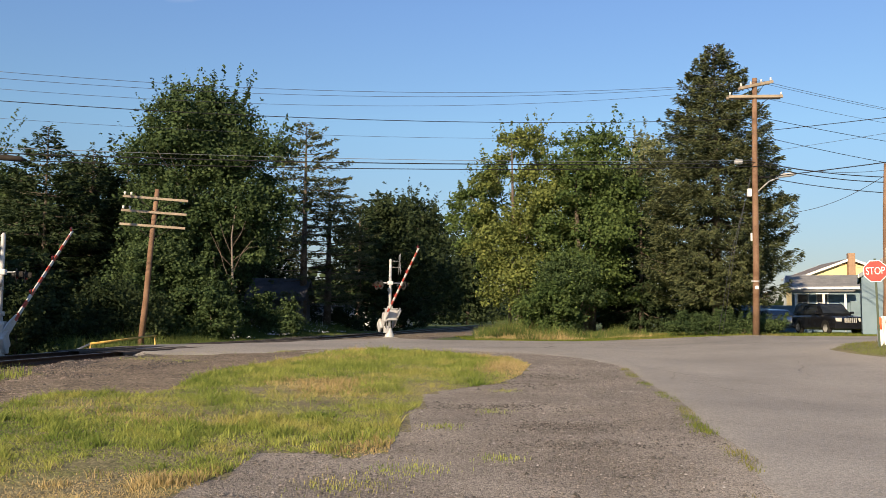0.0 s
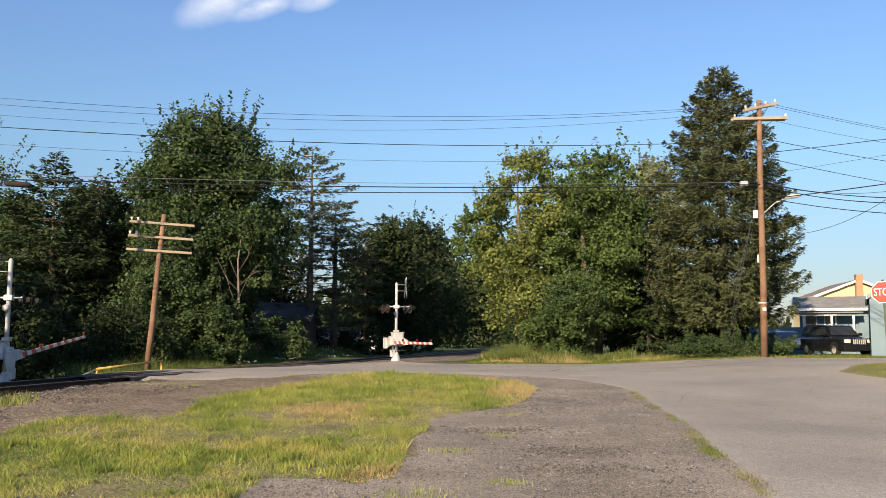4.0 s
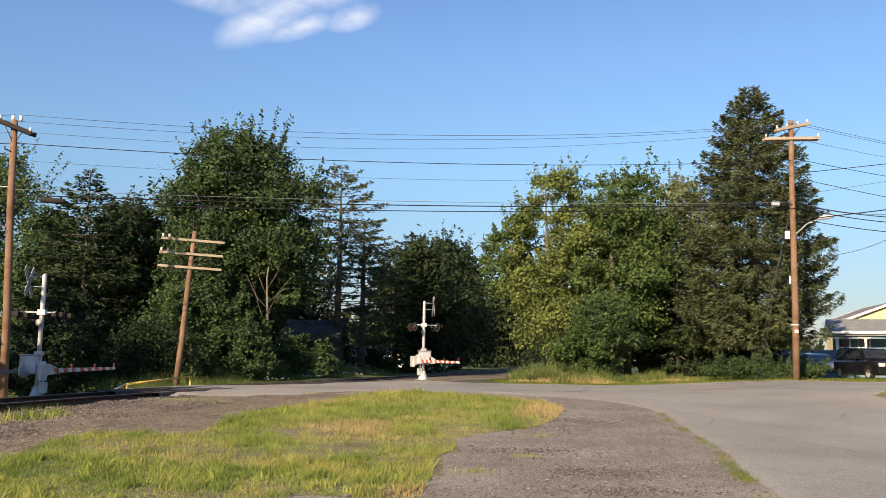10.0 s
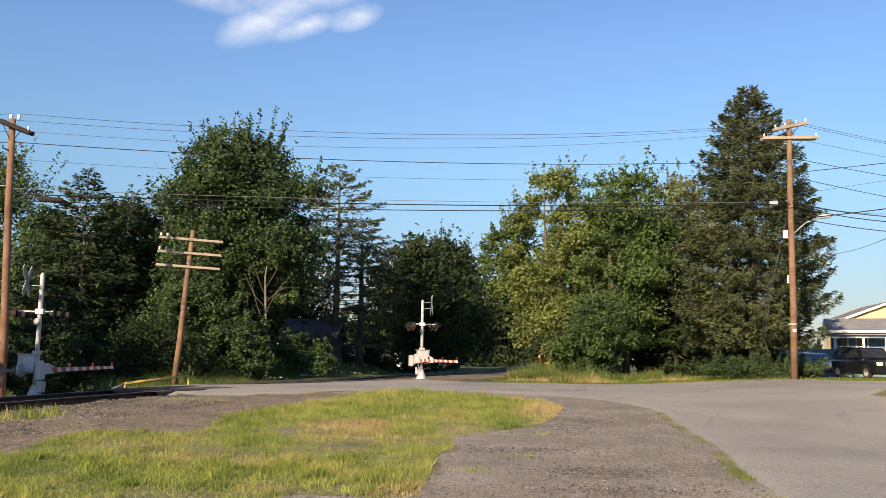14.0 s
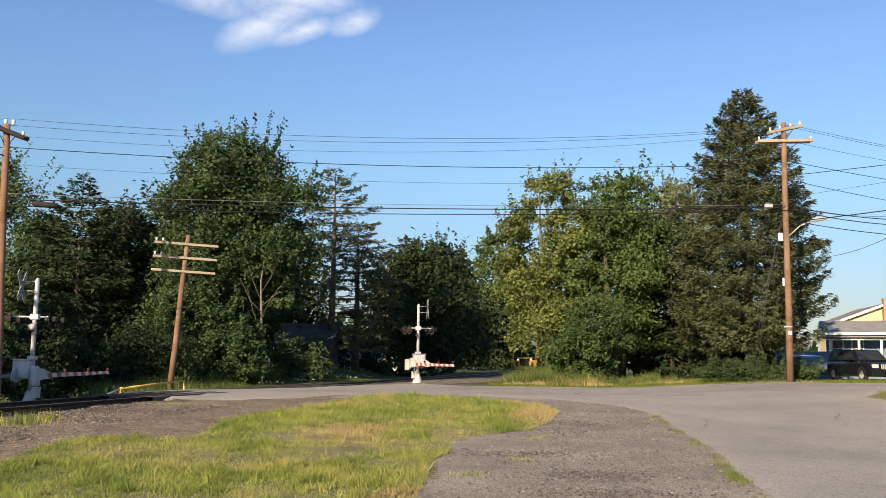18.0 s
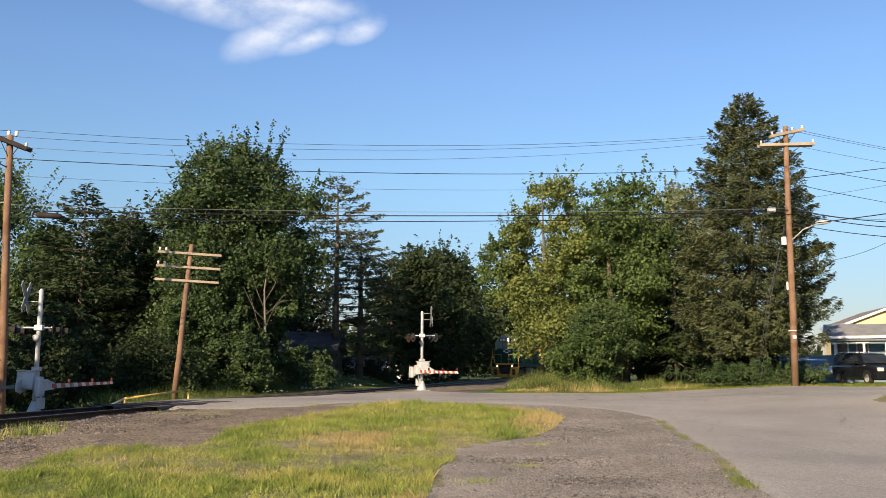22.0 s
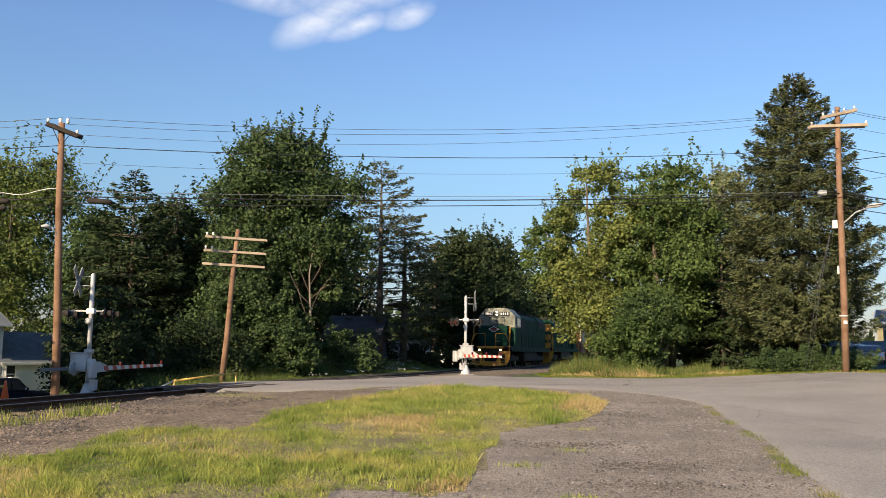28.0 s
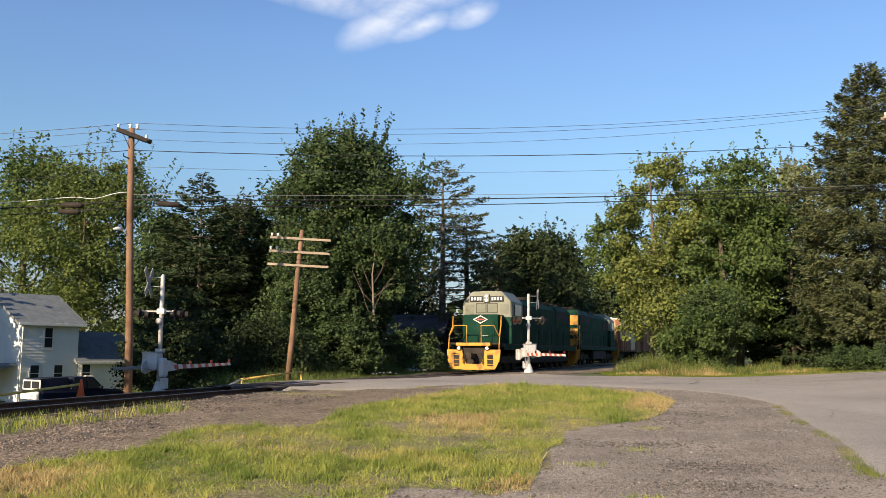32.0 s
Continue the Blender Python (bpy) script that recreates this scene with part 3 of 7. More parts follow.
# ---- cracks in the asphalt ----
def cracks(name, starts, label, lift=0.038, category="crack", mat=None):
    V, F = [], []
    for x0, y0, ang, length, w in starts:
        x, y, a = x0, y0, ang
        pts = [(x, y)]
        for _ in range(int(length / 0.25)):
            a += rng.normal(0, 0.12) - 0.5 * (a - ang)
            x, y = x + 0.25 * math.cos(a), y + 0.25 * math.sin(a)
            pts.append((x, y))
        p = np.array(pts)
        d = np.gradient(p, axis=0)
        nn = np.stack([-d[:, 1], d[:, 0]], 1) / np.linalg.norm(d, axis=1)[:, None]
        ww = w * rng.uniform(0.4, 1.2, len(p))[:, None]
        l, r = p + nn * ww, p - nn * ww
        z = land(p[:, 0], p[:, 1]) + lift
        b = len(V)
        V += [(*l[i], z[i]) for i in range(len(p))] + [(*r[i], z[i]) for i in range(len(p))]
        n0 = len(p)
        F += [(b + i, b + n0 + i, b + n0 + i + 1, b + i + 1) for i in range(n0 - 1)]
    return tagged(from_arrays(name, V, F, mat or CRACK), label, category, kind="stuff")


starts = [(6.0 + rng.uniform(0, 6), rng.uniform(9, 37), rng.uniform(0, 3.1), rng.uniform(1.5, 6), rng.uniform(0.003, 0.009)) for _ in range(22)]
starts += [(rng.uniform(-2, 14), rng.uniform(30, 38.5), rng.choice([0.0, 0.1, 1.5]), rng.uniform(2, 7), rng.uniform(0.01, 0.025)) for _ in range(26)]
starts += [(2.2, 30.5, 0.03, 5.0, 0.05), (7.0, 35.5, 0.0, 3.2, 0.06), (12.5, 38.2, 0.02, 2.6, 0.10), (5.3, 30.2, 1.2, 1.6, 0.05)]
cracks("road_cracks", starts, "dark cracks and tar lines in the worn asphalt")



# ---- grass and weeds ----
def blades(name, x, y, height, width, mat, label, category="grass", lean=0.5, z=None):
    n = len(x)
    z = land(x, y) if z is None else z
    a = rng.uniform(0, 2 * math.pi, n)
    la = rng.uniform(0, 2 * math.pi, n)
    l = rng.uniform(0.1, 1.0, n) * lean * height
    dx, dy = np.cos(a) * width / 2, np.sin(a) * width / 2
    base = np.stack([x, y, z - 0.01], 1)
    side = np.stack([dx, dy, 0 * dx], 1)
    mid = base + np.stack([np.cos(la) * l * 0.3, np.sin(la) * l * 0.3, height * 0.6], 1)
    tip = base + np.stack([np.cos(la) * l, np.sin(la) * l, height], 1)
    v = np.stack([base - side, base + side, mid + side * 0.75, mid - side * 0.75, tip], 1).reshape(-1, 3)
    o = 5 * np.arange(n)[:, None]
    near, far = o[y < 13], o[y >= 13]
    f = np.concatenate([near + [0, 1, 2], near + [0, 2, 3], near + [3, 2, 4], far + [0, 1, 4]])
    return tagged(from_arrays(name, v, f, mat, smooth=True), label, category, kind="stuff")


WORN = [(-3.3, 8.2, 0.55, 0.5), (-3.0, 9.1, 0.45, 0.3), (-2.85, 9.85, 0.35, 0.25), (-1.2, 8.8, 0.3, 0.5), (-0.45, 12.5, 0.5, 0.3), (-1.5, 13.9, 0.6, 0.4), (-2.6, 11.2, 0.5, 0.3), (0.8, 17.6, 0.5, 0.6), (-2.4, 16.5, 0.5, 0.7), (0.4, 21.5, 0.7, 0.6)]
n = 430000
x, y = scatter(n, -9.2, 3.8, 4.5, 29)
x = x + rng.normal(0, 0.10, n)
y = y + rng.normal(0, 0.10, n)
ok = inside(GRASS_PATCH, x, y)
x, y = x[ok], y[ok]
thick = field(x, y, 0.55, 2.0) + 0.5 * field(x, y, 1.9, 7.0)
for wx, wy, wr, wd in WORN:
    thick = thick - 0.75 * wd / 0.4 * np.exp(-(((x - wx) / wr) ** 2 + ((y - wy) / (wr * 1.3)) ** 2))
ok = rng.uniform(-1.15, -0.05, len(x)) < thick + 0.35 * smoothed((y - 13) / 9) + 0.25 * smoothed((-1.5 - x) / 2)
x, y, thick = x[ok], y[ok], thick[ok]
tuft = field(x, y, 2.6, 71.0) + 0.6 * field(x, y, 6.0, 72.0)
tall = (0.03 + 0.05 * smoothed((thick + 0.3) / 0.8) + 0.10 * smoothed((tuft - 0.05) / 0.6) + 0.03 * smoothed((y - 16) / 8)) * rng.uniform(0.5, 1.4, len(x))
wide = rng.uniform(0.0035, 0.0075, len(x)) * (1 + 0.095 * y)
fade = field(x, y, 0.35, 21.0) + 0.6 * smoothed((x - 1.3) / 1.8) + 0.32 * smoothed((11.5 - y) / 4) + rng.normal(0, 0.15, len(x))
dry = fade > 0.34 - 0.2 * smoothed((12 - y) / 3)
blades("lawn_grass", x[~dry], y[~dry], tall[~dry], wide[~dry], GRASS, "patchy sunlit yellow-green lawn grass", lean=1.5)
blades("dry_lawn_grass", x[dry], y[dry], tall[dry] * 0.8, wide[dry], DRY, "straw-coloured dry grass on the lawn's edge", lean=1.4)
x, y = rng.uniform(-10, -5.5, 9000), rng.uniform(10, 22, 9000)
ok = inside(VERGE_GRASS, x, y) & (field(x, y, 0.8, 5.0) > -0.1)
blades("trackside_grass", x[ok], y[ok], rng.uniform(0.12, 0.34, ok.sum()), rng.uniform(0.012, 0.02, ok.sum()), GRASS, "long pale grass tufts beside the rails")
# tufts along the asphalt's edge and in the lot
ex = curve_points([(3.3, 7.6), (3.9, 9.8), (4.2, 11.8), (4.75, 14.6), (5.4, 19.2), (5.8, 21.8)], 0.1)
k = rng.integers(0, len(ex), 6000)
x, y = ex[k, 0] + rng.normal(-0.02, 0.075, 6000), ex[k, 1] + rng.normal(0, 0.1, 6000)
ok = field(x, y, 0.8, 12.0) + 0.5 * field(x, y, 3.0, 13.0) + 0.1 > rng.uniform(-0.05, 0.35, 6000)
blades("kerb_grass", x[ok], y[ok], rng.uniform(0.02, 0.065, ok.sum()), rng.uniform(0.005, 0.011, ok.sum()), GRASS_VERGE, "tufts of grass along the broken asphalt edge")
tx, ty = [], []
for cx0, cy0, r in ((1.55, 13.5, 0.32), (2.15, 16.4, 0.3), (0.75, 11.9, 0.3), (1.2, 9.6, 0.25), (0.2, 9.0, 0.5), (-0.4, 8.2, 0.5), (-6.7, 25.3, 0.8), (-5.9, 27.1, 0.6), (-3.9, 19.3, 0.5), (-4.9, 27.4, 0.4), (-5.6, 24.4, 0.6), (-3.4, 27.9, 0.5)):
    m = int(520 * r)
    tx.append(rng.normal(cx0, r * 0.45, m) + rng.choice([-0.3, 0.0, 0.25], m) * r)
    ty.append(rng.normal(cy0, r * 0.5, m))
x, y = np.concatenate(tx), np.concatenate(ty)
blades("gravel_grass", x, y, rng.uniform(0.025, 0.07, len(x)), rng.uniform(0.006, 0.012, len(x)), GRASS, "sparse grass tufts growing in the gravel")
# far verge behind the cross street
x, y = rng.uniform(1.5, 36, 46000), rng.uniform(38.6, 50, 46000)
far_edge = np.interp(x, (1.5, 5, 10, 13.8, 17.5, 22, 30), (39.3, 40.1, 40.0, 39.5, 39.0, 38.7, 38.6))
ok = (y > far_edge) & (y < far_edge + 9)
d, at = track_off(x, y)
ok &= (d > 3.4) & (x > 3.6)
blades("verge_grass", x[ok], y[ok], rng.uniform(0.04, 0.12, ok.sum()), rng.uniform(0.025, 0.05, ok.sum()), GRASS_VERGE, "mown grass verge behind the cross street")
x, y = rng.uniform(12.3, 20, 26000), rng.uniform(17, 30, 26000)
ok = (x > np.interp(y, (14, 19.5, 22.5, 24.4, 26.0, 28), (13.5, 13.35, 12.95, 12.85, 13.2, 15.4))) & (y < np.interp(x, (12.2, 16, 26), (25.2, 27.6, 29.6)))
blades("corner_grass", x[ok], y[ok], rng.uniform(0.03, 0.08, ok.sum()), rng.uniform(0.012, 0.022, ok.sum()), GRASS_VERGE, "grass on the street corner round the sign", lean=1.0)
# tall weeds: right of the rails, and on the bank beyond them
x, y = rng.uniform(3.6, 13, 36000), rng.uniform(41.2, 50, 36000)
d, at = track_off(x, y)
ok = (x > 4.0 + 0.085 * (y - 42)) & (field(x, y, 0.6, 30.0) > -0.2) & (y > 42.4 + 0.1 * (x - 4))
x, y = x[ok], y[ok]
front = y < 43.8
h = np.where(front, rng.uniform(0.15, 0.5, len(x)), rng.uniform(0.4, 1.05, len(x))) * (0.5 + 0.5 * smoothed((12.0 - x) / 5)) * np.clip(0.7 + 1.3 * field(x, y, 0.55, 44.0) + 0.5 * field(x, y, 1.6, 45.0), 0.15, 1.6) * (0.45 + 0.55 * smoothed((x - 4.0) / 1.6))
pick = front & (field(x, y, 0.4, 46.0) + 0.1 > rng.uniform(-0.3, 0.3, len(x))) | (rng.uniform(0, 1, len(x)) < 0.08)
blades("tall_weeds", x[~pick], y[~pick], h[~pick], rng.uniform(0.012, 0.03, (~pick).sum()), WEED, "tall green weeds beside the track", "weeds", 0.7)
blades("dry_weeds", x[pick], y[pick], h[pick] * 0.9, rng.uniform(0.015, 0.03, pick.sum()), DRY, "dry straw-coloured tall grass beside the track", "weeds", 0.7)
k = rng.integers(70, 150, 56000)
s = -rng.gamma(1.7, 1.7, 56000) - 1.75
p = TRACK[k] + tnorm[k] * s[:, None] + tdir[k] * rng.uniform(-0.25, 0.25, 56000)[:, None]
ok = p[:, 1] > np.interp(p[:, 0], (-18, -10.5, -8.7, -7), (36.0, 33.7, 34.0, 34.6))
x, y, s = p[ok, 0], p[ok, 1], s[ok]
h = rng.uniform(0.16, 0.8, len(x)) * (0.2 + 0.8 * smoothed((-s - 2.0) / 2.2)) * (0.5 + 0.5 * smoothed((-s - 2) / 3)) * (1 + 0.8 * field(x, y, 0.7, 81.0))
z = land(x, y)
hi = h > 0
blades("bank_weeds", x[hi], y[hi], h[hi], rng.uniform(0.014, 0.034, hi.sum()), WEED, "lush green weeds on the bank beyond the rails", "weeds", 0.8)
fl = (field(x, y, 0.5, 91.0) > 0.12) & (rng.uniform(0, 1, len(x)) < 0.06) & (x > -7.5)
fp = np.stack([x[fl], y[fl], z[fl] + h[fl] * 1.05 + 0.12], 1)
stones("bank_flowers", fp, rng.uniform(0.02, 0.045, len(fp)), WHITE, "small white wild flowers among the weeds", "flowers")


# ---- trees ----
def unit(v):
    return v / (np.linalg.norm(v, axis=-1, keepdims=True) + 1e-9)


def leaves(pts, size, facing=None, along=None, droop=0.2, aspect=0.7, wild=0.6):
    """Pointed leaf quads at points; facing: the way the blades look on the whole; along: the way they point."""
    n = len(pts)
    d = rng.normal(0, 1, (n, 3))
    d[:, 2] = d[:, 2] * 0.6 - droop
    if along is not None:
        d = along + 0.42 * d
    d = unit(d)
    nr = rng.normal(0, 1, (n, 3)) if facing is None else unit(facing) + wild * rng.normal(0, 1, (n, 3))
    w = unit(np.cross(nr, d))
    L, W = d * size[:, None], w * size[:, None] * aspect / 2
    v = np.stack([pts, pts + L * 0.45 + W, pts + L, pts + L * 0.45 - W], 1).reshape(-1, 3)
    return v, np.arange(4 * n).reshape(-1, 4)


def foliage(lobes, count, size, clump=0.25, shoots=4, droop=0.25, open_under=0.3, bottom=0.1):
    """Leaves on lobes (x, y, z, rx, ry, rz): clumps on the outer and upper shell of each lobe, and leafy shoots that stand out of it."""
    b = np.asarray(lobes, float)
    area = (b[:, 3] * b[:, 4] * b[:, 5]) ** 0.67
    share = np.maximum(40, (count * area / area.sum())).astype(int)
    P, N = [], []
    for (x, y, z, rx, ry, rz), m in zip(b, share):
        r = np.array([rx, ry, rz])
        k = max(8, int(9 * (rx / 0.7) ** 1.5))
        d = rng.normal(0, 1, (k, 3))
        d[:, 2] = np.where(d[:, 2] < 0, d[:, 2] * open_under, d[:, 2])
        d = unit(d)
        c = d * r * rng.uniform(0.62, 1.06, (k, 1))
        sz = rng.uniform(0.6, 1.35, k) * clump * rx
        ms = int(m * 0.86)
        pick = rng.integers(0, k, ms)
        g = np.clip(rng.normal(0, 1, (ms, 3)), -1.9, 1.9) * np.array([1, 1, 0.62]) * sz[pick, None]
        P.append(np.array([x, y, z]) + c[pick] + g)
        N.append(unit(d[pick] * 0.75 + g / (sz[pick, None] + 1e-6) * 0.5) + np.array([0, 0, 0.55]))
        if shoots:
            ns = max(1, int(shoots * rng.uniform(0.5, 1.5)))
            per = max(5, int(m * 0.14 / ns))
            for _ in range(ns):
                q = rng.normal(0, 1, 3)
                q[2] = abs(q[2]) * 0.8 + 0.25
                q = q / np.linalg.norm(q)
                length = rng.uniform(0.4, 1.35) * rx
                t = rng.uniform(0, 1, per)
                way = q * 0.6 + np.array([0, 0, 0.75])
                p = np.array([x, y, z]) + q * r * 0.9 + way * (t * length)[:, None] + rng.normal(0, 0.055, (per, 3)) * (1.4 - t[:, None])
                P.append(p)
                N.append(np.tile(q + np.array([0, 0, 0.5]), (per, 1)))
    P, N = np.concatenate(P), np.concatenate(N)
    ok = P[:, 2] > bottom
    P, N = P[ok], N[ok]
    return leaves(P, size * rng.uniform(0.6, 1.35, len(P)), N, droop=droop)


def crown_lobes(n, rx, ry, z0, z1, r0, r1, seed, shape, core=0.25):
    """Lobes of a crown: most near its outside, spread round by the golden angle with gaps between, some in its core."""
    g = np.random.default_rng(seed)
    out = []
    for k in range(n):
        t = (k + g.uniform(0.2, 0.8)) / n
        w = shape(t)
        a = k * 2.399963 + g.normal(0, 0.35)
        inner = g.uniform(0, 1) < core
        u = (g.uniform(0.05, 0.5) if inner else g.uniform(0.74, 1.06)) * w
        r = (r0 + (r1 - r0) * g.uniform(0, 1) ** 1.4) * (0.6 + 0.4 * w) * (1.15 if inner else 1.0)
        out.append((math.cos(a) * rx * u, math.sin(a) * ry * u, z0 + (z1 - z0) * t + g.normal(0, 0.2), r * g.uniform(0.9, 1.25), r * g.uniform(0.9, 1.25), r * g.uniform(0.65, 0.95)))
    return out


def profile(*pairs):
    xs0, ys0 = zip(*pairs)
    return lambda t: float(np.interp(t, xs0, ys0))


full = profile((0, 0.9), (0.5, 1.0), (0.8, 0.8), (1, 0.4))


def tree(name, x, y, lobes, count, size, leaf, bark, label, trunk_r=0.22, trunks=1, limbs=12, category="tree", lean=0.0, shoots=4, clump=0.25, droop=0.25):
    """A leafy tree: trunks, limbs that fork to the crown's lobes, and the foliage on those. Lobes are relative to the foot."""
    z0 = float(land(x, y))
    root = empty(name, pose(x, y, z0 - 0.05), label=label, category=category)
    b = np.asarray(lobes, float)
    top = b[:, 2].max()
    for k in range(trunks):
        a = 2 * math.pi * k / max(trunks, 1) + 0.7
        dx, dy = (0.35 * math.cos(a), 0.35 * math.sin(a)) if trunks > 1 else (0, 0)
        pts = [(dx, dy, 0), (dx * 1.6 + 0.05, dy * 1.6, top * 0.25), (dx * 2.6 - 0.08, dy * 2.6 + 0.05, top * 0.55), (dx * 3.5 + lean, dy * 3.5, top * 0.95)]
        part("trunk", tubed(pts, [trunk_r * 1.25, trunk_r, trunk_r * 0.7, trunk_r * 0.2], 9), bark, root)
    order = np.argsort(-b[:, 3])[:limbs]
    for k in order:
        e = Vector(b[k, :3])
        s = Vector((0.0, 0.0, max(0.8, e.z * 0.55)))
        m = s.lerp(e, 0.5) + Vector((0, 0, 0.25))
        bm = tubed([s, m, e], [trunk_r * 0.45, trunk_r * 0.28, 0.03], 6)
        for q in (-1, 1):
            side = Vector((-(e - s).y, (e - s).x, 0)).normalized() * q
            tube(bm, [m, m.lerp(e, 0.5) + side * b[k, 3] * 0.4 + Vector((0, 0, 0.25)), e + side * b[k, 3] * 0.75 + Vector((0, 0, 0.35))], [trunk_r * 0.18, 0.025, 0.01], 4)
        part("limb", bm, bark, root)
    v, f = foliage(b, count, size, clump, shoots, droop)
    from_arrays("crown", v, f, leaf, root)
    return root


def conifer(name, x, y, height, radius, boughs, leaf, bark, label, reach, base=0.6, bare=0.0, needles=40000, size=0.22, trunk_r=0.16, whorl=0.5, droop=0.3, lift=0.25, hang=0.25, vary=0.28, aspect=0.34, fan=0.42):
    """A conifer: trunk, boughs in whorls that droop and lift again at the tips, twigs to both sides of them that hang, needles along the twigs.
    reach(t): the boughs' share of the radius from the base (0) to the tip (1); bare: the share of the height whose boughs keep needles at their ends only."""
    z0 = float(land(x, y))
    root = empty(name, pose(x, y, z0 - 0.05), label=label, category="tree")
    part("trunk", tubed([(0, 0, 0), (0.04, 0, height * 0.5), (0, 0.02, height * 0.99)], [trunk_r * 1.2, trunk_r * 0.7, 0.015], 9), bark, root)
    wood = bmesh.new()
    rows = []
    for k in range(boughs):
        t = ((k + rng.uniform(0, 1)) / boughs) ** 0.93
        z = base + (height - base) * t
        if t < 0.9:
            z = (round(z / whorl) + rng.normal(0, 0.12)) * whorl
        t = min(0.985, max(0.0, (z - base) / (height - base)))
        a = k * 2.399963 + rng.normal(0, 0.35)
        rows.append((t, z, a, radius * reach(t) * (1 + vary * rng.uniform(-1.0, 0.55)) + 0.08))
    total = sum(L ** 1.35 for *_, L in rows)
    P, D, N, S = [], [], [], []
    for k, (t, z, a, L) in enumerate(rows):
        ca, sa = math.cos(a), math.sin(a)
        drop, up = droop * (1.05 - t) + rng.normal(0, 0.05), lift * rng.uniform(0.6, 1.3) + 0.5 * max(0.0, t - 0.6)

        def spine(q):
            return z + L * (-drop * np.sin(q * 2.4) * 0.9 + (up - drop * 0.3) * q ** 2.2)
        m = int(needles * L ** 1.35 / total)
        lo = 0.06
        if t < bare:
            lo, m = 0.6, int(m * 0.5)
        if m >= 4:
            twigs = max(4, int(L * 7))
            tq = lo + (1 - lo) * rng.uniform(0, 1, twigs) ** 0.75
            tlen = (fan * L * (1.16 - tq) + 0.16 * min(1.0, L)) * rng.uniform(0.65, 1.25, twigs)
            tsg = rng.choice([-1.0, 1.0], twigs)
            pick = rng.integers(0, twigs, m)
            q, tl, sg = tq[pick], tlen[pick], tsg[pick]
            v = rng.uniform(0, 1, m) ** 0.75
            ahead, across = np.minimum(q * L + tl * v * 0.55, L * 1.04), sg * tl * v * 0.85
            fringe = rng.uniform(0, 1, m) ** 3
            zz = spine(ahead / L) - hang * (0.5 * tl * v + 0.9 * fringe) + rng.normal(0, 0.022, m)
            P.append(np.stack([ca * ahead - sa * across, sa * ahead + ca * across, zz], 1))
            D.append(np.stack([ca * 0.7 - sa * sg * 0.7, sa * 0.7 + ca * sg * 0.7, np.full(m, -0.25 + 0.6 * max(0.0, t - 0.4))], 1))
            N.append(np.tile((ca * 0.55, sa * 0.55, 0.8), (m, 1)))
            S.append(np.full(m, size))
        if k % 2 == 0 or t < bare:
            tube(wood, [(ca * L * q, sa * L * q, float(spine(q))) for q in (0.0, 0.3, 0.65, 0.95)], [0.04, 0.03, 0.018, 0.006], 4, caps=False)
            if t < bare:
                for q in (0.4, 0.6, 0.8):
                    sg = rng.choice([-1, 1])
                    p = Vector((ca * L * q, sa * L * q, float(spine(q))))
                    tube(wood, [p, p + Vector((ca * 0.3 - sa * sg * 0.4, sa * 0.3 + ca * sg * 0.4, 0.05)) * L * 0.45], [0.014, 0.005], 3, caps=False)
    q = np.concatenate(P)
    v, f = leaves(q, np.concatenate(S) * rng.uniform(0.6, 1.35, len(q)), np.concatenate(N), np.concatenate(D), droop=0.2, aspect=aspect, wild=0.5)
    tagged(part("branchwork", wood, bark, root), kind="stuff")
    from_arrays("needles", v, f, leaf, root)
    return root


tall = tree("maple_tree", -10.5, 50.5, crown_lobes(70, 3.9, 2.9, 3.4, 13.2, 0.85, 1.45, 11, profile((0, 0.75), (0.2, 0.95), (0.45, 1.02), (0.75, 1.0), (0.9, 0.85), (1, 0.62)), 0.34), 74000, 0.19, LEAF_MAPLE, PALE_BARK,
            "tall leafy dark green tree with pale forked trunks", 0.2, 2, 14, shoots=6)
for pts in ([(2.3, -3.7, 0.2), (2.35, -3.9, 3.0), (2.2, -3.7, 5.2), (2.35, -3.5, 6.8)], [(2.3, -3.8, 2.6), (1.9, -3.9, 3.6), (1.5, -3.8, 4.9)], [(2.3, -3.85, 3.2), (2.8, -3.8, 4.4), (3.4, -3.6, 5.2)], [(2.25, -3.8, 4.2), (1.8, -3.7, 5.2), (1.5, -3.4, 6.0)],
            [(2.25, -3.75, 4.6), (2.7, -3.7, 5.4), (2.9, -3.4, 6.2)], [(2.3, -3.85, 3.6), (1.7, -3.8, 4.2), (1.1, -3.7, 5.4)], [(2.3, -3.8, 3.9), (3.1, -3.8, 4.6), (3.6, -3.7, 4.7)], [(1.6, -3.5, 0.2), (1.55, -3.6, 2.4), (1.2, -3.6, 4.6)]):
    part("limb", tubed(pts, [0.085, 0.07, 0.045, 0.025] if len(pts) == 4 else [0.026, 0.018, 0.008], 7), PALE_BARK if len(pts) == 4 else BARK, tall)
v, f = foliage([(1.4, -3.0, 7.2, 0.9, 0.5, 0.7), (0.2, -3.1, 6.2, 0.8, 0.5, 0.7), (3.0, -3.2, 6.9, 0.8, 0.5, 0.6), (-1.0, -3.0, 7.2, 1.0, 0.8, 0.8), (2.5, -3.8, 6.2, 0.5, 0.3, 0.6), (3.3, -3.6, 4.2, 0.5, 0.4, 0.5), (0.9, -3.4, 4.4, 0.5, 0.4, 0.6)], 5600, 0.18, shoots=3)
from_arrays("lower_foliage", v, f, LEAF_MAPLE, tall)
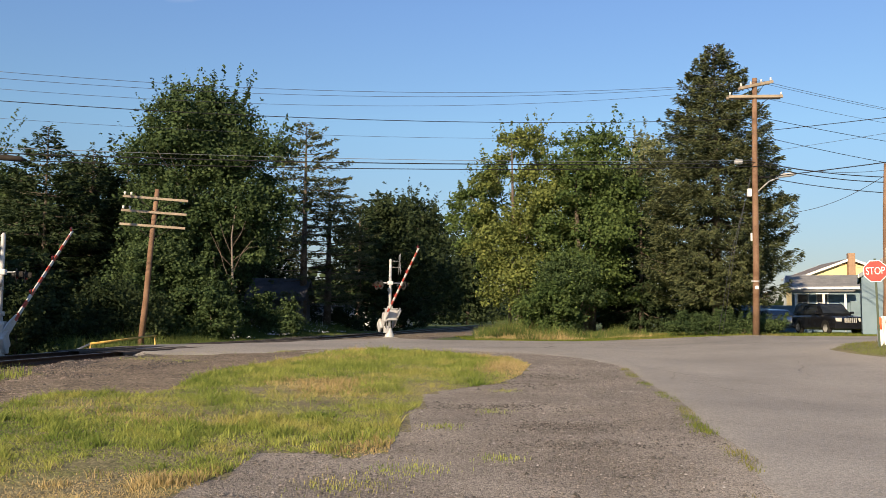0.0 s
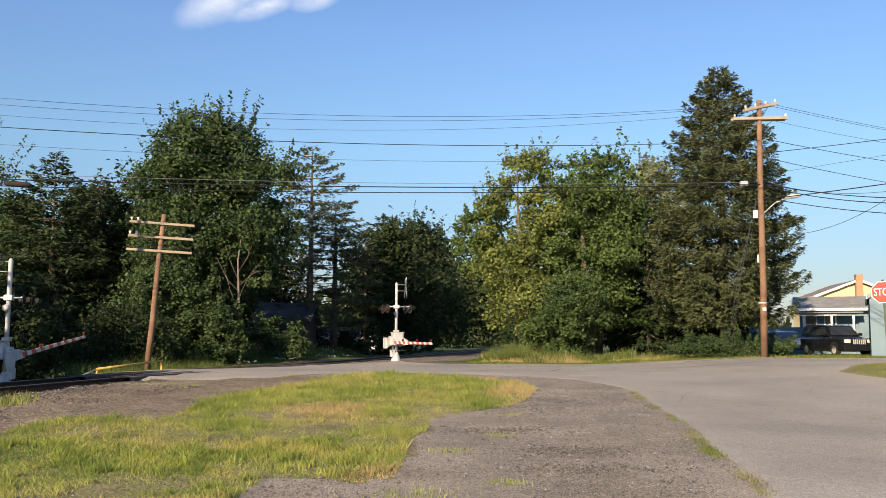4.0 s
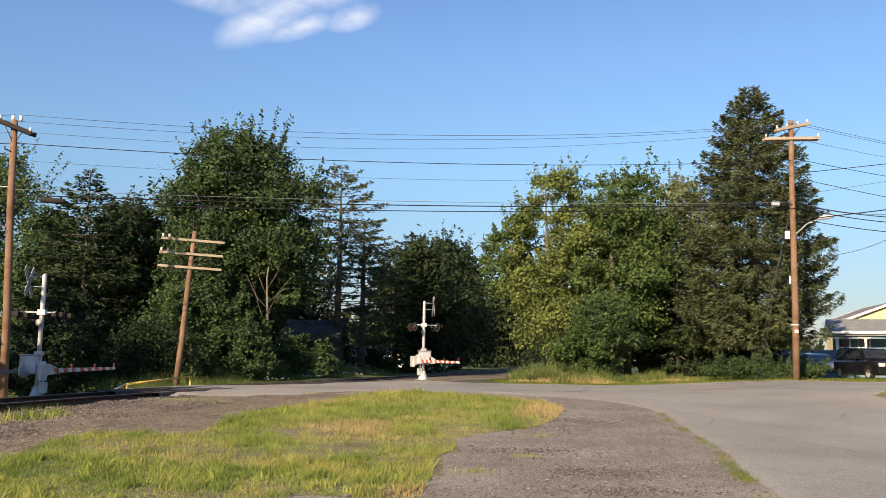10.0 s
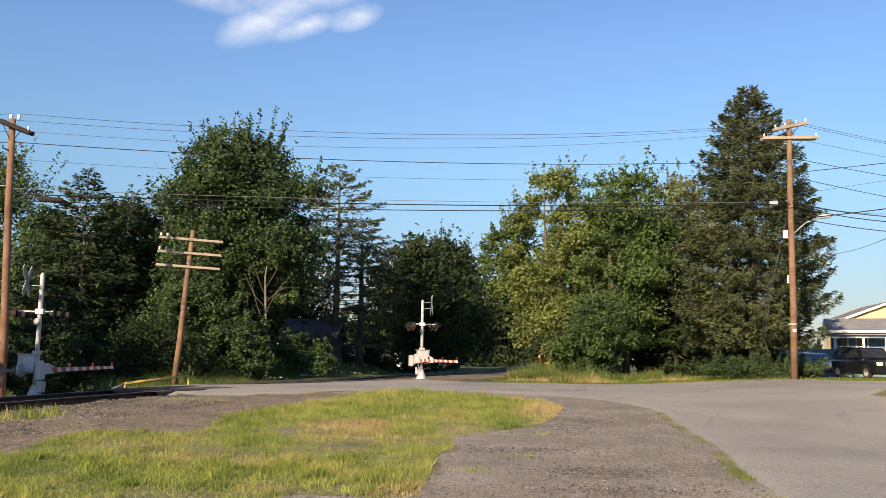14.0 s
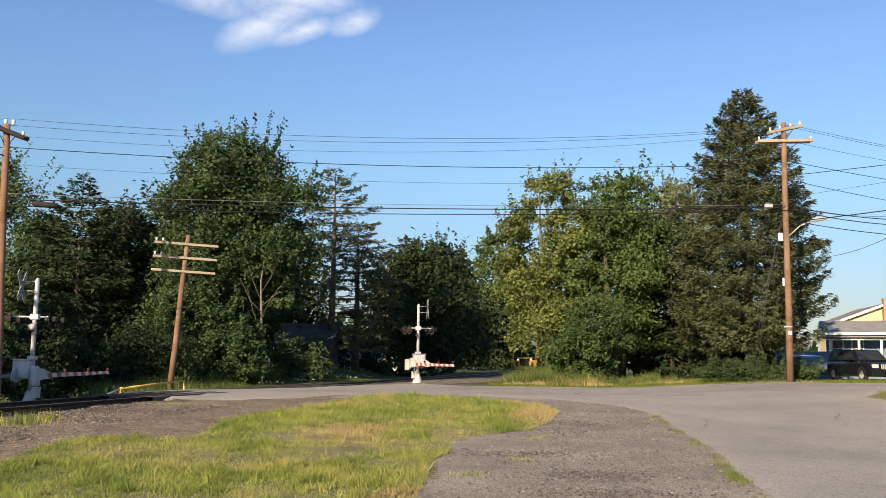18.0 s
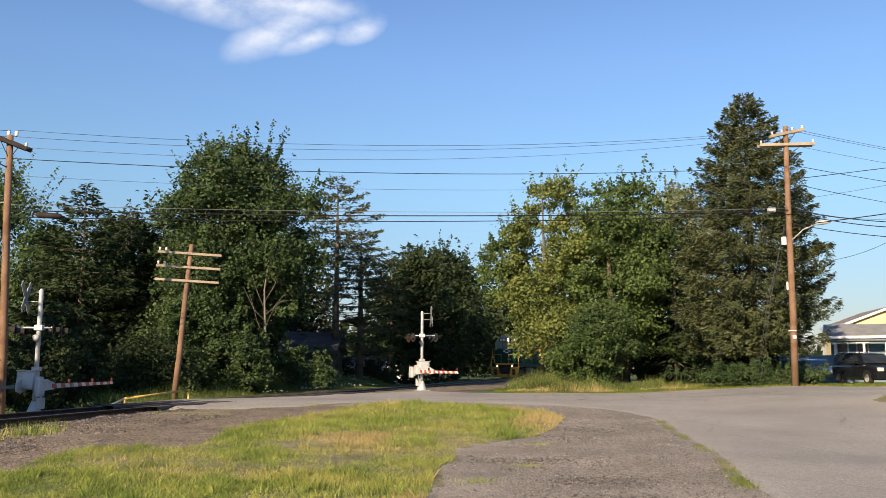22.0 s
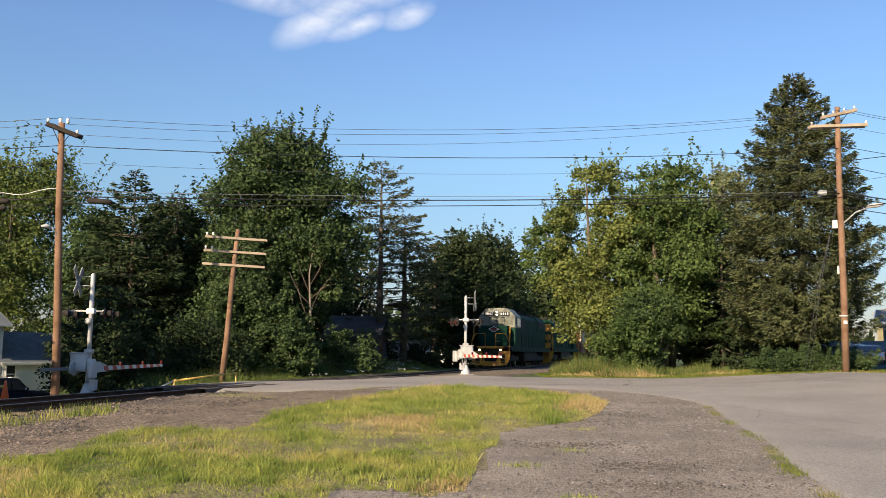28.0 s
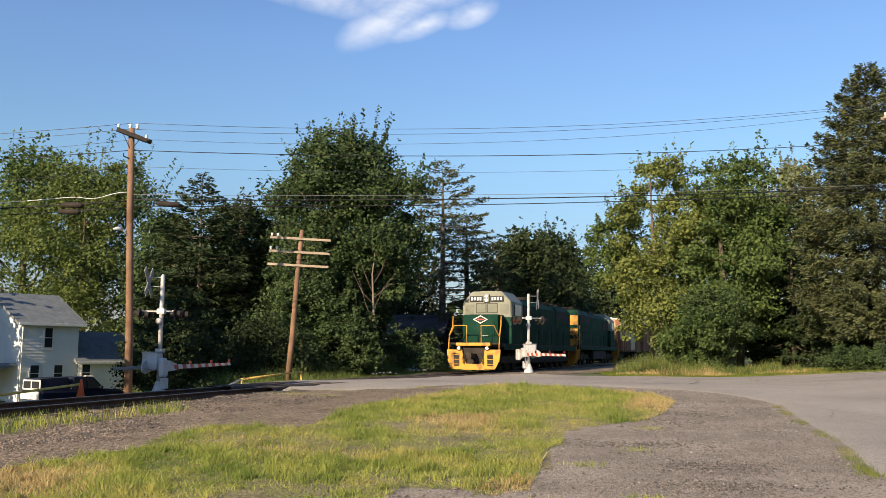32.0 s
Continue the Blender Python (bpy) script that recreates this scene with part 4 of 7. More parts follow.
for tx0, ty0, hh, rr, nn in ((-6.0, 61.7, 14.6, 3.3, 21000), (-4.5, 64.5, 11.2, 3.3, 15000)):
    conifer("thin_pine_tree", tx0, ty0, hh, rr, 96, NEEDLE_DRY, BARK, "tall half-bare pine with a dark trunk and sparse needles", profile((0, 0.8), (0.45, 1.0), (0.75, 0.75), (0.92, 0.45), (1, 0.08)), 1.6, 0.52, nn, 0.24, 0.26, 0.62, 0.02, 0.12, 0.2, 0.35, fan=0.42)
spruce_shape = profile((0, 0.9), (0.3, 1.0), (0.55, 0.82), (0.8, 0.42), (1, 0.04))
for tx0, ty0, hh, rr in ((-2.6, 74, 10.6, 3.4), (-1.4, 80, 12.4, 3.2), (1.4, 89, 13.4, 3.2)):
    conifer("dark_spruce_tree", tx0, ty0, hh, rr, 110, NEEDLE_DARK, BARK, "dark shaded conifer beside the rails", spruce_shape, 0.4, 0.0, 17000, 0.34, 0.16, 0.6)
# trees along the cutting: their shade is painted in by the dark leaf colour
tree("dark_tree", -0.4, 77.0, crown_lobes(24, 3.0, 2.5, 1.6, 10.6, 1.2, 1.8, 21, full), 20000, 0.27, LEAF_SHADE_DARK, BARK, "shaded dark leafy tree beside the rails", shoots=5)
tree("dark_tree", 1.2, 90, crown_lobes(24, 3.4, 2.5, 1.4, 12.4, 1.4, 2.0, 25, full), 17000, 0.31, LEAF_SHADE_DARK, BARK, "shaded dark leafy tree beside the rails", shoots=5)
tree("dark_tree", 3.6, 104, crown_lobes(22, 3.4, 3.0, 1.4, 13.6, 1.4, 2.1, 24, full), 15000, 0.34, LEAF_SHADE_DARK, BARK, "leafy tree beside the railway cutting, shade put into its leaf colour", shoots=5)
tree("dark_tree", 5.4, 140, crown_lobes(22, 6.3, 3.0, 1.6, 14.4, 2.2, 3.2, 22, full), 13000, 0.5, LEAF_SHADE_DARK, BARK, "shaded dark leafy tree closing the railway cutting")
tree("dark_tree", 11.5, 132, crown_lobes(22, 5.0, 3.0, 1.2, 12.4, 2.2, 3.2, 23, full), 13000, 0.5, LEAF_SHADE_DARK, BARK, "shaded dark leafy tree closing the railway cutting")
tree("yellowing_tree", 8.4, 55.5, crown_lobes(46, 3.2, 2.8, 1.6, 12.9, 0.7, 1.25, 31, profile((0, 0.68), (0.25, 0.9), (0.5, 1.0), (0.7, 0.88), (0.85, 0.62), (1, 0.3)), 0.2), 44000, 0.18, LEAF_YELLOW, BARK, "leafy tree with yellowing sunlit leaves beside the track", 0.16, 2, shoots=6)
tree("side_tree", 7.9, 58.5, [(-1.6, 0, 9.6, 1.0, 0.9, 0.8), (-2.8, -0.2, 8.7, 1.1, 0.9, 0.7), (-1.9, 0.3, 7.6, 1.2, 1.0, 0.8), (-3.4, 0.2, 7.3, 0.8, 0.8, 0.6), (-0.9, 0.0, 6.4, 1.2, 1.0, 0.8), (-2.5, -0.3, 5.9, 1.0, 0.9, 0.7), (-1.1, 0.2, 4.6, 1.0, 0.9, 0.7), (-1.0, 0.1, 10.8, 0.8, 0.8, 0.6)], 13000, 0.19, LEAF_GREEN, BARK, "slender green tree leaning towards the rails", 0.11, shoots=5, lean=-1.8)
tree("green_tree", 12.0, 53.5, crown_lobes(46, 2.8, 2.9, 2.0, 12.2, 0.75, 1.35, 33, profile((0, 0.9), (0.3, 1.1), (0.55, 1.0), (0.75, 0.8), (0.9, 0.6), (1, 0.38)), 0.2), 47000, 0.19, LEAF_GREEN, BARK, "broad leafy green tree with sunlit clumps", 0.2, 2, shoots=7)
tree("pale_tree", 22.9, 78.0, crown_lobes(20, 2.9, 2.7, 5.0, 17.2, 1.0, 1.7, 34, full), 15000, 0.25, LEAF_PALE, PALE_BARK, "pale silvery-green tree behind the others", shoots=5)
tree("dark_tree", 15.2, 62.0, crown_lobes(20, 3.4, 2.5, 1.4, 11.4, 1.3, 1.9, 35, full), 14000, 0.3, LEAF_SHADE_DARK, BARK, "dark shaded tree behind the yard trees")
conifer("spruce_tree", 17.55, 46.9, 15.75, 3.8, 420, NEEDLE, BARK, "tall dense blue-green spruce tree with drooping boughs", profile((0, 0.84), (0.1, 0.98), (0.33, 0.97), (0.55, 0.84), (0.7, 0.62), (0.82, 0.42), (0.92, 0.25), (1, 0.05)), 2.7, 0.0, 170000, 0.2, 0.24, 0.7, 0.34, 0.2, 0.36, 0.2, 0.28, 0.42)
# added dark conifer: its needle colour makes the shaded gap left of the spruce
conifer("dark_spruce_tree", 15.3, 53.6, 10.4, 2.2, 130, NEEDLE_DARK, BARK, "dark conifer added to fill the shaded gap beside the spruce", spruce_shape, 0.5, 0.0, 22000, 0.24, 0.12, 0.6, 0.35, 0.15, 0.3, 0.25, 0.26)
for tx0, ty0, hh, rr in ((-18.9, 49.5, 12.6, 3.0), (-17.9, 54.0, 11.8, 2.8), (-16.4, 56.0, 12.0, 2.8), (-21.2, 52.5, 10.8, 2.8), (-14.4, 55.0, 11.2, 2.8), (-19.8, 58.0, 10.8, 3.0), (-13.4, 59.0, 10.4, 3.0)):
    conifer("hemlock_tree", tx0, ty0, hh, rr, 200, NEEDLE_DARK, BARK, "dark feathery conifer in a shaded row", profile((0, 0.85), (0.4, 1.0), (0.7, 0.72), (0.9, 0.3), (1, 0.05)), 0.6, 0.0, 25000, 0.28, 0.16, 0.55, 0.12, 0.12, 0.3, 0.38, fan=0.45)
tree("broad_tree", -26.2, 62.0, crown_lobes(22, 2.2, 2.4, 2.8, 11.8, 1.0, 1.6, 41, full), 18000, 0.25, LEAF_MAPLE, BARK, "leafy green tree between the house and the conifers", shoots=5)
tree("broad_tree", -35.3, 67.5, crown_lobes(52, 6.0, 4.4, 3.4, 16.4, 1.2, 2.1, 42, profile((0, 0.85), (0.4, 1.0), (0.75, 0.85), (1, 0.4)), 0.2), 52000, 0.23, LEAF_OLIVE, BARK, "broad sunlit yellow-green tree behind the house", 0.35, shoots=5)
tree("broad_tree", -43.0, 72.0, crown_lobes(30, 6.0, 4.5, 3.4, 17.6, 1.6, 2.4, 43, full), 18000, 0.31, LEAF_GREEN, BARK, "broad green tree behind the house", 0.35)
tree("broad_tree", -22.0, 66.0, crown_lobes(18, 3.0, 3.0, 2.4, 12.0, 1.4, 2.1, 44, full), 13000, 0.31, LEAF_SHADE_DARK, BARK, "dark leafy tree behind the conifers")
tree("broad_tree", -11.0, 70.0, crown_lobes(20, 3.6, 3.0, 1.4, 8.0, 1.4, 2.1, 45, full), 13000, 0.31, LEAF_SHADE_DARK, BARK, "dark leafy tree behind the tall tree")
# out of view, added only to shade the house, conifers and bushes
for tx0, ty0, hh, rr, sd, nl in ((-29.5, 27.0, 16.5, 4.2, 72, 9000), (-22.6, 24.0, 11.0, 2.6, 75, 5000), (-39.4, 49.4, 8.8, 2.5, 73, 8000)):
    tree("unseen_shade_tree", tx0, ty0, crown_lobes(34, rr, rr, 2.6, hh, 1.4, 2.2, sd, full), nl, 0.6, LEAF_MAPLE, BARK, "unseen leafy tree added to shade the yards", 0.3)
# also unseen, added to keep the sun off the left gate
tree("unseen_shade_tree", -17.2, 17.0, crown_lobes(24, 2.3, 2.3, 2.0, 7.0, 0.8, 1.3, 71, full), 13000, 0.3, LEAF_MAPLE, BARK, "small unseen leafy tree added to shade the gate", 0.12)


def bush(name, x, y, lobes, count, size, leaf, label, category="bush", shoots=4, clump=0.28):
    z0 = float(land(x, y))
    root = empty(name, pose(x, y, z0 - 0.05), label=label, category=category)
    b = np.asarray(lobes, float)
    for k in range(0, len(b), 2):
        part("stem", tubed([(b[k, 0] * 0.3, b[k, 1] * 0.3, 0), tuple(b[k, :3] * 0.9)], [0.035, 0.012], 5), BARK, root)
    v, f = foliage(b, count, size, clump, shoots, 0.15, 0.7, 0.05)
    from_arrays("foliage", v, f, leaf, root)
    return root


# the near-black leaf colour below stands in for shade on the bushes
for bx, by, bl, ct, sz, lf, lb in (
        (-13.6, 33.2, crown_lobes(13, 1.2, 1.0, 0.4, 2.3, 0.5, 0.8, 51, full), 13000, 0.13, LEAF_SHADE_DARK, "leafy bush behind the crossing gate, shade put into its leaf colour"),
        (-14.7, 37.5, crown_lobes(13, 1.3, 1.0, 0.4, 3.0, 0.6, 0.9, 52, full), 11000, 0.15, LEAF_SHADE_DARK, "green bush behind the utility pole, shade put into its leaf colour"),
        (-12.6, 41.5, crown_lobes(13, 2.2, 1.2, 0.4, 2.6, 0.7, 1.0, 53, full), 11000, 0.15, LEAF_SHADE_DARK, "shaded bush behind the yellow railing"),
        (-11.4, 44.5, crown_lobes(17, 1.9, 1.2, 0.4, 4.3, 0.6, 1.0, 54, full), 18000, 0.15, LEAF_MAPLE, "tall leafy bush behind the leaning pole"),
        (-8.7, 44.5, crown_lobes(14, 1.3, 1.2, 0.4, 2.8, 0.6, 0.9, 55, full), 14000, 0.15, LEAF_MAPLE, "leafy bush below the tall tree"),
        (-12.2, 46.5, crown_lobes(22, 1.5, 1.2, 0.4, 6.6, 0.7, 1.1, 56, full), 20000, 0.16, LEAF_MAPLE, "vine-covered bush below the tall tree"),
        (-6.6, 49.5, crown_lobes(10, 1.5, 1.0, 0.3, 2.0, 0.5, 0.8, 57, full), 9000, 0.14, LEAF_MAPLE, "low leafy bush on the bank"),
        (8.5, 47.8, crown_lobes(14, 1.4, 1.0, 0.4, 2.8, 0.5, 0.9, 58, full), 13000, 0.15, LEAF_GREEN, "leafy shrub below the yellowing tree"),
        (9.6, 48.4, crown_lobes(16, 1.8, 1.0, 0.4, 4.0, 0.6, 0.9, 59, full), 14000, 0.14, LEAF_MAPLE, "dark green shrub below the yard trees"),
        (-18.6, 45.0, crown_lobes(14, 2.4, 1.2, 0.4, 1.8, 0.6, 0.9, 61, full), 12000, 0.17, LEAF_SHADE_DARK, "dark bush in front of the conifers"),
        (-16.0, 46.0, crown_lobes(14, 2.0, 1.2, 0.4, 1.6, 0.6, 0.9, 62, full), 12000, 0.17, LEAF_SHADE_DARK, "dark bush in front of the conifers")):
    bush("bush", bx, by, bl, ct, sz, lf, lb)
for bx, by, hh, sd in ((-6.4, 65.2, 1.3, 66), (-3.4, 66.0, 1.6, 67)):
    bush("bush", bx, by, crown_lobes(10, 1.0, 0.7, 0.2, hh, 0.4, 0.6, sd, full), 4000, 0.16, LEAF_SHADE_DARK, "dark low bush in front of the pale garage")
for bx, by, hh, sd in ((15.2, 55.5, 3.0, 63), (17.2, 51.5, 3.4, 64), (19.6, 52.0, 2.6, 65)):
    bush("bush", bx, by, crown_lobes(14, 1.6, 1.0, 0.3, hh, 0.7, 1.0, sd, full), 8000, 0.2, LEAF_SHADE_DARK, "dark shaded bush behind the spruce")
bush("hedge", 15.9, 42.3, [(u, 0.25 * math.sin(u * 2), 0.5 + 0.07 * math.sin(u * 3), 0.55, 0.6, 0.5) for u in np.arange(-2.0, 2.6, 0.3)], 22000, 0.085, LEAF_MAPLE, "green clipped hedge along the verge", "hedge", 2, 0.3)

# woods that close the distance all round
a = rng.uniform(0, 2 * math.pi, 900)
r = rng.uniform(230, 330, 900)
tops = 9 + 6 * field(np.cos(a) * 40, np.sin(a) * 40, 0.13, 5.0)
q = np.stack([np.cos(a) * r, np.sin(a) * r, np.zeros(900)], 1)[:, None] + rng.normal(0, 1, (900, 26, 3)) * np.array([5, 5, 0])
q[..., 2] = rng.uniform(-2, 1, (900, 26)) + tops[:, None] * rng.uniform(0, 1, (900, 26)) ** 0.7
q = q.reshape(-1, 3)
v, f = leaves(q, rng.uniform(2.5, 5.0, len(q)))
tagged(from_arrays("distant_woods", v, f, LEAF_SHADE_DARK), "dark leafy woods closing the distance", "woods", kind="stuff")

# ---- utility poles and wires ----
def insulator(bm, x, y, z, s=1.0):
    tube(bm, [(x, y, z), (x, y, z + 0.05 * s), (x, y, z + 0.09 * s), (x, y, z + 0.15 * s), (x, y, z + 0.19 * s)], [0.02 * s, 0.07 * s, 0.045 * s, 0.075 * s, 0.03 * s], 8)
    return bm


def utility_pole(name, foot, top, r0, r1, label):
    root = empty(name, pose(*foot), label=label, category="utility pole")
    f, t = Vector((0, 0, 0)), Vector(top) - Vector(foot)
    part("shaft", tubed([f, f.lerp(t, 0.3) + Vector((0.02, 0, 0)), f.lerp(t, 0.7) + Vector((-0.015, 0, 0)), t], [r0, r0 * 0.9, r1 * 1.15, r1], 14), POLE_WOOD, root)
    return root


def crossarm(root, c, length, angle, size=0.11, mat=None, pins=(), tilt=0.0, braces=True):
    m = pose(*c, 0, tilt, angle)
    arm = part("crossarm", boxed(-length / 2, length / 2, -size / 2, size / 2, -size * 0.55, size * 0.55, 0.012, m), mat or ARM_WOOD, root)
    for u in pins:
        p = m @ Vector((u, 0, size * 0.55))
        part("insulator", insulator(bmesh.new(), *p, 0.75), PORCELAIN, arm)
    if braces:
        for s in (-1, 1):
            a, b = m @ Vector((s * length * 0.27, size * 0.6, -0.04)), Vector((c[0], c[1], c[2] - 0.55)) + (m.to_3x3() @ Vector((0, size * 0.6, 0)))
            part("brace", tubed([a, b], 0.014, 5), GRIME, root)
    return arm


def small_box(root, name, c, w, d, h, mat, angle=0, label=""):
    return part(name, boxed(-w / 2, w / 2, -d / 2, d / 2, -h / 2, h / 2, min(w, d, h) * 0.12, pose(*c, 0, 0, angle)), mat, root, label)


PR, PL, PR2 = Vector((16.62, 39.66, 0.85)), Vector((-13.82, 30.02, -0.4)), Vector((18.72, 32.7, 0.7))
pole_right = utility_pole("utility_pole", PR, (16.73, 39.61, 12.85), 0.16, 0.11, "tall brown wooden utility pole on the grass verge")
crossarm(pole_right, (0.16, -0.12, 11.68), 1.9, 15, 0.12, pins=(-0.85, -0.3, 0.3, 0.85), tilt=-15)
crossarm(pole_right, (0.15, 0.10, 11.68), 1.9, 19, 0.10, tilt=-15, braces=False)
crossarm(pole_right, (0.10, -0.16, 11.12), 2.45, -8, 0.12, pins=(-1.15, 1.15))
crossarm(pole_right, (0.10, 0.12, 11.12), 2.45, -8, 0.12, braces=False)
small_box(pole_right, "meter_box", (-0.22, -0.05, 6.65), 0.18, 0.16, 0.36, WHITE, label="white metal box on the pole")
small_box(pole_right, "splice_box", (-0.75, -0.12, 8.05), 0.34, 0.2, 0.2, SILVER)
small_box(pole_right, "conduit_box", (-0.18, -0.1, 4.6), 0.07, 0.07, 0.36, PORCELAIN)
small_box(pole_right, "tag", (0.0, -0.18, 2.3), 0.16, 0.02, 0.14, WHITE)
part("band", tubed([(0, 0, 2.55), (0, 0, 2.61)], 0.185, 14), SILVER, pole_right)
part("lamp_arm", tubed([(0.05, -0.05, 6.6), (0.6, -0.3, 7.15), (1.1, -0.5, 7.35)], 0.03, 8), SILVER, pole_right)
part("lamp_head", tubed([(1.0, -0.46, 7.35), (1.2, -0.55, 7.40), (1.45, -0.66, 7.42), (1.65, -0.74, 7.44)], [0.05, 0.10, 0.10, 0.04], 10), SILVER, pole_right, "pale cobra-head street lamp")
for dx in (-0.75, -0.55):
    part("guy_wire", tubed([(-0.1, 0.1, 8.0 + dx), (-0.45 + dx * 0.6, 0.4, 4.0), (-0.75 + dx, 0.7, 0.1)], 0.012, 5), WIRE, pole_right)

pole_left = utility_pole("utility_pole", PL, (-14.1, 29.9, 9.5), 0.145, 0.105, "brown wooden utility pole with a dark crossarm beside the crossing")
crossarm(pole_left, (-0.2, -0.26, 9.62), 1.08, 30, 0.13, DARK_WOOD, pins=(-0.49, 0.5), tilt=17)
crossarm(pole_left, (-0.12, -0.02, 9.62), 1.08, 30, 0.13, DARK_WOOD, tilt=17, braces=False)
for u, v in ((-0.12, 0.0), (0.12, 0.05)):
    part("insulator", insulator(bmesh.new(), -0.21 + u, -0.12 + v, 9.88), PORCELAIN, pole_left)
part("bracket", tubed([(-0.2, -0.15, 8.75), (-0.45, -0.3, 8.85), (-0.45, -0.3, 8.95)], 0.025, 6), GRIME, pole_left)
part("lamp_arm", tubed([(-0.1, -0.1, 5.6), (-0.22, -0.2, 6.05), (-0.36, -0.28, 6.2)], 0.02, 8), GALV, pole_left)
part("lamp_head", tubed([(-0.34, -0.27, 6.21), (-0.48, -0.36, 6.25), (-0.62, -0.46, 6.23)], [0.03, 0.07, 0.03], 10), SILVER, pole_left, "small pale street lamp")
pole_far = utility_pole("utility_pole", PR2, (18.95, 32.72, 7.7), 0.13, 0.10, "short wooden utility pole behind the stop sign")
board = part("notice_board", boxed(-0.15, 0.15, -0.02, 0.02, -0.25, 0.25, 0.005, pose(0.12, -0.22, 3.49, 0, 0, -30)), ARM_WOOD, pole_far, "small tan square notice on the pole")
part("notice_symbol", prism(bmesh.new(), [(-0.10, -0.08), (0.11, -0.08), (0.11, -0.03), (-0.02, -0.03), (0.05, 0.10), (0.0, 0.13)], -0.028, -0.021, pose(0.12, -0.22, 3.52, 0, 0, -30)), BRICK, pole_far)

tele = utility_pole("telegraph_pole", (-10.02, 36.66, 0.25), (-9.58, 36.78, 6.75), 0.13, 0.09, "leaning old telegraph pole with three wooden crossarms")
for zz, cx0 in ((6.10, 0.42), (5.53, 0.38), (4.97, 0.34)):
    crossarm(tele, (cx0, -0.02, zz), 2.55, 10, 0.09, pins=(-1.2, -0.95) if zz > 5.5 else (), tilt=2.5)
    m = pose(cx0, 0.0, zz, 0, 2.5, 10)
    for u in (-1.1, -0.8, -0.5, 0.5, 0.8, 1.1):
        q = m @ Vector((u, 0, 0.05))
        part("pin", tubed([q, q + Vector((0, 0, 0.11))], 0.018, 5), GRIME, tele)


def wire(a, b, sag, r, mat, label, category="wire"):
    a, b = Vector(a), Vector(b)
    n = 20
    pts = [a.lerp(b, k / n) - Vector((0, 0, sag * 4 * (k / n) * (1 - k / n))) for k in range(n + 1)]
    return tagged(put("overhead_wire", tubed(pts, r, 6), mat), label, category, "overhead wires")


def left_z(v):
    return 9.52 - (v - 201) / 47.6


def right_z(v):
    return 12.85 - (v - 201) / 36.6


for vl, vr, sag, r, mat, dl, dr in ((193, 206, 0.66, 0.008, WIRE, 0.15, 0.3), (203, 210, 0.68, 0.0075, WIRE, -0.2, -0.2), (222, 219, 0.72, 0.0065, WIRE, 0.55, -0.6),
                                    (240, 271, 0.44, 0.014, CABLE, 0.0, 0.0), (268, 296, 0.46, 0.006, WIRE, 0.0, 0.0), (316, 342, 0.22, 0.009, GALV, 0.1, 0.0),
                                    (325, 346, 0.22, 0.021, CABLE, 0.0, 0.0), (336, 352, 0.24, 0.017, CABLE, 0.05, 0.1)):
    wire((PL.x - 0.2 + dl, PL.y - 0.12, left_z(vl)), (PR.x + 0.1 + dr, PR.y - 0.12, right_z(vr)), sag, r, mat,
         "thick black overhead cable between the poles" if r > 0.015 else "thin grey overhead wire between the poles")
# lines leaving the left pole along the street
for vl, dz, r, mat, dx in ((193, -0.1, 0.009, WIRE, -0.3), (203, -0.1, 0.008, WIRE, 0.0), (222, -0.3, 0.007, WIRE, 0.3), (240, 0.2, 0.013, CABLE, 0.0), (268, -1.3, 0.011, CABLE, 0.0), (327, 0.3, 0.022, CABLE, 0.0), (338, 0.2, 0.018, CABLE, 0.0)):
    wire((PL.x - 0.25, PL.y - 0.12, left_z(vl)), (-42 + dx, 30.6 + dx, left_z(vl) + dz), 0.45, r, mat, "overhead line leaving the pole along the street")
wobble = [(PL.x - 0.2, PL.y - 0.1, left_z(312)), (PL.x - 0.75, PL.y - 0.1, left_z(312) - 0.02), (PL.x - 1.35, PL.y - 0.1, left_z(312) - 0.19), (PL.x - 1.8, PL.y - 0.1, left_z(312) - 0.22), (PL.x - 2.4, PL.y - 0.1, left_z(312) - 0.16), (PL.x - 5.5, PL.y, left_z(312) - 0.32), (PL.x - 14, PL.y + 0.2, left_z(312) - 0.5), (-42, 30.6, left_z(312))]
tagged(put("overhead_wire", tubed(curve_points(wobble, 0.4), 0.012, 6), PORCELAIN), "pale twisted service wire leaving the pole", "wire", "overhead wires")
# splice closures
for x, yy, zz, ang in ((-12.75, 30.2, left_z(330) - 0.02, 18), (-16.2, 29.95, left_z(327) - 0.12, -1), (-16.3, 29.95, left_z(338) - 0.13, -1)):
    o = put("cable_closure", tubed([(-0.42, 0, 0), (-0.34, 0, 0), (0.34, 0, 0), (0.42, 0, 0)], [0.04, 0.10, 0.10, 0.04], 10), GRIME)
    o.matrix_world = pose(x, yy, zz, 0, 2, ang)
    tagged(o, "grey cylindrical splice closure on an overhead cable", "cable closure", "cable closures")
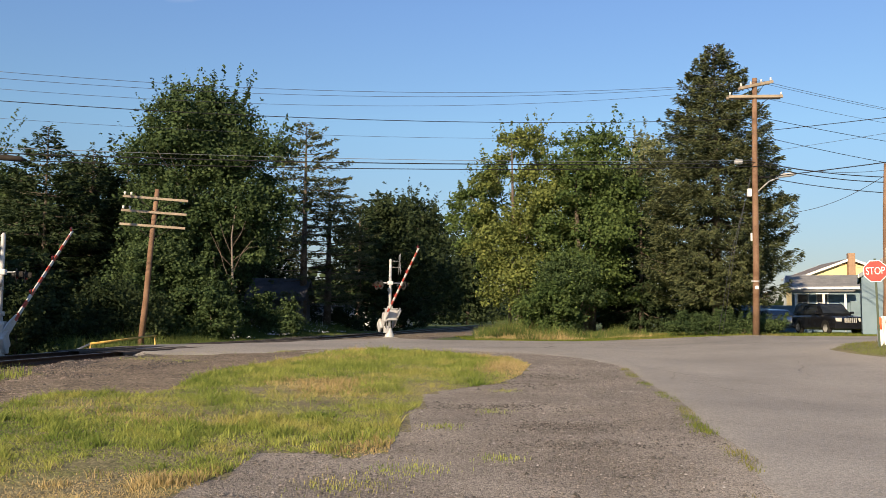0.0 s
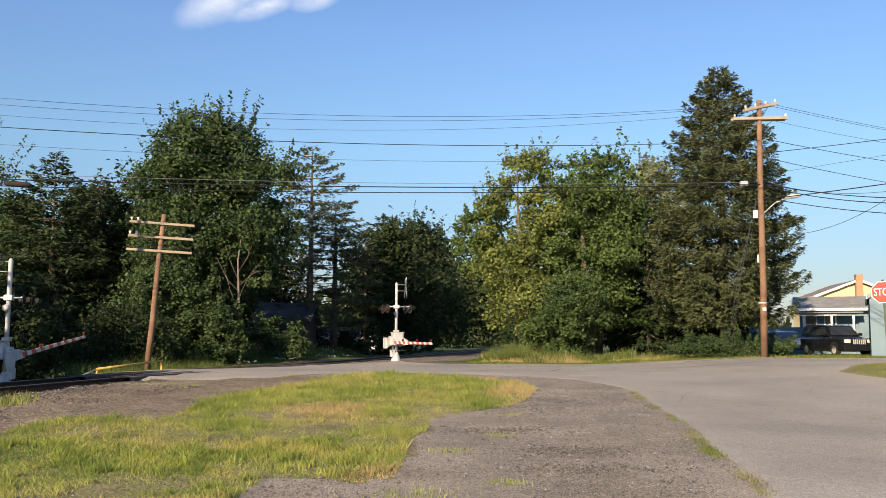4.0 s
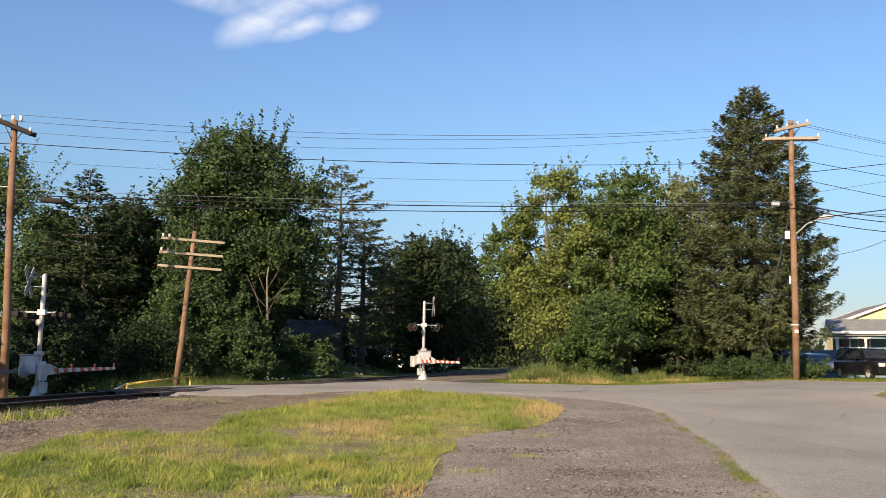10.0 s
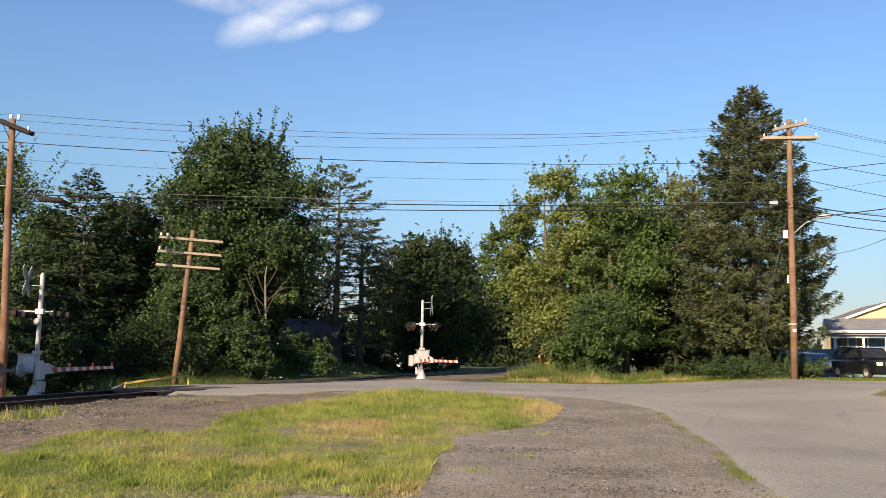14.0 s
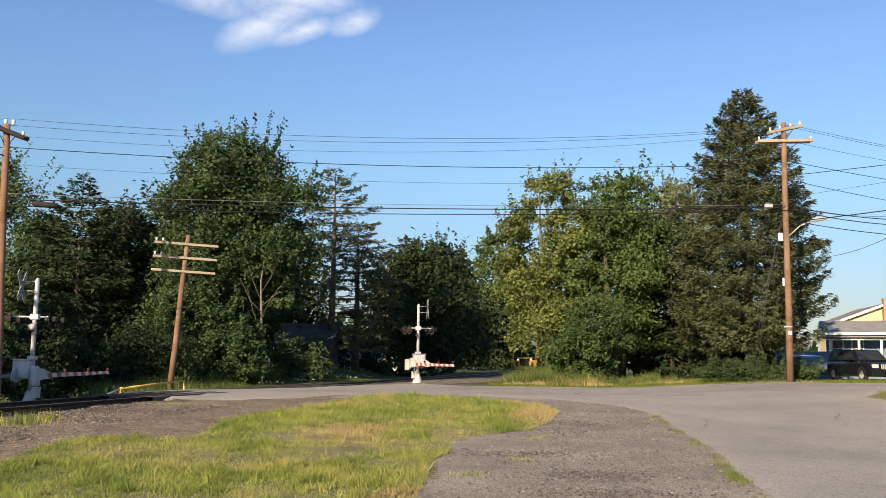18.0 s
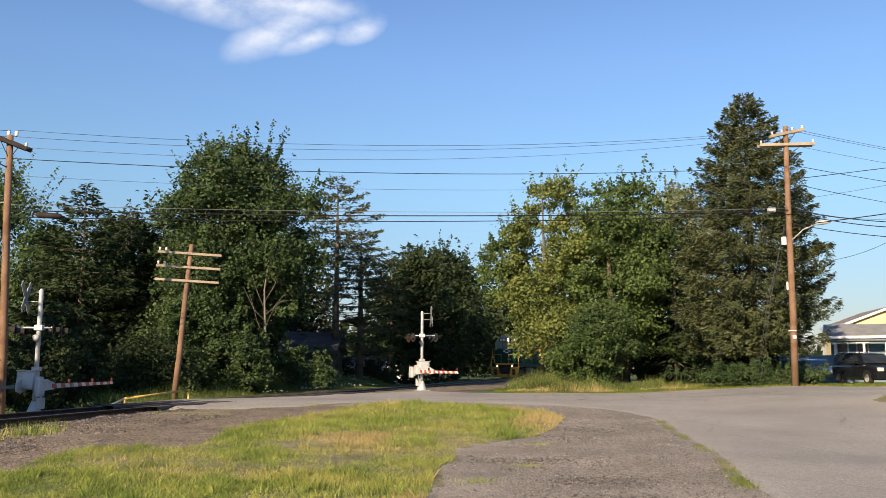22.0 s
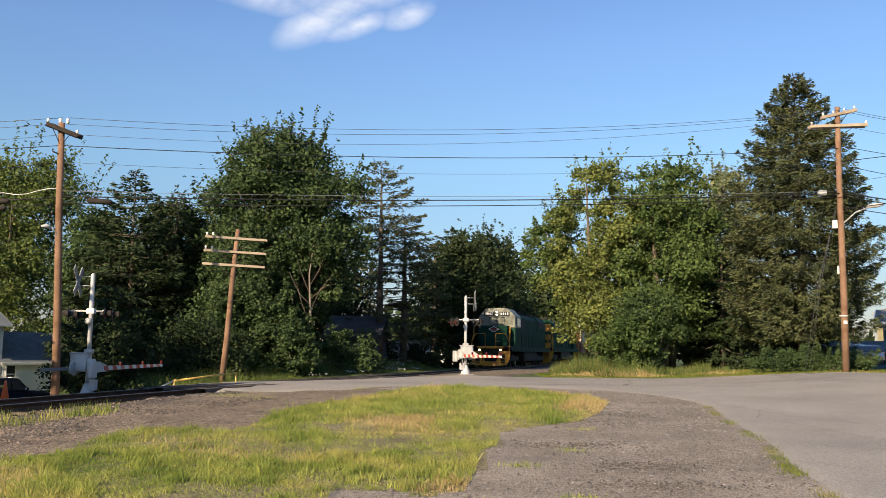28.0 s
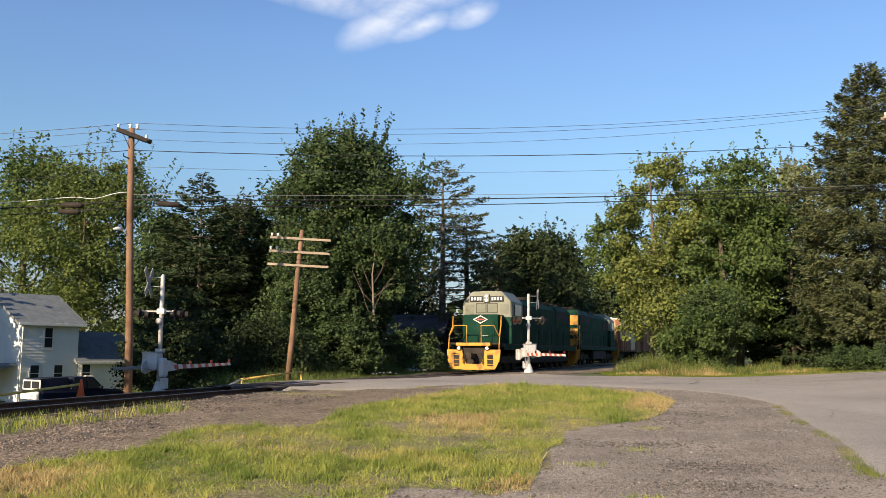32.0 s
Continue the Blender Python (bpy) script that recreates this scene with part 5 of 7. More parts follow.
# lines leaving the right pole: down the side street and to the short pole
for vr, end, sag, r, mat in ((203, (48, 50, 12.6), 0.7, 0.009, WIRE), (207, (48, 49.6, 12.45), 0.7, 0.009, WIRE), (232, (48, 50, 12.0), 0.7, 0.008, WIRE),
                             (267, (48, 50, 11.05), 0.65, 0.013, CABLE), (293, (34, 20, 10.3), 0.3, 0.016, CABLE), (330, (34, 20, 10.6), 0.2, 0.008, WIRE), (299, (48, 50, 9.8), 0.8, 0.013, CABLE),
                             (345, (18.95, 32.6, 7.15), 0.12, 0.02, CABLE), (349, (18.95, 32.6, 6.95), 0.16, 0.02, CABLE), (368, (18.95, 32.65, 6.55), 0.1, 0.018, CABLE),
                             (340, (18.95, 32.7, 7.45), 0.3, 0.010, WIRE), (372, (30, 16, 8.6), 0.35, 0.022, CABLE), (430, (18.95, 32.7, 7.3), 0.55, 0.010, WIRE)):
    wire((PR.x + 0.15, PR.y - 0.1, right_z(vr)), end, sag, r, mat, "overhead line leaving the pole towards the side street")
for z0, z1 in ((7.15, 7.0), (6.95, 6.8), (6.55, 6.3)):
    wire((18.95, 32.7, z0), (34, 16, z1), 0.3, 0.02, CABLE, "thick black cable leaving the short pole")


# ---- crossing gates ----
def disc(r, y0, y1, n=20, m=None):
    return prism(bmesh.new(), [(r * math.cos(a), r * math.sin(a)) for a in np.linspace(0, 2 * math.pi, n, endpoint=False)], y0, y1, m)


def crossing_gate(foot, turn, label, buck_turn=0.0, high=3.56, mx=-0.44):
    """Signal mast with crossbuck, flashers, mechanism and boom. The boom lies along +y, traffic is faced towards -x."""
    root = empty("crossing_gate", pose(*foot, 0, 0, turn), label=label, category="crossing gate", group="crossing gates")
    part("plinth", boxed(-0.3, 0.3, -0.3, 0.3, -0.5, 0.01, 0.03), CONCRETE, root)
    part("pedestal", tubed([(0, 0, 0.0), (0, 0, 0.05), (0, 0, 0.36), (0, 0, 0.42)], [0.24, 0.235, 0.11, 0.09], 8), SILVER, root)
    part("mast", tubed([(0, 0, 0.3), (0, 0, high - 0.06), (0, 0, high)], [0.065, 0.065, 0.03], 14), SILVER, root)
    part("junction_box", boxed(0.08, 0.26, -0.12, 0.12, 0.2, 0.52, 0.02), SILVER, root)
    part("conduit", tubed([(0.15, 0.05, 0.5), (0.17, 0.06, 0.8), (0.12, 0.05, 1.0)], 0.025, 6), SILVER, root)
    mech = part("gate_mechanism", boxed(mx, mx + 0.46, -0.24, 0.24, 0.76, 1.28, 0.05), SILVER, root, "pale grey gate motor case")
    part("motor_cover", boxed(mx + 0.44, mx + 0.62, -0.17, 0.17, 0.70, 1.12, 0.06), SILVER, mech)
    part("drip_edge", boxed(mx - 0.03, mx + 0.49, -0.265, 0.265, 1.275, 1.305, 0.01), SILVER, mech)
    part("clamp", boxed(-0.11, 0.11, -0.11, 0.11, 1.30, 1.40, 0.02), SILVER, mech)
    part("cable", tubed([(mx + 0.5, 0.12, 0.72), (mx + 0.55, 0.2, 0.5), (0.2, 0.1, 0.4)], 0.018, 6), GRIME, mech)
    part("case_door", boxed(mx - 0.025, mx + 0.005, -0.2, 0.2, 0.78, 1.28, 0.008), SILVER, mech)
    part("hinge", boxed(mx - 0.045, mx - 0.02, -0.21, -0.17, 0.86, 0.94, 0.004), GRIME, mech)
    part("hinge", boxed(mx - 0.045, mx - 0.02, -0.21, -0.17, 1.12, 1.2, 0.004), GRIME, mech)
    part("latch", boxed(mx - 0.045, mx - 0.02, 0.12, 0.16, 0.98, 1.08, 0.004), GRIME, mech)
    # crossbuck
    cb = pose(-0.42, 0, high - 0.24, 0, 0, buck_turn)
    buck = part("crossbuck", boxed(-0.008, 0.012, -0.55, 0.55, -0.1, 0.1, 0.003, cb @ pose(0, 0, 0, 45, 0, 0)), GALV, root, "crossbuck sign with white front and grey steel back")
    blade = part("blade", boxed(-0.034, -0.014, -0.55, 0.55, -0.1, 0.1, 0.003, cb @ pose(0, 0, 0, -45, 0, 0)), GALV, buck)
    part("blade_face", boxed(-0.0125, -0.009, -0.55, 0.55, -0.1, 0.1, 0.0, cb @ pose(0, 0, 0, 45, 0, 0)), WHITE, buck)
    part("blade_face", boxed(-0.0385, -0.035, -0.55, 0.55, -0.1, 0.1, 0.0, cb @ pose(0, 0, 0, -45, 0, 0)), WHITE, buck)
    for a, d in ((45, -0.013), (-45, -0.039)):
        for u in (-0.36, 0.36):
            part("lettering_bar", boxed(d - 0.004, d, u - 0.14, u + 0.14, -0.05, 0.05, 0.0, cb @ pose(0, 0, 0, a, 0, 0)), BLACK, buck)
    for zz in (high - 0.38, high - 0.10):
        part("bracket", tubed([(0, 0, zz), (-0.42, 0, zz)], 0.012, 6), SILVER, root)
    # flashing lamps, two each way
    lz = high * 0.69
    part("lamp_bar", tubed([(-0.5, 0, lz), (0.5, 0, lz)], 0.026, 8), SILVER, root)
    part("lamp_clamp", boxed(-0.12, 0.12, -0.1, 0.1, lz - 0.08, lz + 0.08, 0.03), PORCELAIN, root)
    for face in (-1, 1):
        part("lamp_crossbar", tubed([(0.48 * face, -0.36, lz), (0.48 * face, 0.36, lz)], 0.02, 8), SILVER, root)
        for s in (-1, 1):
            m = pose(0.54 * face, s * 0.33, lz - 0.10, 0, 0, -90 * face * -1 + 14)
            plate = part("lamp_plate", disc(0.20, 0.0, 0.012, 22, m), BLACK, root, "round dark lamp backing")
            part("lens", disc(0.105, -0.05, 0.002, 16, m @ pose(0, -0.001, 0)), LENS_RED, plate)
            hood = bmesh.new()
            ring = [(0.115 * math.cos(a), 0.115 * math.sin(a)) for a in np.linspace(-0.35, math.pi + 0.35, 14)]
            rings = [[hood.verts.new(m @ Vector((x * k, y, z * k))) for x, z in ring] for y, k in ((-0.002, 1), (-0.17, 1), (-0.17, 0.95), (-0.002, 0.95))]
            for ra, rb in zip(rings, rings[1:]):
                for k in range(len(ring) - 1):
                    hood.faces.new((ra[k], ra[k + 1], rb[k + 1], rb[k]))
            part("hood", hood, GRIME, plate)
            part("socket", tubed([m @ Vector((0, 0.01, 0)), m @ Vector((0, 0.14, 0))], [0.1, 0.06], 10), BLACK, plate)
    part("bell", tubed([(-0.02, -0.06, lz - 0.3), (-0.02, -0.17, lz - 0.3), (-0.02, -0.21, lz - 0.3)], [0.10, 0.10, 0.04], 12), SILVER, root)
    # counterweight, turning with the boom
    arm = empty("boom", parent_fix(root, (0.0, 0.0, 0.84)))
    arm.parent = root
    return root, arm


def parent_fix(root, p):
    return pose(*p)


def build_boom(arm, length, weight_len):
    seg = length / 16
    for k in range(16):
        y0 = 0.55 + k * (length - 0.55) / 16
        y1 = y0 + (length - 0.55) / 16
        h = 0.068 - 0.026 * k / 16
        bm = bmesh.new()
        sl = 0.045
        o = [(y0 - sl, h), (y1 - sl, h), (y1 + sl, -h), (y0 + sl, -h)]
        a = [bm.verts.new((0.225, y, z)) for y, z in o]
        b = [bm.verts.new((0.265, y, z)) for y, z in o]
        bm.faces.new(a)
        bm.faces.new(b[::-1])
        for i in range(4):
            bm.faces.new((a[i], b[i], b[(i + 1) % 4], a[(i + 1) % 4]))
        bmesh.ops.recalc_face_normals(bm, faces=bm.faces[:])
        part("boom_stripe", bm, BOOM_RED if k % 2 == 0 else BOOM_WHITE, arm)
    for u in (0.32, 0.66, 0.985):
        lamp = part("boom_lamp", boxed(0.215, 0.275, u * length - 0.05, u * length + 0.05, 0.05, 0.17, 0.015), LENS_RED, arm, "small red boom lamp")
    for s in (-0.30, 0.24):
        bm = prism(bmesh.new(), [(0.75, 0.09), (0.2, 0.20), (-0.35, 0.20), (-0.6, 0.1), (-0.6, -0.12), (-0.3, -0.2), (0.1, -0.12), (0.75, -0.1)], s - 0.02, s + 0.02)
        bmesh.ops.transform(bm, matrix=Matrix(((0, 1, 0, 0), (1, 0, 0, 0), (0, 0, 1, 0), (0, 0, 0, 1))), verts=bm.verts[:])
        bmesh.ops.recalc_face_normals(bm, faces=bm.faces[:])
        part("side_arm", bm, SILVER, arm)
    part("shaft", tubed([(-0.34, 0, 0), (0.3, 0, 0)], 0.05, 10), SILVER, arm)
    part("counterweight", boxed(0.27, 0.40, -0.72, -0.30, -0.28, 0.22, 0.05), SILVER, arm, "pale grey counterweight")
    part("balance_bar", boxed(-0.36, -0.32, -weight_len, -0.25, -0.045, 0.04, 0.008), GALV, arm)


gate_c, boom_c = crossing_gate((0.0, 40.5, 0.72), 198.5, "silver crossing gate with flashers beside the street, boom lowering", -13.0, mx=-0.28)
gate_l, boom_l = crossing_gate((-11.13, 26.2, 0.27), 1.5, "silver crossing gate with flashers beyond the rails, boom lowering", 7.0, 3.66)
build_boom(boom_c, 5.2, 0.8)
build_boom(boom_l, 6.2, 2.4)

# ---- yellow railings, cone, sign ----
def railing(name, a, b, drop, label):
    a, b = Vector(a), Vector(b)
    root = empty(name, pose(*a), label=label, category="railing", group="yellow railings")
    d = b - a
    part("top_rail", tubed([(0, 0, 0), d], 0.038, 10), YELLOW_PIPE, root)
    for q in (Vector((0, 0, 0)), d):
        part("post", tubed([q + Vector((0, 0, 0.03)), q - Vector((0, 0, 0.6))], 0.036, 10), YELLOW_PIPE, root)
    if drop:
        part("down_rail", tubed([(0, 0, 0), Vector(drop)], 0.03, 10), SILVER, root)
    return root


railing("pipe_railing", (-10.56, 32.32, 0.58), (-9.21, 35.83, 0.80), (-0.95, -1.35, -0.62), "low yellow pipe railing beyond the rails")
railing("pipe_railing", (-16.5, 23.9, 0.1), (-13.36, 25.74, 0.59), None, "low yellow pipe railing beside the street")
cone = empty("traffic_cone", pose(-13.1, 25.3, 0.1), label="orange plastic traffic cone on the roadside", category="traffic cone")
part("cone_base", boxed(-0.18, 0.18, -0.18, 0.18, 0.0, 0.04, 0.015), ORANGE, cone)
part("cone_body", tubed([(0, 0, 0.03), (0, 0, 0.60), (0, 0, 0.66)], [0.14, 0.035, 0.028], 16), ORANGE, cone)

stop = empty("stop_sign", pose(13.77, 24.38, 0.92, 0, -1.6, -31), label="red octagonal stop sign on a dark steel post", category="stop sign")
part("post", boxed(-0.03, 0.03, -0.02, 0.02, -0.5, 2.5, 0.006), material("green_steel", ((0.04, 0.06, 0.04), (0.08, 0.10, 0.07)), 3, 0.6, 0.3), stop)
oct_out = [(0.305 * math.cos(a) / math.cos(math.pi / 8), 0.305 * math.sin(a) / math.cos(math.pi / 8)) for a in (math.pi / 8 + k * math.pi / 4 for k in range(8))]
plate = part("sign_rim", prism(bmesh.new(), oct_out, -0.030, -0.022, pose(0, 0, 2.14)), WHITE, stop, "white octagon border")
part("sign_face", prism(bmesh.new(), [(x * 0.93, z * 0.93) for x, z in oct_out], -0.034, -0.029, pose(0, 0, 2.14)), RED, plate)


def lettering(text, size, mat, parent, m, name="lettering", depth=0.004):
    cu = bpy.data.curves.new(name, "FONT")
    cu.body, cu.size, cu.align_x, cu.align_y, cu.extrude = text, size, "CENTER", "CENTER", depth
    ob = new(name, cu)
    me = bpy.data.meshes.new_from_object(ob)
    bpy.data.objects.remove(ob)
    me.materials.append(mat)
    ob = new(name, me)
    ob.parent = parent
    ob.matrix_local = m
    return ob


lettering("STOP", 0.26, WHITE, plate, pose(0, -0.037, 2.14, 90, 0, 0) @ Matrix.Diagonal((0.80, 1.15, 1, 1)))
marker = empty("marker_post", pose(14.03, 24.82, 0.96), label="short white marker post with an orange top", category="marker post")
part("lower_post", tubed([(0, 0, -0.2), (0, 0, 0.45)], 0.06, 12), WHITE, marker)
part("top_post", tubed([(0, 0, 0.45), (0, 0, 0.78), (0, 0, 0.8)], [0.06, 0.06, 0.03], 12), ORANGE, marker)
PANEL_BLUE = material("blue_panel", ((0.02, 0.045, 0.20), (0.03, 0.06, 0.26)), 3, 0.5, bump=0.05)
aboard = empty("sandwich_board", pose(14.62, 25.1, 0.95, 0, 0, -31), label="blue folding notice board with white legs on the corner", category="notice board")
part("panel", boxed(-0.12, 0.68, -0.03, 0.03, 0.05, 0.98, 0.01), PANEL_BLUE, aboard)
for z0, h0 in ((0.62, 0.24), (0.16, 0.3)):
    part("notice_sheet", boxed(0.1, 0.5, -0.036, -0.031, z0, z0 + h0, 0.0), WHITE, aboard)
for x0, tl in ((-0.34, 6), (-0.2, -6)):
    part("leg", boxed(-0.05, 0.05, -0.06, -0.03, 0.0, 0.85, 0.008, pose(x0, 0, 0, 0, tl, 0)), WHITE, aboard)


# ---- train ----
def bar_path(pts, r=0.022):
    return tubed(pts, r, 6)


def wheel_truck(root, x, axles, gauge=0.7175, r=0.5):
    truck = part("truck", boxed(x - 2.1 if axles == 3 else x - 1.3, x + 2.1 if axles == 3 else x + 1.3, -1.12, -0.98, 0.45, 0.85, 0.05), GRIME, root)
    part("truck_side", boxed(x - 2.1 if axles == 3 else x - 1.3, x + 2.1 if axles == 3 else x + 1.3, 0.98, 1.12, 0.45, 0.85, 0.05), GRIME, truck)
    part("bolster", boxed(x - 0.3, x + 0.3, -1.0, 1.0, 0.5, 1.0, 0.05), GRIME, truck)
    out = []
    for u in ((-1.65, 0.0, 1.65) if axles == 3 else (-0.9, 0.9)):
        bm = bmesh.new()
        tube(bm, [(0, -0.8, 0), (0, 0.8, 0)], 0.08, 10)
        for s in (-1, 1):
            tube(bm, [(0, s * 0.66, 0), (0, s * 0.69, 0)], [r + 0.03, r + 0.03], 24)
            tube(bm, [(0, s * 0.68, 0), (0, s * 0.80, 0)], [r, r - 0.006], 24)
            box(bm, -r * 0.8, r * 0.8, min(s * 0.80, s * 0.82), max(s * 0.80, s * 0.82), -0.05, 0.05)
        w = part("wheelset", bm, GRIME, truck)
        w.matrix_local = pose(x + u, 0, r)
        out.append((w, x + u, r))
        part("axle_box", boxed(x + u - 0.16, x + u + 0.16, -1.2, -1.1, 0.38, 0.66, 0.02), GRIME, truck)
    return out


def locomotive(label):
    root = empty("locomotive", label=label, category="locomotive")
    wheels = wheel_truck(root, 6.65, 3) + wheel_truck(root, -6.65, 3)
    part("walkway", boxed(-10.1, 10.1, -1.52, 1.52, 1.38, 1.56, 0.03), GRIME, root)
    part("side_sill", boxed(-10.0, 9.6, -1.535, -1.50, 1.22, 1.50, 0.01), GREEN_PAINT, root)
    part("side_sill", boxed(-10.0, 9.6, 1.50, 1.535, 1.22, 1.50, 0.01), GREEN_PAINT, root)
    tank = part("fuel_tank", boxed(-3.6, 3.4, -1.4, 1.4, 0.42, 1.22, 0.22), GRIME, root)
    # pilots and end platforms
    for e in (1, -1):
        bm = prism(bmesh.new(), [(-1.56, 1.22), (-0.66, 1.22), (-0.6, 0.8), (-0.42, 0.44), (0.42, 0.44), (0.6, 0.8), (0.66, 1.22), (1.56, 1.22), (1.50, 0.62), (1.24, 0.14), (-1.24, 0.14), (-1.50, 0.62)], -0.05, 0.05,
                   pose(10.45 * e, 0, 0, 0, 0, 90))
        pilot = part("pilot", bm, YELLOW_PAINT, root, "yellow pilot plate")
        part("lower_plow", boxed(-0.62, 0.62, -0.045, 0.045, 0.10, 0.40, 0.01, pose(10.45 * e, 0, 0, 0, 0, 90)), YELLOW_PAINT, pilot)
        for s in (-1, 1):
            part("step_well", boxed(10.505 * e if e > 0 else 10.505 * e - 0.012, 10.505 * e + 0.012 if e > 0 else 10.505 * e, s * 0.98 - 0.17, s * 0.98 + 0.17, 0.32, 1.0, 0.004), GRIME, pilot)
            for zz in (0.42, 0.68, 0.94):
                part("step", boxed(min(10.5 * e, 10.56 * e), max(10.5 * e, 10.56 * e), s * 0.98 - 0.17, s * 0.98 + 0.17, zz - 0.015, zz + 0.015), YELLOW_PAINT, pilot)
            part("air_hose", bar_path([(10.5 * e, s * 0.55, 1.0), (10.66 * e, s * 0.55, 0.8), (10.62 * e, s * 0.55, 0.45)], 0.03), GRIME, pilot)
        part("pilot_recess", boxed(min(10.22 * e, 10.34 * e), max(10.22 * e, 10.34 * e), -0.8, 0.8, 0.3, 1.42, 0.02), GRIME, pilot)
        cp = part("coupler", boxed(min(10.2 * e, 11.0 * e), max(10.2 * e, 11.0 * e), -0.14, 0.14, 0.72, 1.0, 0.04), GRIME, pilot)
        part("knuckle", boxed(min(10.95 * e, 11.15 * e), max(10.95 * e, 11.15 * e), -0.2, 0.1, 0.68, 1.04, 0.05), GRIME, pilot)
        part("end_platform", boxed(min(9.3 * e, 10.4 * e), max(9.3 * e, 10.4 * e), -1.5, 1.5, 1.50, 1.60, 0.02), GRIME, root)
        part("anticlimber", boxed(min(10.3 * e, 10.6 * e), max(10.3 * e, 10.6 * e), -1.0, 1.0, 1.42, 1.60, 0.03), YELLOW_PAINT, root, "yellow step edge")
        for s in (-1, 1):
            lamp = part("ditch_light", tubed([(10.38 * e, s * 0.82, 1.30), (10.60 * e, s * 0.82, 1.30)], [0.14, 0.13], 14), GRIME, root)
            part("bulb", tubed([(10.60 * e, s * 0.82, 1.30), (10.62 * e, s * 0.82, 1.30)], [0.075, 0.065], 14), DITCH_ON if e > 0 else HEADLAMP, lamp)
            part("corner_rail", bar_path([(10.4 * e, s * 1.46, 0.55), (10.42 * e, s * 1.47, 1.5), (10.3 * e, s * 1.47, 2.05), (9.9 * e, s * 1.42, 2.55), (9.85 * e, s * 1.42, 3.1)], 0.035), YELLOW_PAINT, root)
            part("front_rail", bar_path([(10.4 * e, s * 0.42, 1.55), (10.4 * e, s * 0.42, 2.55), (10.4 * e, s * 1.15, 2.55), (10.38 * e, s * 1.46, 1.95)], 0.032), YELLOW_PAINT, root)
    # nose, cab, long hood
    part("nose", boxed(7.6, 9.25, -1.06, 1.06, 1.56, 3.22, 0.10), GREEN_PAINT, root, "dark green short nose")
    part("nose_door", boxed(9.24, 9.27, 0.25, 0.85, 1.66, 2.8, 0.02), GREEN_PAINT, root)
    part("hand_rail", bar_path([(9.3, 0.12, 2.0), (9.36, 0.12, 2.0), (9.36, 0.5, 2.0), (9.3, 0.5, 2.0)], 0.015), WHITE, root)
    em = part("emblem", prism(bmesh.new(), [(-0.44, 0), (0, 0.235), (0.44, 0), (0, -0.235)], -0.012, 0.0, pose(9.262, 0.02, 2.93, 0, 0, 90)), WHITE, root, "diamond-shaped emblem")
    part("emblem_inner", prism(bmesh.new(), [(-0.35, 0), (0, 0.185), (0.35, 0), (0, -0.185)], -0.018, -0.012, pose(9.262, 0.02, 2.93, 0, 0, 90)), BLACK, em)
    part("emblem_bar", boxed(-0.2, 0.2, -0.022, -0.018, -0.03, 0.03, 0.0, pose(9.262, 0.02, 2.93, 0, 0, 90)), RED, em)
    lower = part("cab", boxed(5.4, 8.0, -1.5, 1.5, 1.56, 3.1, 0.05), GREEN_PAINT, root)
    bm = prism(bmesh.new(), [(-1.48, 3.08), (1.48, 3.08), (1.46, 4.0), (0.88, 4.62), (-0.88, 4.62), (-1.46, 4.0)], -1.3, 1.3, pose(6.7, 0, 0, 0, 0, 90))
    bmesh.ops.bevel(bm, geom=bm.edges[:], offset=0.04, segments=2, affect="EDGES")
    upper = part("cab_roof", bm, GREY_PAINT, root, "grey upper cab")
    for y0, y1 in ((-0.62, -0.06), (0.06, 0.62)):
        w = part("windscreen", boxed(7.985, 8.02, y0, y1, 3.38, 3.88, 0.008), CAB_GLASS, root)
        part("window_gasket", prism(bmesh.new(), [(y0 - 0.04, 3.34), (y1 + 0.04, 3.34), (y1 + 0.04, 3.92), (y0 - 0.04, 3.92)], -8.012, -7.99, pose(0, 0, 0, 0, 0, 90)), BLACK, w)
    for s in (-1, 1):
        w = part("windscreen", boxed(7.985, 8.02, min(s * 0.80, s * 1.30), max(s * 0.80, s * 1.30), 3.30, 3.86, 0.008), CAB_GLASS, root)
        w = part("side_window", boxed(5.9, 7.3, min(s * 1.47, s * 1.52), max(s * 1.47, s * 1.52), 3.2, 3.86, 0.01), GLASS, root)
        nb = part("number_board", boxed(8.0, 8.06, min(s * 0.22, s * 1.02), max(s * 0.22, s * 1.02), 4.02, 4.34, 0.01), BLACK, root, "black number board")
        for k in range(4):
            c = s * 0.62 + (k - 1.5) * 0.17
            part("numeral_bar", boxed(8.06, 8.066, c - 0.05, c + 0.05, 4.09, 4.27), WHITE, nb)
    hl = part("headlight", boxed(8.0, 8.10, -0.17, 0.17, 3.98, 4.46, 0.03), GREY_PAINT, root)
    for zz in (4.10, 4.33):
        part("bulb", tubed([(8.09, 0, zz), (8.13, 0, zz)], [0.075, 0.065], 14), LAMP_ON, hl)
    bm = prism(bmesh.new(), [(-1.22, 1.56), (1.22, 1.56), (1.22, 3.98), (0.92, 4.34), (-0.92, 4.34), (-1.22, 3.98)], -7.35, 7.35, pose(-1.95, 0, 0, 0, 0, 90))
    hood = part("long_hood", bm, GREEN_PAINT, root, "dark green long hood")
    bm = prism(bmesh.new(), [(-1.225, 3.0), (-1.27, 3.2), (-1.27, 4.02), (-0.98, 4.42), (0.98, 4.42), (1.27, 4.02), (1.27, 3.2), (1.225, 3.0)], -2.3, 2.3, pose(-6.7, 0, 0, 0, 0, 90))
    part("radiator", bm, GREEN_PAINT, root)
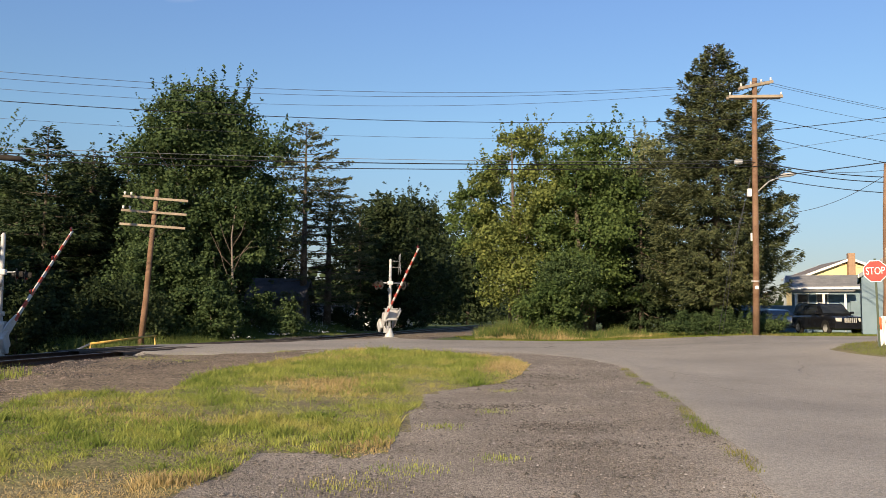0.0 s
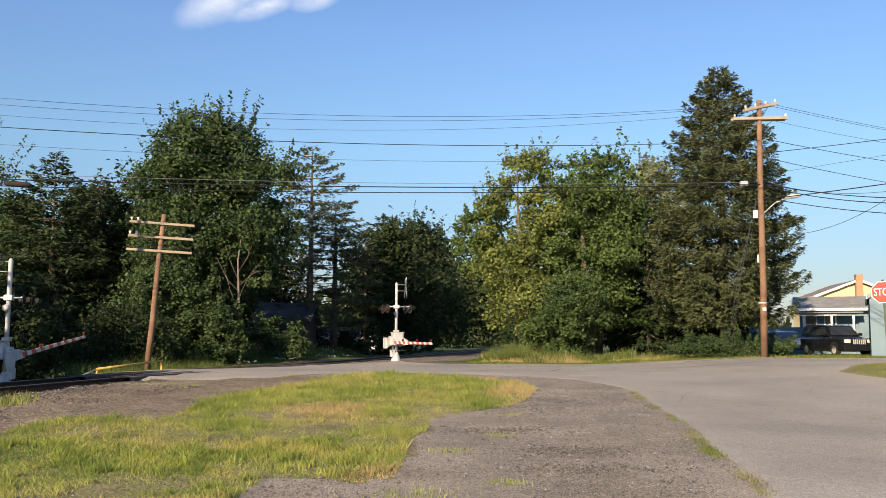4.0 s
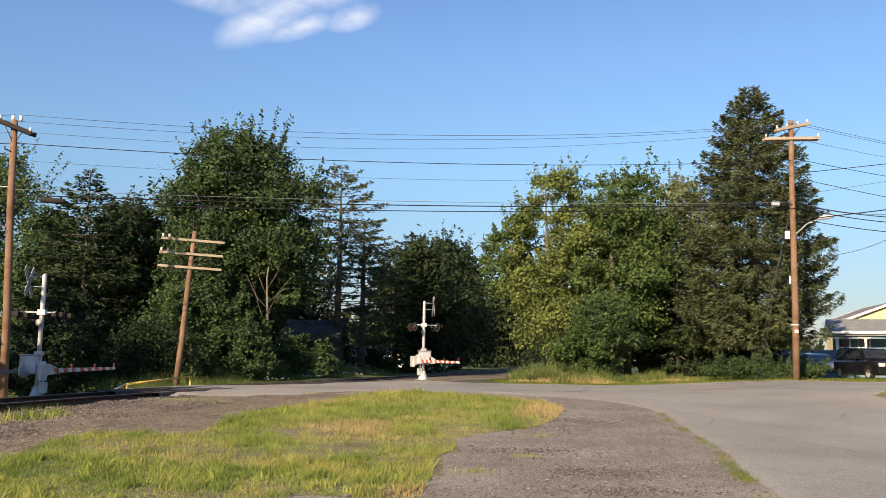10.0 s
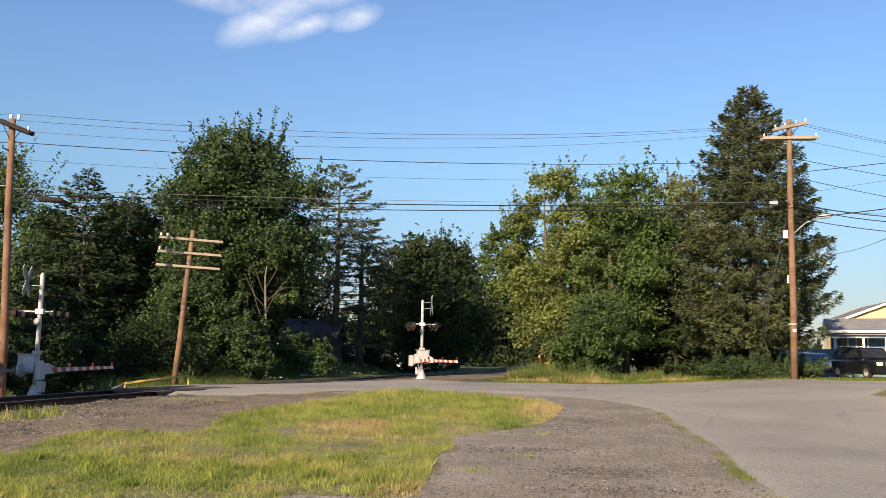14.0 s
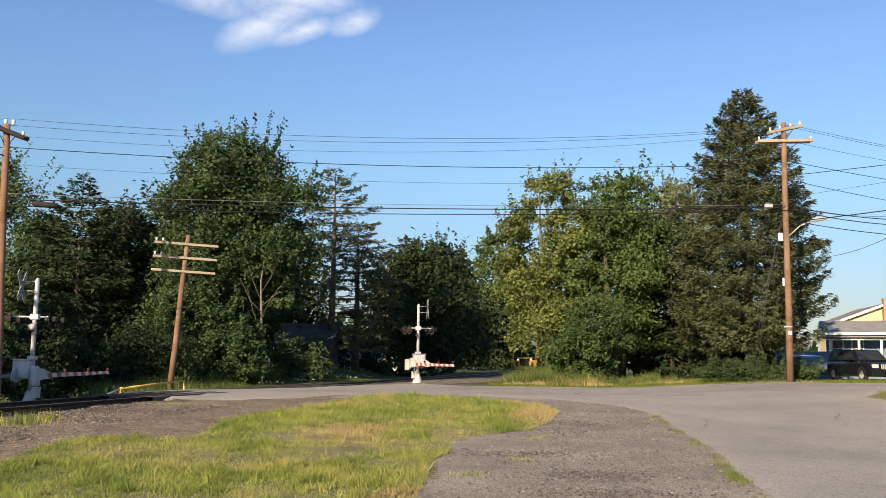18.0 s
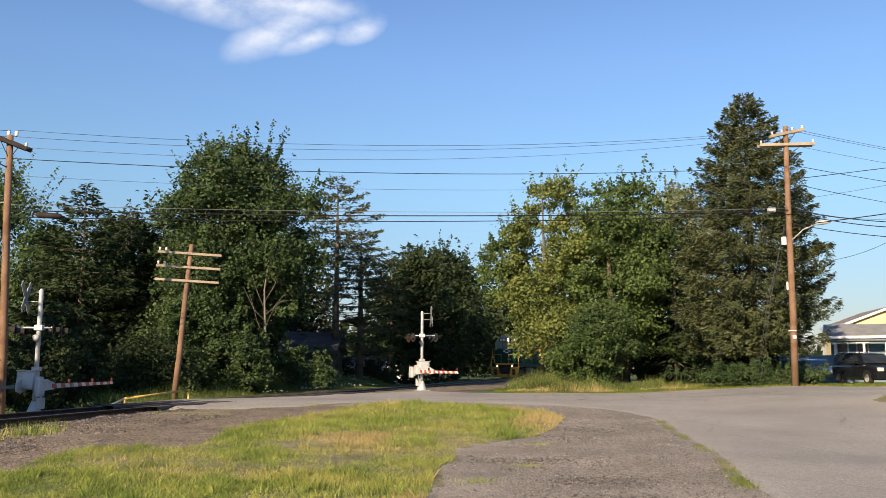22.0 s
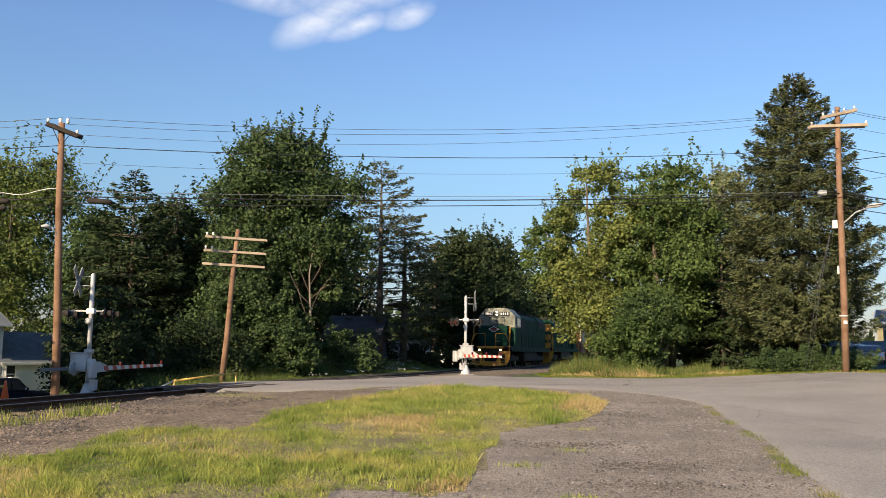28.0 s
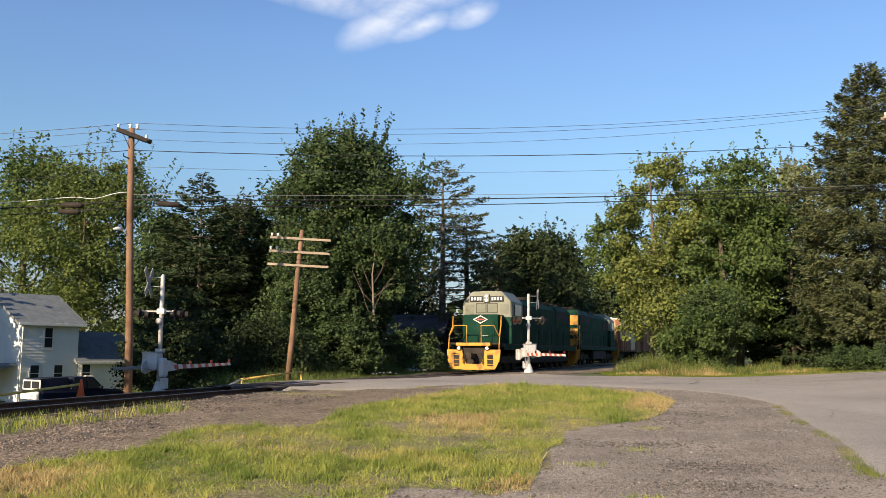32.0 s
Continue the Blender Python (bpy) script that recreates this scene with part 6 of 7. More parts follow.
    for s in (-1, 1):
        part("radiator_grille", boxed(-8.7, -4.7, min(s * 1.27, s * 1.285), max(s * 1.27, s * 1.285), 3.4, 4.02, 0.004), GRIME, root)
        part("grille", boxed(2.4, 4.9, min(s * 1.22, s * 1.24), max(s * 1.22, s * 1.24), 3.1, 3.9, 0.004), GRIME, root)
        part("sill_stripe", boxed(-9.2, 5.3, min(s * 1.222, s * 1.228), max(s * 1.222, s * 1.228), 1.6, 1.68), GREEN_PAINT, hood)
        for k in range(12):
            x = -8.8 + k * 1.15
            part("hood_door", boxed(x, x + 1.05, min(s * 1.22, s * 1.235), max(s * 1.22, s * 1.235), 1.75, 2.85, 0.006), GREEN_PAINT, hood)
        part("side_rail", bar_path([(9.8, s * 1.46, 2.55), (5.3, s * 1.46, 2.6), (-9.8, s * 1.46, 2.6)], 0.016), GREEN_PAINT, root)
        for k in range(9):
            x = -9.6 + k * 1.85
            part("stanchion", bar_path([(x, s * 1.46, 1.5), (x, s * 1.46, 2.6)], 0.016), YELLOW_PAINT if k < 1 else GREEN_PAINT, root)
    for x in (-8.0, -6.6, -5.2, -0.3, 1.1):
        part("roof_fan", tubed([(x, 0, 4.36), (x, 0, 4.62), (x, 0, 4.66)], [0.6, 0.6, 0.5], 20), GRIME, root)
    part("exhaust_stack", boxed(-2.6, -2.0, -0.3, 0.3, 4.3, 4.62, 0.03), GRIME, root)
    part("horn", tubed([(6.6, 0.4, 4.6), (6.6, 0.4, 4.75), (7.1, 0.4, 4.78)], [0.03, 0.03, 0.07], 8), GRIME, root)
    part("roof_hatch", boxed(5.7, 7.4, -0.6, 0.5, 4.6, 4.68, 0.03), GREY_PAINT, root)
    rear = part("hood_end", boxed(-9.36, -9.30, -1.18, 1.18, 1.6, 3.95, 0.02), YELLOW_PAINT, root, "yellow hood end")
    for zz in (2.1, 2.9):
        part("end_stripe", boxed(-9.372, -9.362, -1.16, 1.16, zz, zz + 0.3), GREEN_PAINT, rear)
    part("end_light", tubed([(-9.36, 0, 3.7), (-9.42, 0, 3.7)], 0.12, 12), HEADLAMP, rear)
    return root, wheels


def boxcar(label, top, low):
    root = empty("boxcar", label=label, category="boxcar", group="freight cars")
    wheels = wheel_truck(root, 5.4, 2, r=0.42) + wheel_truck(root, -5.4, 2, r=0.42)
    part("lower_body", boxed(-7.6, 7.6, -1.45, 1.45, 1.05, 2.3, 0.03), low, root)
    part("upper_body", boxed(-7.6, 7.6, -1.45, 1.45, 2.3, 4.35, 0.03), top, root)
    part("car_roof", prism(bmesh.new(), [(-1.5, 4.34), (1.5, 4.34), (0, 4.62)], -7.65, 7.65, pose(0, 0, 0, 0, 0, 90)), PORCELAIN, root, "pale weathered roof")
    for s in (-1, 1):
        for k in range(11):
            x = -7.2 + k * 1.44
            part("side_rib", boxed(x - 0.05, x + 0.05, min(s * 1.44, s * 1.50), max(s * 1.44, s * 1.50), 1.1, 4.3), low, root)
        part("sliding_door", boxed(-1.5, 1.5, min(s * 1.48, s * 1.55), max(s * 1.48, s * 1.55), 1.2, 4.2, 0.02), top, root)
    for e in (-1, 1):
        part("ladder", boxed(min(7.6 * e, 7.66 * e), max(7.6 * e, 7.66 * e), 0.85, 1.3, 1.2, 4.3), low, root)
        part("coupler", boxed(min(7.6 * e, 8.3 * e), max(7.6 * e, 8.3 * e), -0.14, 0.14, 0.72, 1.0, 0.04), GRIME, root)
    part("underframe", boxed(-7.4, 7.4, -0.5, 0.5, 0.75, 1.05, 0.03), GRIME, root)
    return root, wheels


loco_a, wheels_a = locomotive("dark green diesel locomotive with yellow front and grey cab, headlights lit")
loco_b, wheels_b = locomotive("second dark green diesel locomotive coupled behind the first")
car_a, wheels_ca = boxcar("cream freight boxcar with a pale roof behind the engines", CAR_CREAM, CAR_BROWN)
car_b, wheels_cb = boxcar("brown freight boxcar at the end of the train", CAR_BROWN, CAR_BROWN)


# ---- houses ----
def window(parent, x, z, w, h, y=0.0, frame_mat=None, m=None):
    """A double-hung window on the wall plane y (facing -y), in the house's space."""
    m = m or Matrix.Identity(4)
    win = part("window", boxed(x - w / 2 - 0.09, x + w / 2 + 0.09, y - 0.05, y - 0.01, z - h / 2 - 0.09, z + h / 2 + 0.09, 0.01, m), frame_mat or WHITE, parent)
    for k in (-1, 1):
        part("pane", boxed(x - w / 2, x + w / 2, y - 0.062 + 0.004 * k, y - 0.05, z + (0.02 if k > 0 else -h / 2), z + (h / 2 if k > 0 else -0.02), 0.0, m), GLASS, win)
    part("window_sill", boxed(x - w / 2 - 0.13, x + w / 2 + 0.13, y - 0.10, y - 0.01, z - h / 2 - 0.14, z - h / 2 - 0.09, 0.01, m), frame_mat or WHITE, win)
    return win


def lap_wall(parent, x0, x1, z0, z1, mat, m, course=0.2, gable=None):
    """A wall of overlapping boards facing -y at y = 0, 0.18 thick; gable(z) narrows it to (x0, x1)."""
    bm = bmesh.new()
    at = gable or (lambda z: (x0, x1))
    rows, z = [], z0
    while z < z1 - 0.01:
        zt = min(z + course, z1)
        rows += [(z, -0.006 if mat is SIDING_BLUE else -0.02), (zt, 0.0)]
        z = zt
    front = [(bm.verts.new((at(z)[0], y, z)), bm.verts.new((at(z)[1], y, z))) for z, y in rows]
    back = [(bm.verts.new((at(z)[0], 0.18, z)), bm.verts.new((at(z)[1], 0.18, z))) for z, y in (rows[0], rows[-1])]
    for a, b in zip(front, front[1:]):
        bm.faces.new((a[0], a[1], b[1], b[0]))
    (b0, b1), (t0, t1) = back
    bm.faces.new((b1, b0, t0, t1))
    bm.faces.new((front[-1][0], front[-1][1], t1, t0))
    bm.faces.new((b0, b1, front[0][1], front[0][0]))
    bm.faces.new([b0] + [f[0] for f in front] + [t0])
    bm.faces.new([b1, t1] + [f[1] for f in reversed(front)])
    bmesh.ops.recalc_face_normals(bm, faces=bm.faces[:])
    bmesh.ops.transform(bm, matrix=m, verts=bm.verts[:])
    return part("wall", bm, mat, parent)


def gable_house(name, m, w, d, base, eave, ridge, siding, roof, label, windows=(), over=0.3, along="x", side_windows=(), chimney=None):
    """A house w wide (x) and d deep (y), front wall at y = 0. along: the ridge's direction."""
    root = empty(name, m, label=label, category="house")
    turn = {0: pose(0, 0, 0), 1: pose(w, 0, 0, 0, 0, 90), 2: pose(w, d, 0, 0, 0, 180), 3: pose(0, d, 0, 0, 0, -90)}
    for k in range(4):
        wide = w if k % 2 == 0 else d
        lap_wall(root, 0, wide, base, eave, siding, turn[k])
        if (along == "y") == (k % 2 == 0):
            lap_wall(root, 0, wide, eave, ridge - 0.08, siding, turn[k], gable=lambda z, wd=wide: ((z - eave) / (ridge - eave) * wd / 2, wd - (z - eave) / (ridge - eave) * wd / 2))
    if along == "x":
        half, length, rm = d / 2, w, pose(0, 0, 0)
    else:
        half, length, rm = w / 2, d, pose(w, 0, 0, 0, 0, 90)
    sl = (ridge - eave) / half
    bm = prism(bmesh.new(), [(-over, eave - over * sl), (half, ridge), (2 * half + over, eave - over * sl), (2 * half + over, eave - over * sl + 0.14), (half, ridge + 0.16), (-over, eave - over * sl + 0.14)], -over, length + over)
    bmesh.ops.transform(bm, matrix=rm @ Matrix(((0, 1, 0, 0), (1, 0, 0, 0), (0, 0, 1, 0), (0, 0, 0, 1))), verts=bm.verts[:])
    bmesh.ops.recalc_face_normals(bm, faces=bm.faces[:])
    rf = part("roof", bm, roof, root)
    for s in (0, 1):
        y = -over if s == 0 else 2 * half + over
        bm = boxed(-over, length + over, y - 0.05 if s == 0 else y, y if s == 0 else y + 0.05, eave - over * sl - 0.04, eave - over * sl + 0.13, 0.01)
        bmesh.ops.transform(bm, matrix=rm, verts=bm.verts[:])
        part("gutter", bm, SHED_WALL if siding is SHED_WALL else WHITE, rf)
    for e in (-over - 0.04, length + over):
        bm = prism(bmesh.new(), [(-over, eave - over * sl - 0.06), (half, ridge - 0.04), (2 * half + over, eave - over * sl - 0.06), (2 * half + over, eave - over * sl + 0.15), (half, ridge + 0.17), (-over, eave - over * sl + 0.15)], e, e + 0.04)
        bmesh.ops.transform(bm, matrix=rm @ Matrix(((0, 1, 0, 0), (1, 0, 0, 0), (0, 0, 1, 0), (0, 0, 0, 1))), verts=bm.verts[:])
        bmesh.ops.recalc_face_normals(bm, faces=bm.faces[:])
        part("rake_board", bm, SHED_WALL if siding is SHED_WALL else GALV if roof is ROOF_GREY else WHITE, rf)
    for x, z, ww, hh in windows:
        window(root, x, z, ww, hh, -0.02)
    for x, z, ww, hh in side_windows:
        window(root, x, z, ww, hh, -0.02, m=turn[3])
    if chimney:
        part("chimney", boxed(chimney[0] - 0.28, chimney[0] + 0.28, chimney[1] - 0.28, chimney[1] + 0.28, base, chimney[2], 0.02), BRICK, root)
    return root


hm = pose(-32.2, 54.1, 0, 0, 0, 58)
house = gable_house("white_house", hm, 3.95, 7.0, -2.4, 3.4, 5.25, SIDING, ROOF_GREY, "two-storey white clapboard house with a grey roof beyond the track",
                    ((1.82, 2.4, 0.5, 1.25), (1.0, 0.1, 0.55, 1.05), (2.6, 0.1, 0.55, 1.05)), 0.35, "x", ((3.0, 2.0, 0.7, 1.4),))
part("downspout", tubed([(0.1, -0.12, 3.4), (0.05, -0.14, 3.1), (0.05, -0.14, -2.2)], 0.05, 8), WHITE, house)
wing = gable_house("house_wing", pose(-30.05, 57.5, 0, 0, 0, 58), 4.8, 5.0, -2.4, 0.95, 2.75, SIDING, ROOF_GREY, "low white clapboard wing with a grey roof",
                   ((0.55, 0.1, 0.55, 1.1),), 0.3, "x")
part("air_conditioner", boxed(0.35, 0.95, -0.45, -0.02, -0.45, -0.08, 0.02), PORCELAIN, wing)
porch = empty("porch_roof", pose(-32.6, 54.0, 0, 0, 0, -40), label="grey shingled porch roof on white posts", category="porch")
part("porch_slab", boxed(-4.5, 0.2, -2.4, 0.3, 0.55, 0.72, 0.02, pose(0, 0, 0, 12, 0, 0)), ROOF_GREY, porch)
part("porch_fascia", boxed(-4.5, 0.2, -2.45, -2.36, -0.12, 0.12, 0.01), WHITE, porch)
for x in (-4.2, -0.1):
    part("porch_post", boxed(x - 0.07, x + 0.07, -2.3, -2.16, -2.4, 0.1, 0.01), WHITE, porch)
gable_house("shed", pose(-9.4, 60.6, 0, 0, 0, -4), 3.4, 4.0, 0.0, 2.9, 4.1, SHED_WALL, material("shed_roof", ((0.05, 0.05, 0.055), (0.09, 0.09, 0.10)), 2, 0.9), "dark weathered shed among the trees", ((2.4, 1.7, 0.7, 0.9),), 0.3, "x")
gable_house("garage", pose(-6.3, 67.6, 0, 0, 0, 3), 3.4, 3.4, 0.0, 1.9, 2.5, SIDING, ROOF_LIGHT, "low pale garage glimpsed behind the pines", ((0.9, 1.4, 0.6, 0.7), (2.6, 1.4, 0.6, 0.7)), 0.2)
gable_house("far_house", pose(-4.6, 94, 0, 0, 0, 0), 7.0, 6.0, 0.0, 2.6, 4.4, SIDING, ROOF_GREY, "pale house glimpsed behind the trees", ((1.6, 1.4, 0.8, 1.2), (4.5, 1.4, 0.8, 1.2)), 0.3)
gable_house("far_house", pose(-18.0, 84, 0, 0, 0, 10), 9.0, 6.0, -1.0, 4.2, 6.4, SIDING, ROOF_GREY, "pale house glimpsed behind the conifers", ((2.0, 3.0, 0.8, 1.3), (5.5, 3.0, 0.8, 1.3)), 0.3)
gable_house("yellow_house", pose(36.4, 75.2, 0, 0, 0, -12), 6.6, 9.0, 0.4, 5.75, 7.0, SIDING_YELLOW, ROOF_BROWN, "two-storey yellow house with a brick chimney", ((0.9, 5.0, 0.7, 0.9), (4.4, 5.0, 0.7, 0.9)), 0.35, "y", ((2.0, 5.0, 0.7, 0.9), (5.0, 5.0, 0.7, 0.9)), (3.3, -0.32, 7.55))
# the bay is blue; on the walls the blue stands for white in porch shade
blue = gable_house("blue_house", pose(27.2, 58.9, 0, 0, 0, -27), 7.2, 6.5, 0.4, 3.95, 4.75, SIDING_BLUE, ROOF_LIGHT, "low house with blue bay and shade-toned blue walls, grey shingled roof and porch", ((0.7, 2.9, 0.6, 1.1), (1.9, 2.9, 0.6, 1.1)), 0.5, "x")
for x in (0.3, 2.0, 3.3):
    part("porch_post", boxed(x - 0.07, x + 0.07, -1.3, -1.16, 0.4, 3.45, 0.01), WHITE, blue)
part("porch_wall", boxed(-0.2, 3.6, -1.3, -1.18, 0.4, 1.9, 0.01), SIDING_BLUE, blue)
part("porch_canopy", boxed(-0.5, 3.9, -1.6, -0.5, 3.60, 3.68, 0.02), ROOF_LIGHT, blue)
part("bay", boxed(3.6, 6.7, -0.75, -0.02, 0.4, 3.0, 0.02), SIDING_BLUE, blue)
part("bay_window", boxed(5.0, 5.9, -0.80, -0.74, 1.7, 2.4, 0.02), GLASS, blue)
gar = gable_house("blue_building", pose(23.0, 42.2, 0, 0, 0, -28), 6.4, 8.0, 0.5, 3.9, 6.2, SIDING_BLUE, ROOF_GREY, "pale blue sided building beside the corner", (), 0.1, "y")
part("foundation", boxed(-0.02, 6.42, -0.05, 0.1, 0.4, 1.05, 0.01), MEADOW, gar)
tagged(put("retaining_wall", boxed(-6.0, 3.5, -0.15, 0.15, -0.3, 1.75, 0.02, pose(23.5, 56.5, 0.9, 0, 0, -20)), SIDING_BLUE), "low pale wall behind the parked cars", "wall")


# ---- vehicles ----
def wheel(root, x, y, r, w=0.22):
    s = 1 if y > 0 else -1
    t = part("wheel", tubed([(x, y - w / 2, r), (x, y - w / 2 + 0.03, r), (x, y + w / 2 - 0.03, r), (x, y + w / 2, r)], [r - 0.03, r, r, r - 0.03], 24), TYRE, root)
    part("rim", tubed([(x, y + s * (w / 2 - 0.02), r), (x, y + s * (w / 2 + 0.012), r)], [r * 0.66, r * 0.60], 18), SILVER, t)


def loft(sections, mat_of=None):
    """Skin over cross-sections (x, [(y, z), ...]) with the same count of points."""
    bm = bmesh.new()
    rings = [[bm.verts.new((x, y, z)) for y, z in pts] for x, pts in sections]
    n = len(rings[0])
    for a, b in zip(rings, rings[1:]):
        for k in range(n):
            bm.faces.new((a[k], a[(k + 1) % n], b[(k + 1) % n], b[k]))
    bm.faces.new(rings[0][::-1])
    bm.faces.new(rings[-1])
    bmesh.ops.recalc_face_normals(bm, faces=bm.faces[:])
    bmesh.ops.bevel(bm, geom=[e for e in bm.edges if e.calc_face_angle(0) > 0.5], offset=0.035, segments=2, affect="EDGES")
    return bm


def lower_section(w, z0, z1):
    return [(-w, z0 + 0.1), (-w * 1.0, z1 - 0.12), (-w * 0.94, z1), (w * 0.94, z1), (w, z1 - 0.12), (w, z0 + 0.1), (w * 0.9, z0), (-w * 0.9, z0)]


def vehicle(name, m, length, width, height, belt, bonnet, paint, label, cabin, bed=None, wheel_r=0.37, glass_rake=(0.55, 0.25), cat="car"):
    """Car facing +x. cabin: (rear, front) x of the roof's ends at belt height; bed: the x where a pickup's cab ends."""
    root = empty(name, m, label=label, category=cat)
    L, w = length / 2, width / 2
    secs = [(-L, lower_section(w * 0.93, 0.35, belt - 0.06)), (-L + 0.15, lower_section(w, 0.28, belt)), (cabin[1], lower_section(w, 0.25, belt)), (cabin[1] + 0.35, lower_section(w, 0.25, bonnet + 0.04)),
            (L - 0.25, lower_section(w * 0.97, 0.28, bonnet - 0.05)), (L, lower_section(w * 0.9, 0.35, bonnet - 0.18))]
    part("body", loft(secs), paint, root, smooth=False)
    def ring(x, ww, z):
        return x, [(-ww, belt - 0.05), (-ww * 0.98, belt), (-ww * 0.80, z), (ww * 0.80, z), (ww * 0.98, belt), (ww, belt - 0.05)]
    c0, c1 = cabin
    top = height
    part("cabin", loft([ring(c0 - 0.02, w * 0.96, belt + 0.08), ring(c0 + glass_rake[1], w * 0.96, top - 0.04), ring((c0 + c1) / 2, w * 0.97, top), ring(c1 - glass_rake[0], w * 0.96, top - 0.05), ring(c1, w * 0.95, belt + 0.06)]), paint, root)
    def pane(pts, name="window"):
        bm = bmesh.new()
        v = [bm.verts.new(p) for p in pts]
        bm.faces.new(v)
        r = bmesh.ops.extrude_face_region(bm, geom=bm.faces[:])
        nrm = (Vector(pts[1]) - Vector(pts[0])).cross(Vector(pts[2]) - Vector(pts[0])).normalized() * 0.015
        bmesh.ops.translate(bm, vec=nrm, verts=[g for g in r["geom"] if isinstance(g, bmesh.types.BMVert)])
        bmesh.ops.recalc_face_normals(bm, faces=bm.faces[:])
        return part(name, bm, GLASS, root)
    zt, zb = top - 0.12, belt + 0.06
    for s in (-1, 1):
        yb, yt = s * w * 0.975, s * w * 0.83
        x0, x1 = c0 + 0.18, c1 - 0.22
        mid = (x0 + x1) / 2
        for a, b in ((x0, mid - 0.05), (mid + 0.05, x1)):
            ra = 0.22 if a == x0 else 0.0
            rb = glass_rake[0] * 0.75 if b == x1 else 0.0
            p = [(a, yb, zb), (b, yb, zb), (b - rb, yt, zt), (a + ra * 0.6, yt, zt)]
            pane(p if s < 0 else p[::-1])
    pane([(c1 + 0.012, -w * 0.84, belt + 0.08), (c1 + 0.012, w * 0.84, belt + 0.08), (c1 - glass_rake[0] * 0.86, w * 0.70, zt), (c1 - glass_rake[0] * 0.86, -w * 0.70, zt)], "windscreen")
    pane([(c0 - 0.03, w * 0.80, belt + 0.12), (c0 - 0.03, -w * 0.80, belt + 0.12), (c0 + glass_rake[1] * 0.8, -w * 0.70, zt), (c0 + glass_rake[1] * 0.8, w * 0.70, zt)], "rear_window")
    for x in (-L + 0.85, L - 0.88):
        for s in (-1, 1):
            wheel(root, x, s * (w - 0.11), wheel_r)
            part("wheel_arch", prism(bmesh.new(), [(x + (wheel_r + 0.07) * math.cos(a), wheel_r + (wheel_r + 0.07) * math.sin(a)) for a in np.linspace(0, math.pi, 12)], s * (w + 0.006) - 0.006, s * (w + 0.006) + 0.006), BLACK, root)
    for s in (-1, 1):
        part("headlight", boxed(L - 0.10, L + 0.02, s * w * 0.68 - 0.17, s * w * 0.68 + 0.17, bonnet - 0.30, bonnet - 0.10, 0.03), HEADLAMP, root)
        part("tail_light", boxed(-L - 0.02, -L + 0.08, s * w * 0.82 - 0.08, s * w * 0.82 + 0.08, belt - 0.35, belt - 0.05, 0.02), LENS_RED, root)
        part("mirror", boxed(c1 - 0.35, c1 - 0.2, s * (w + 0.10) - 0.09, s * (w + 0.10) + 0.09, belt + 0.05, belt + 0.2, 0.03), paint, root)
    part("front_bumper", boxed(L - 0.12, L + 0.07, -w * 0.95, w * 0.95, 0.32, 0.58, 0.05), paint, root)
    part("rear_bumper", boxed(-L - 0.07, -L + 0.1, -w * 0.95, w * 0.95, 0.36, 0.60, 0.05), CHROME if bed else paint, root)
    return root


suv = vehicle("suv", pose(24.66, 49.0, 0.93, 0, 0, -88), 4.75, 1.88, 1.74, 1.08, 1.02, CAR_BLACK, "black sport utility vehicle parked beside the hedge", (-2.3, 1.0), glass_rake=(0.62, 0.12))
for k in range(7):
    part("grille_slot", boxed(2.36, 2.40, -0.33 + k * 0.105, -0.27 + k * 0.105, 0.66, 0.92, 0.01), SILVER, suv)
for s in (-0.62, 0.62):
    part("roof_rail", tubed([(-1.6, s, 1.74), (-1.5, s, 1.79), (0.2, s, 1.79), (0.35, s, 1.72)], 0.02, 6), CHROME, suv)
sedan = vehicle("sedan", pose(23.9, 54.0, 0.98, 0, 0, -84), 4.6, 1.78, 1.42, 0.92, 0.86, CAR_SILVER, "silver sedan parked behind the black vehicle", (-1.7, 1.0), wheel_r=0.32, glass_rake=(0.75, 0.6))
truck = vehicle("pickup_truck", pose(-25.4, 48.4, float(land(-25.4, 48.4)), 0, 0, 62), 5.4, 1.95, 1.80, 1.08, 1.05, CAR_NAVY, "dark navy pickup truck with a capped bed near the house", (-0.9, 1.2), bed=True, wheel_r=0.39, cat="pickup truck")
part("bed_cap", loft([(-2.62, [(-0.90, 1.04), (-0.88, 1.1), (-0.74, 1.72), (0.74, 1.72), (0.88, 1.1), (0.90, 1.04)]), (-0.95, [(-0.92, 1.04), (-0.90, 1.1), (-0.78, 1.78), (0.78, 1.78), (0.90, 1.1), (0.92, 1.04)])]), CAR_NAVY, truck)
gate = part("cap_frame", boxed(-2.66, -2.61, -0.82, 0.82, 1.12, 1.66, 0.03), PORCELAIN, truck, "pale framed cap window")
for s in (-1, 1):
    part("cap_pane", boxed(-2.675, -2.655, min(s * 0.05, s * 0.72), max(s * 0.05, s * 0.72), 1.2, 1.58, 0.01), GLASS, gate)
part("tailgate", boxed(-2.74, -2.70, -0.85, 0.85, 0.62, 1.04, 0.02), WHITE, truck)

# ---- cloud ----
cm = bpy.data.materials.new("cloud")
cm.use_nodes = True
_N, _L = cm.node_tree.nodes, cm.node_tree.links
_N.remove(_N["Principled BSDF"])
_tc = _N.new("ShaderNodeTexCoord")
_mp = _N.new("ShaderNodeMapping")
_mp.inputs["Scale"].default_value = (1.0, 1.0, 1.6)
_mp.inputs["Rotation"].default_value = (0, radians(-18), 0)
_L.new(_tc.outputs["Object"], _mp.inputs["Vector"])
_no = _N.new("ShaderNodeTexNoise")
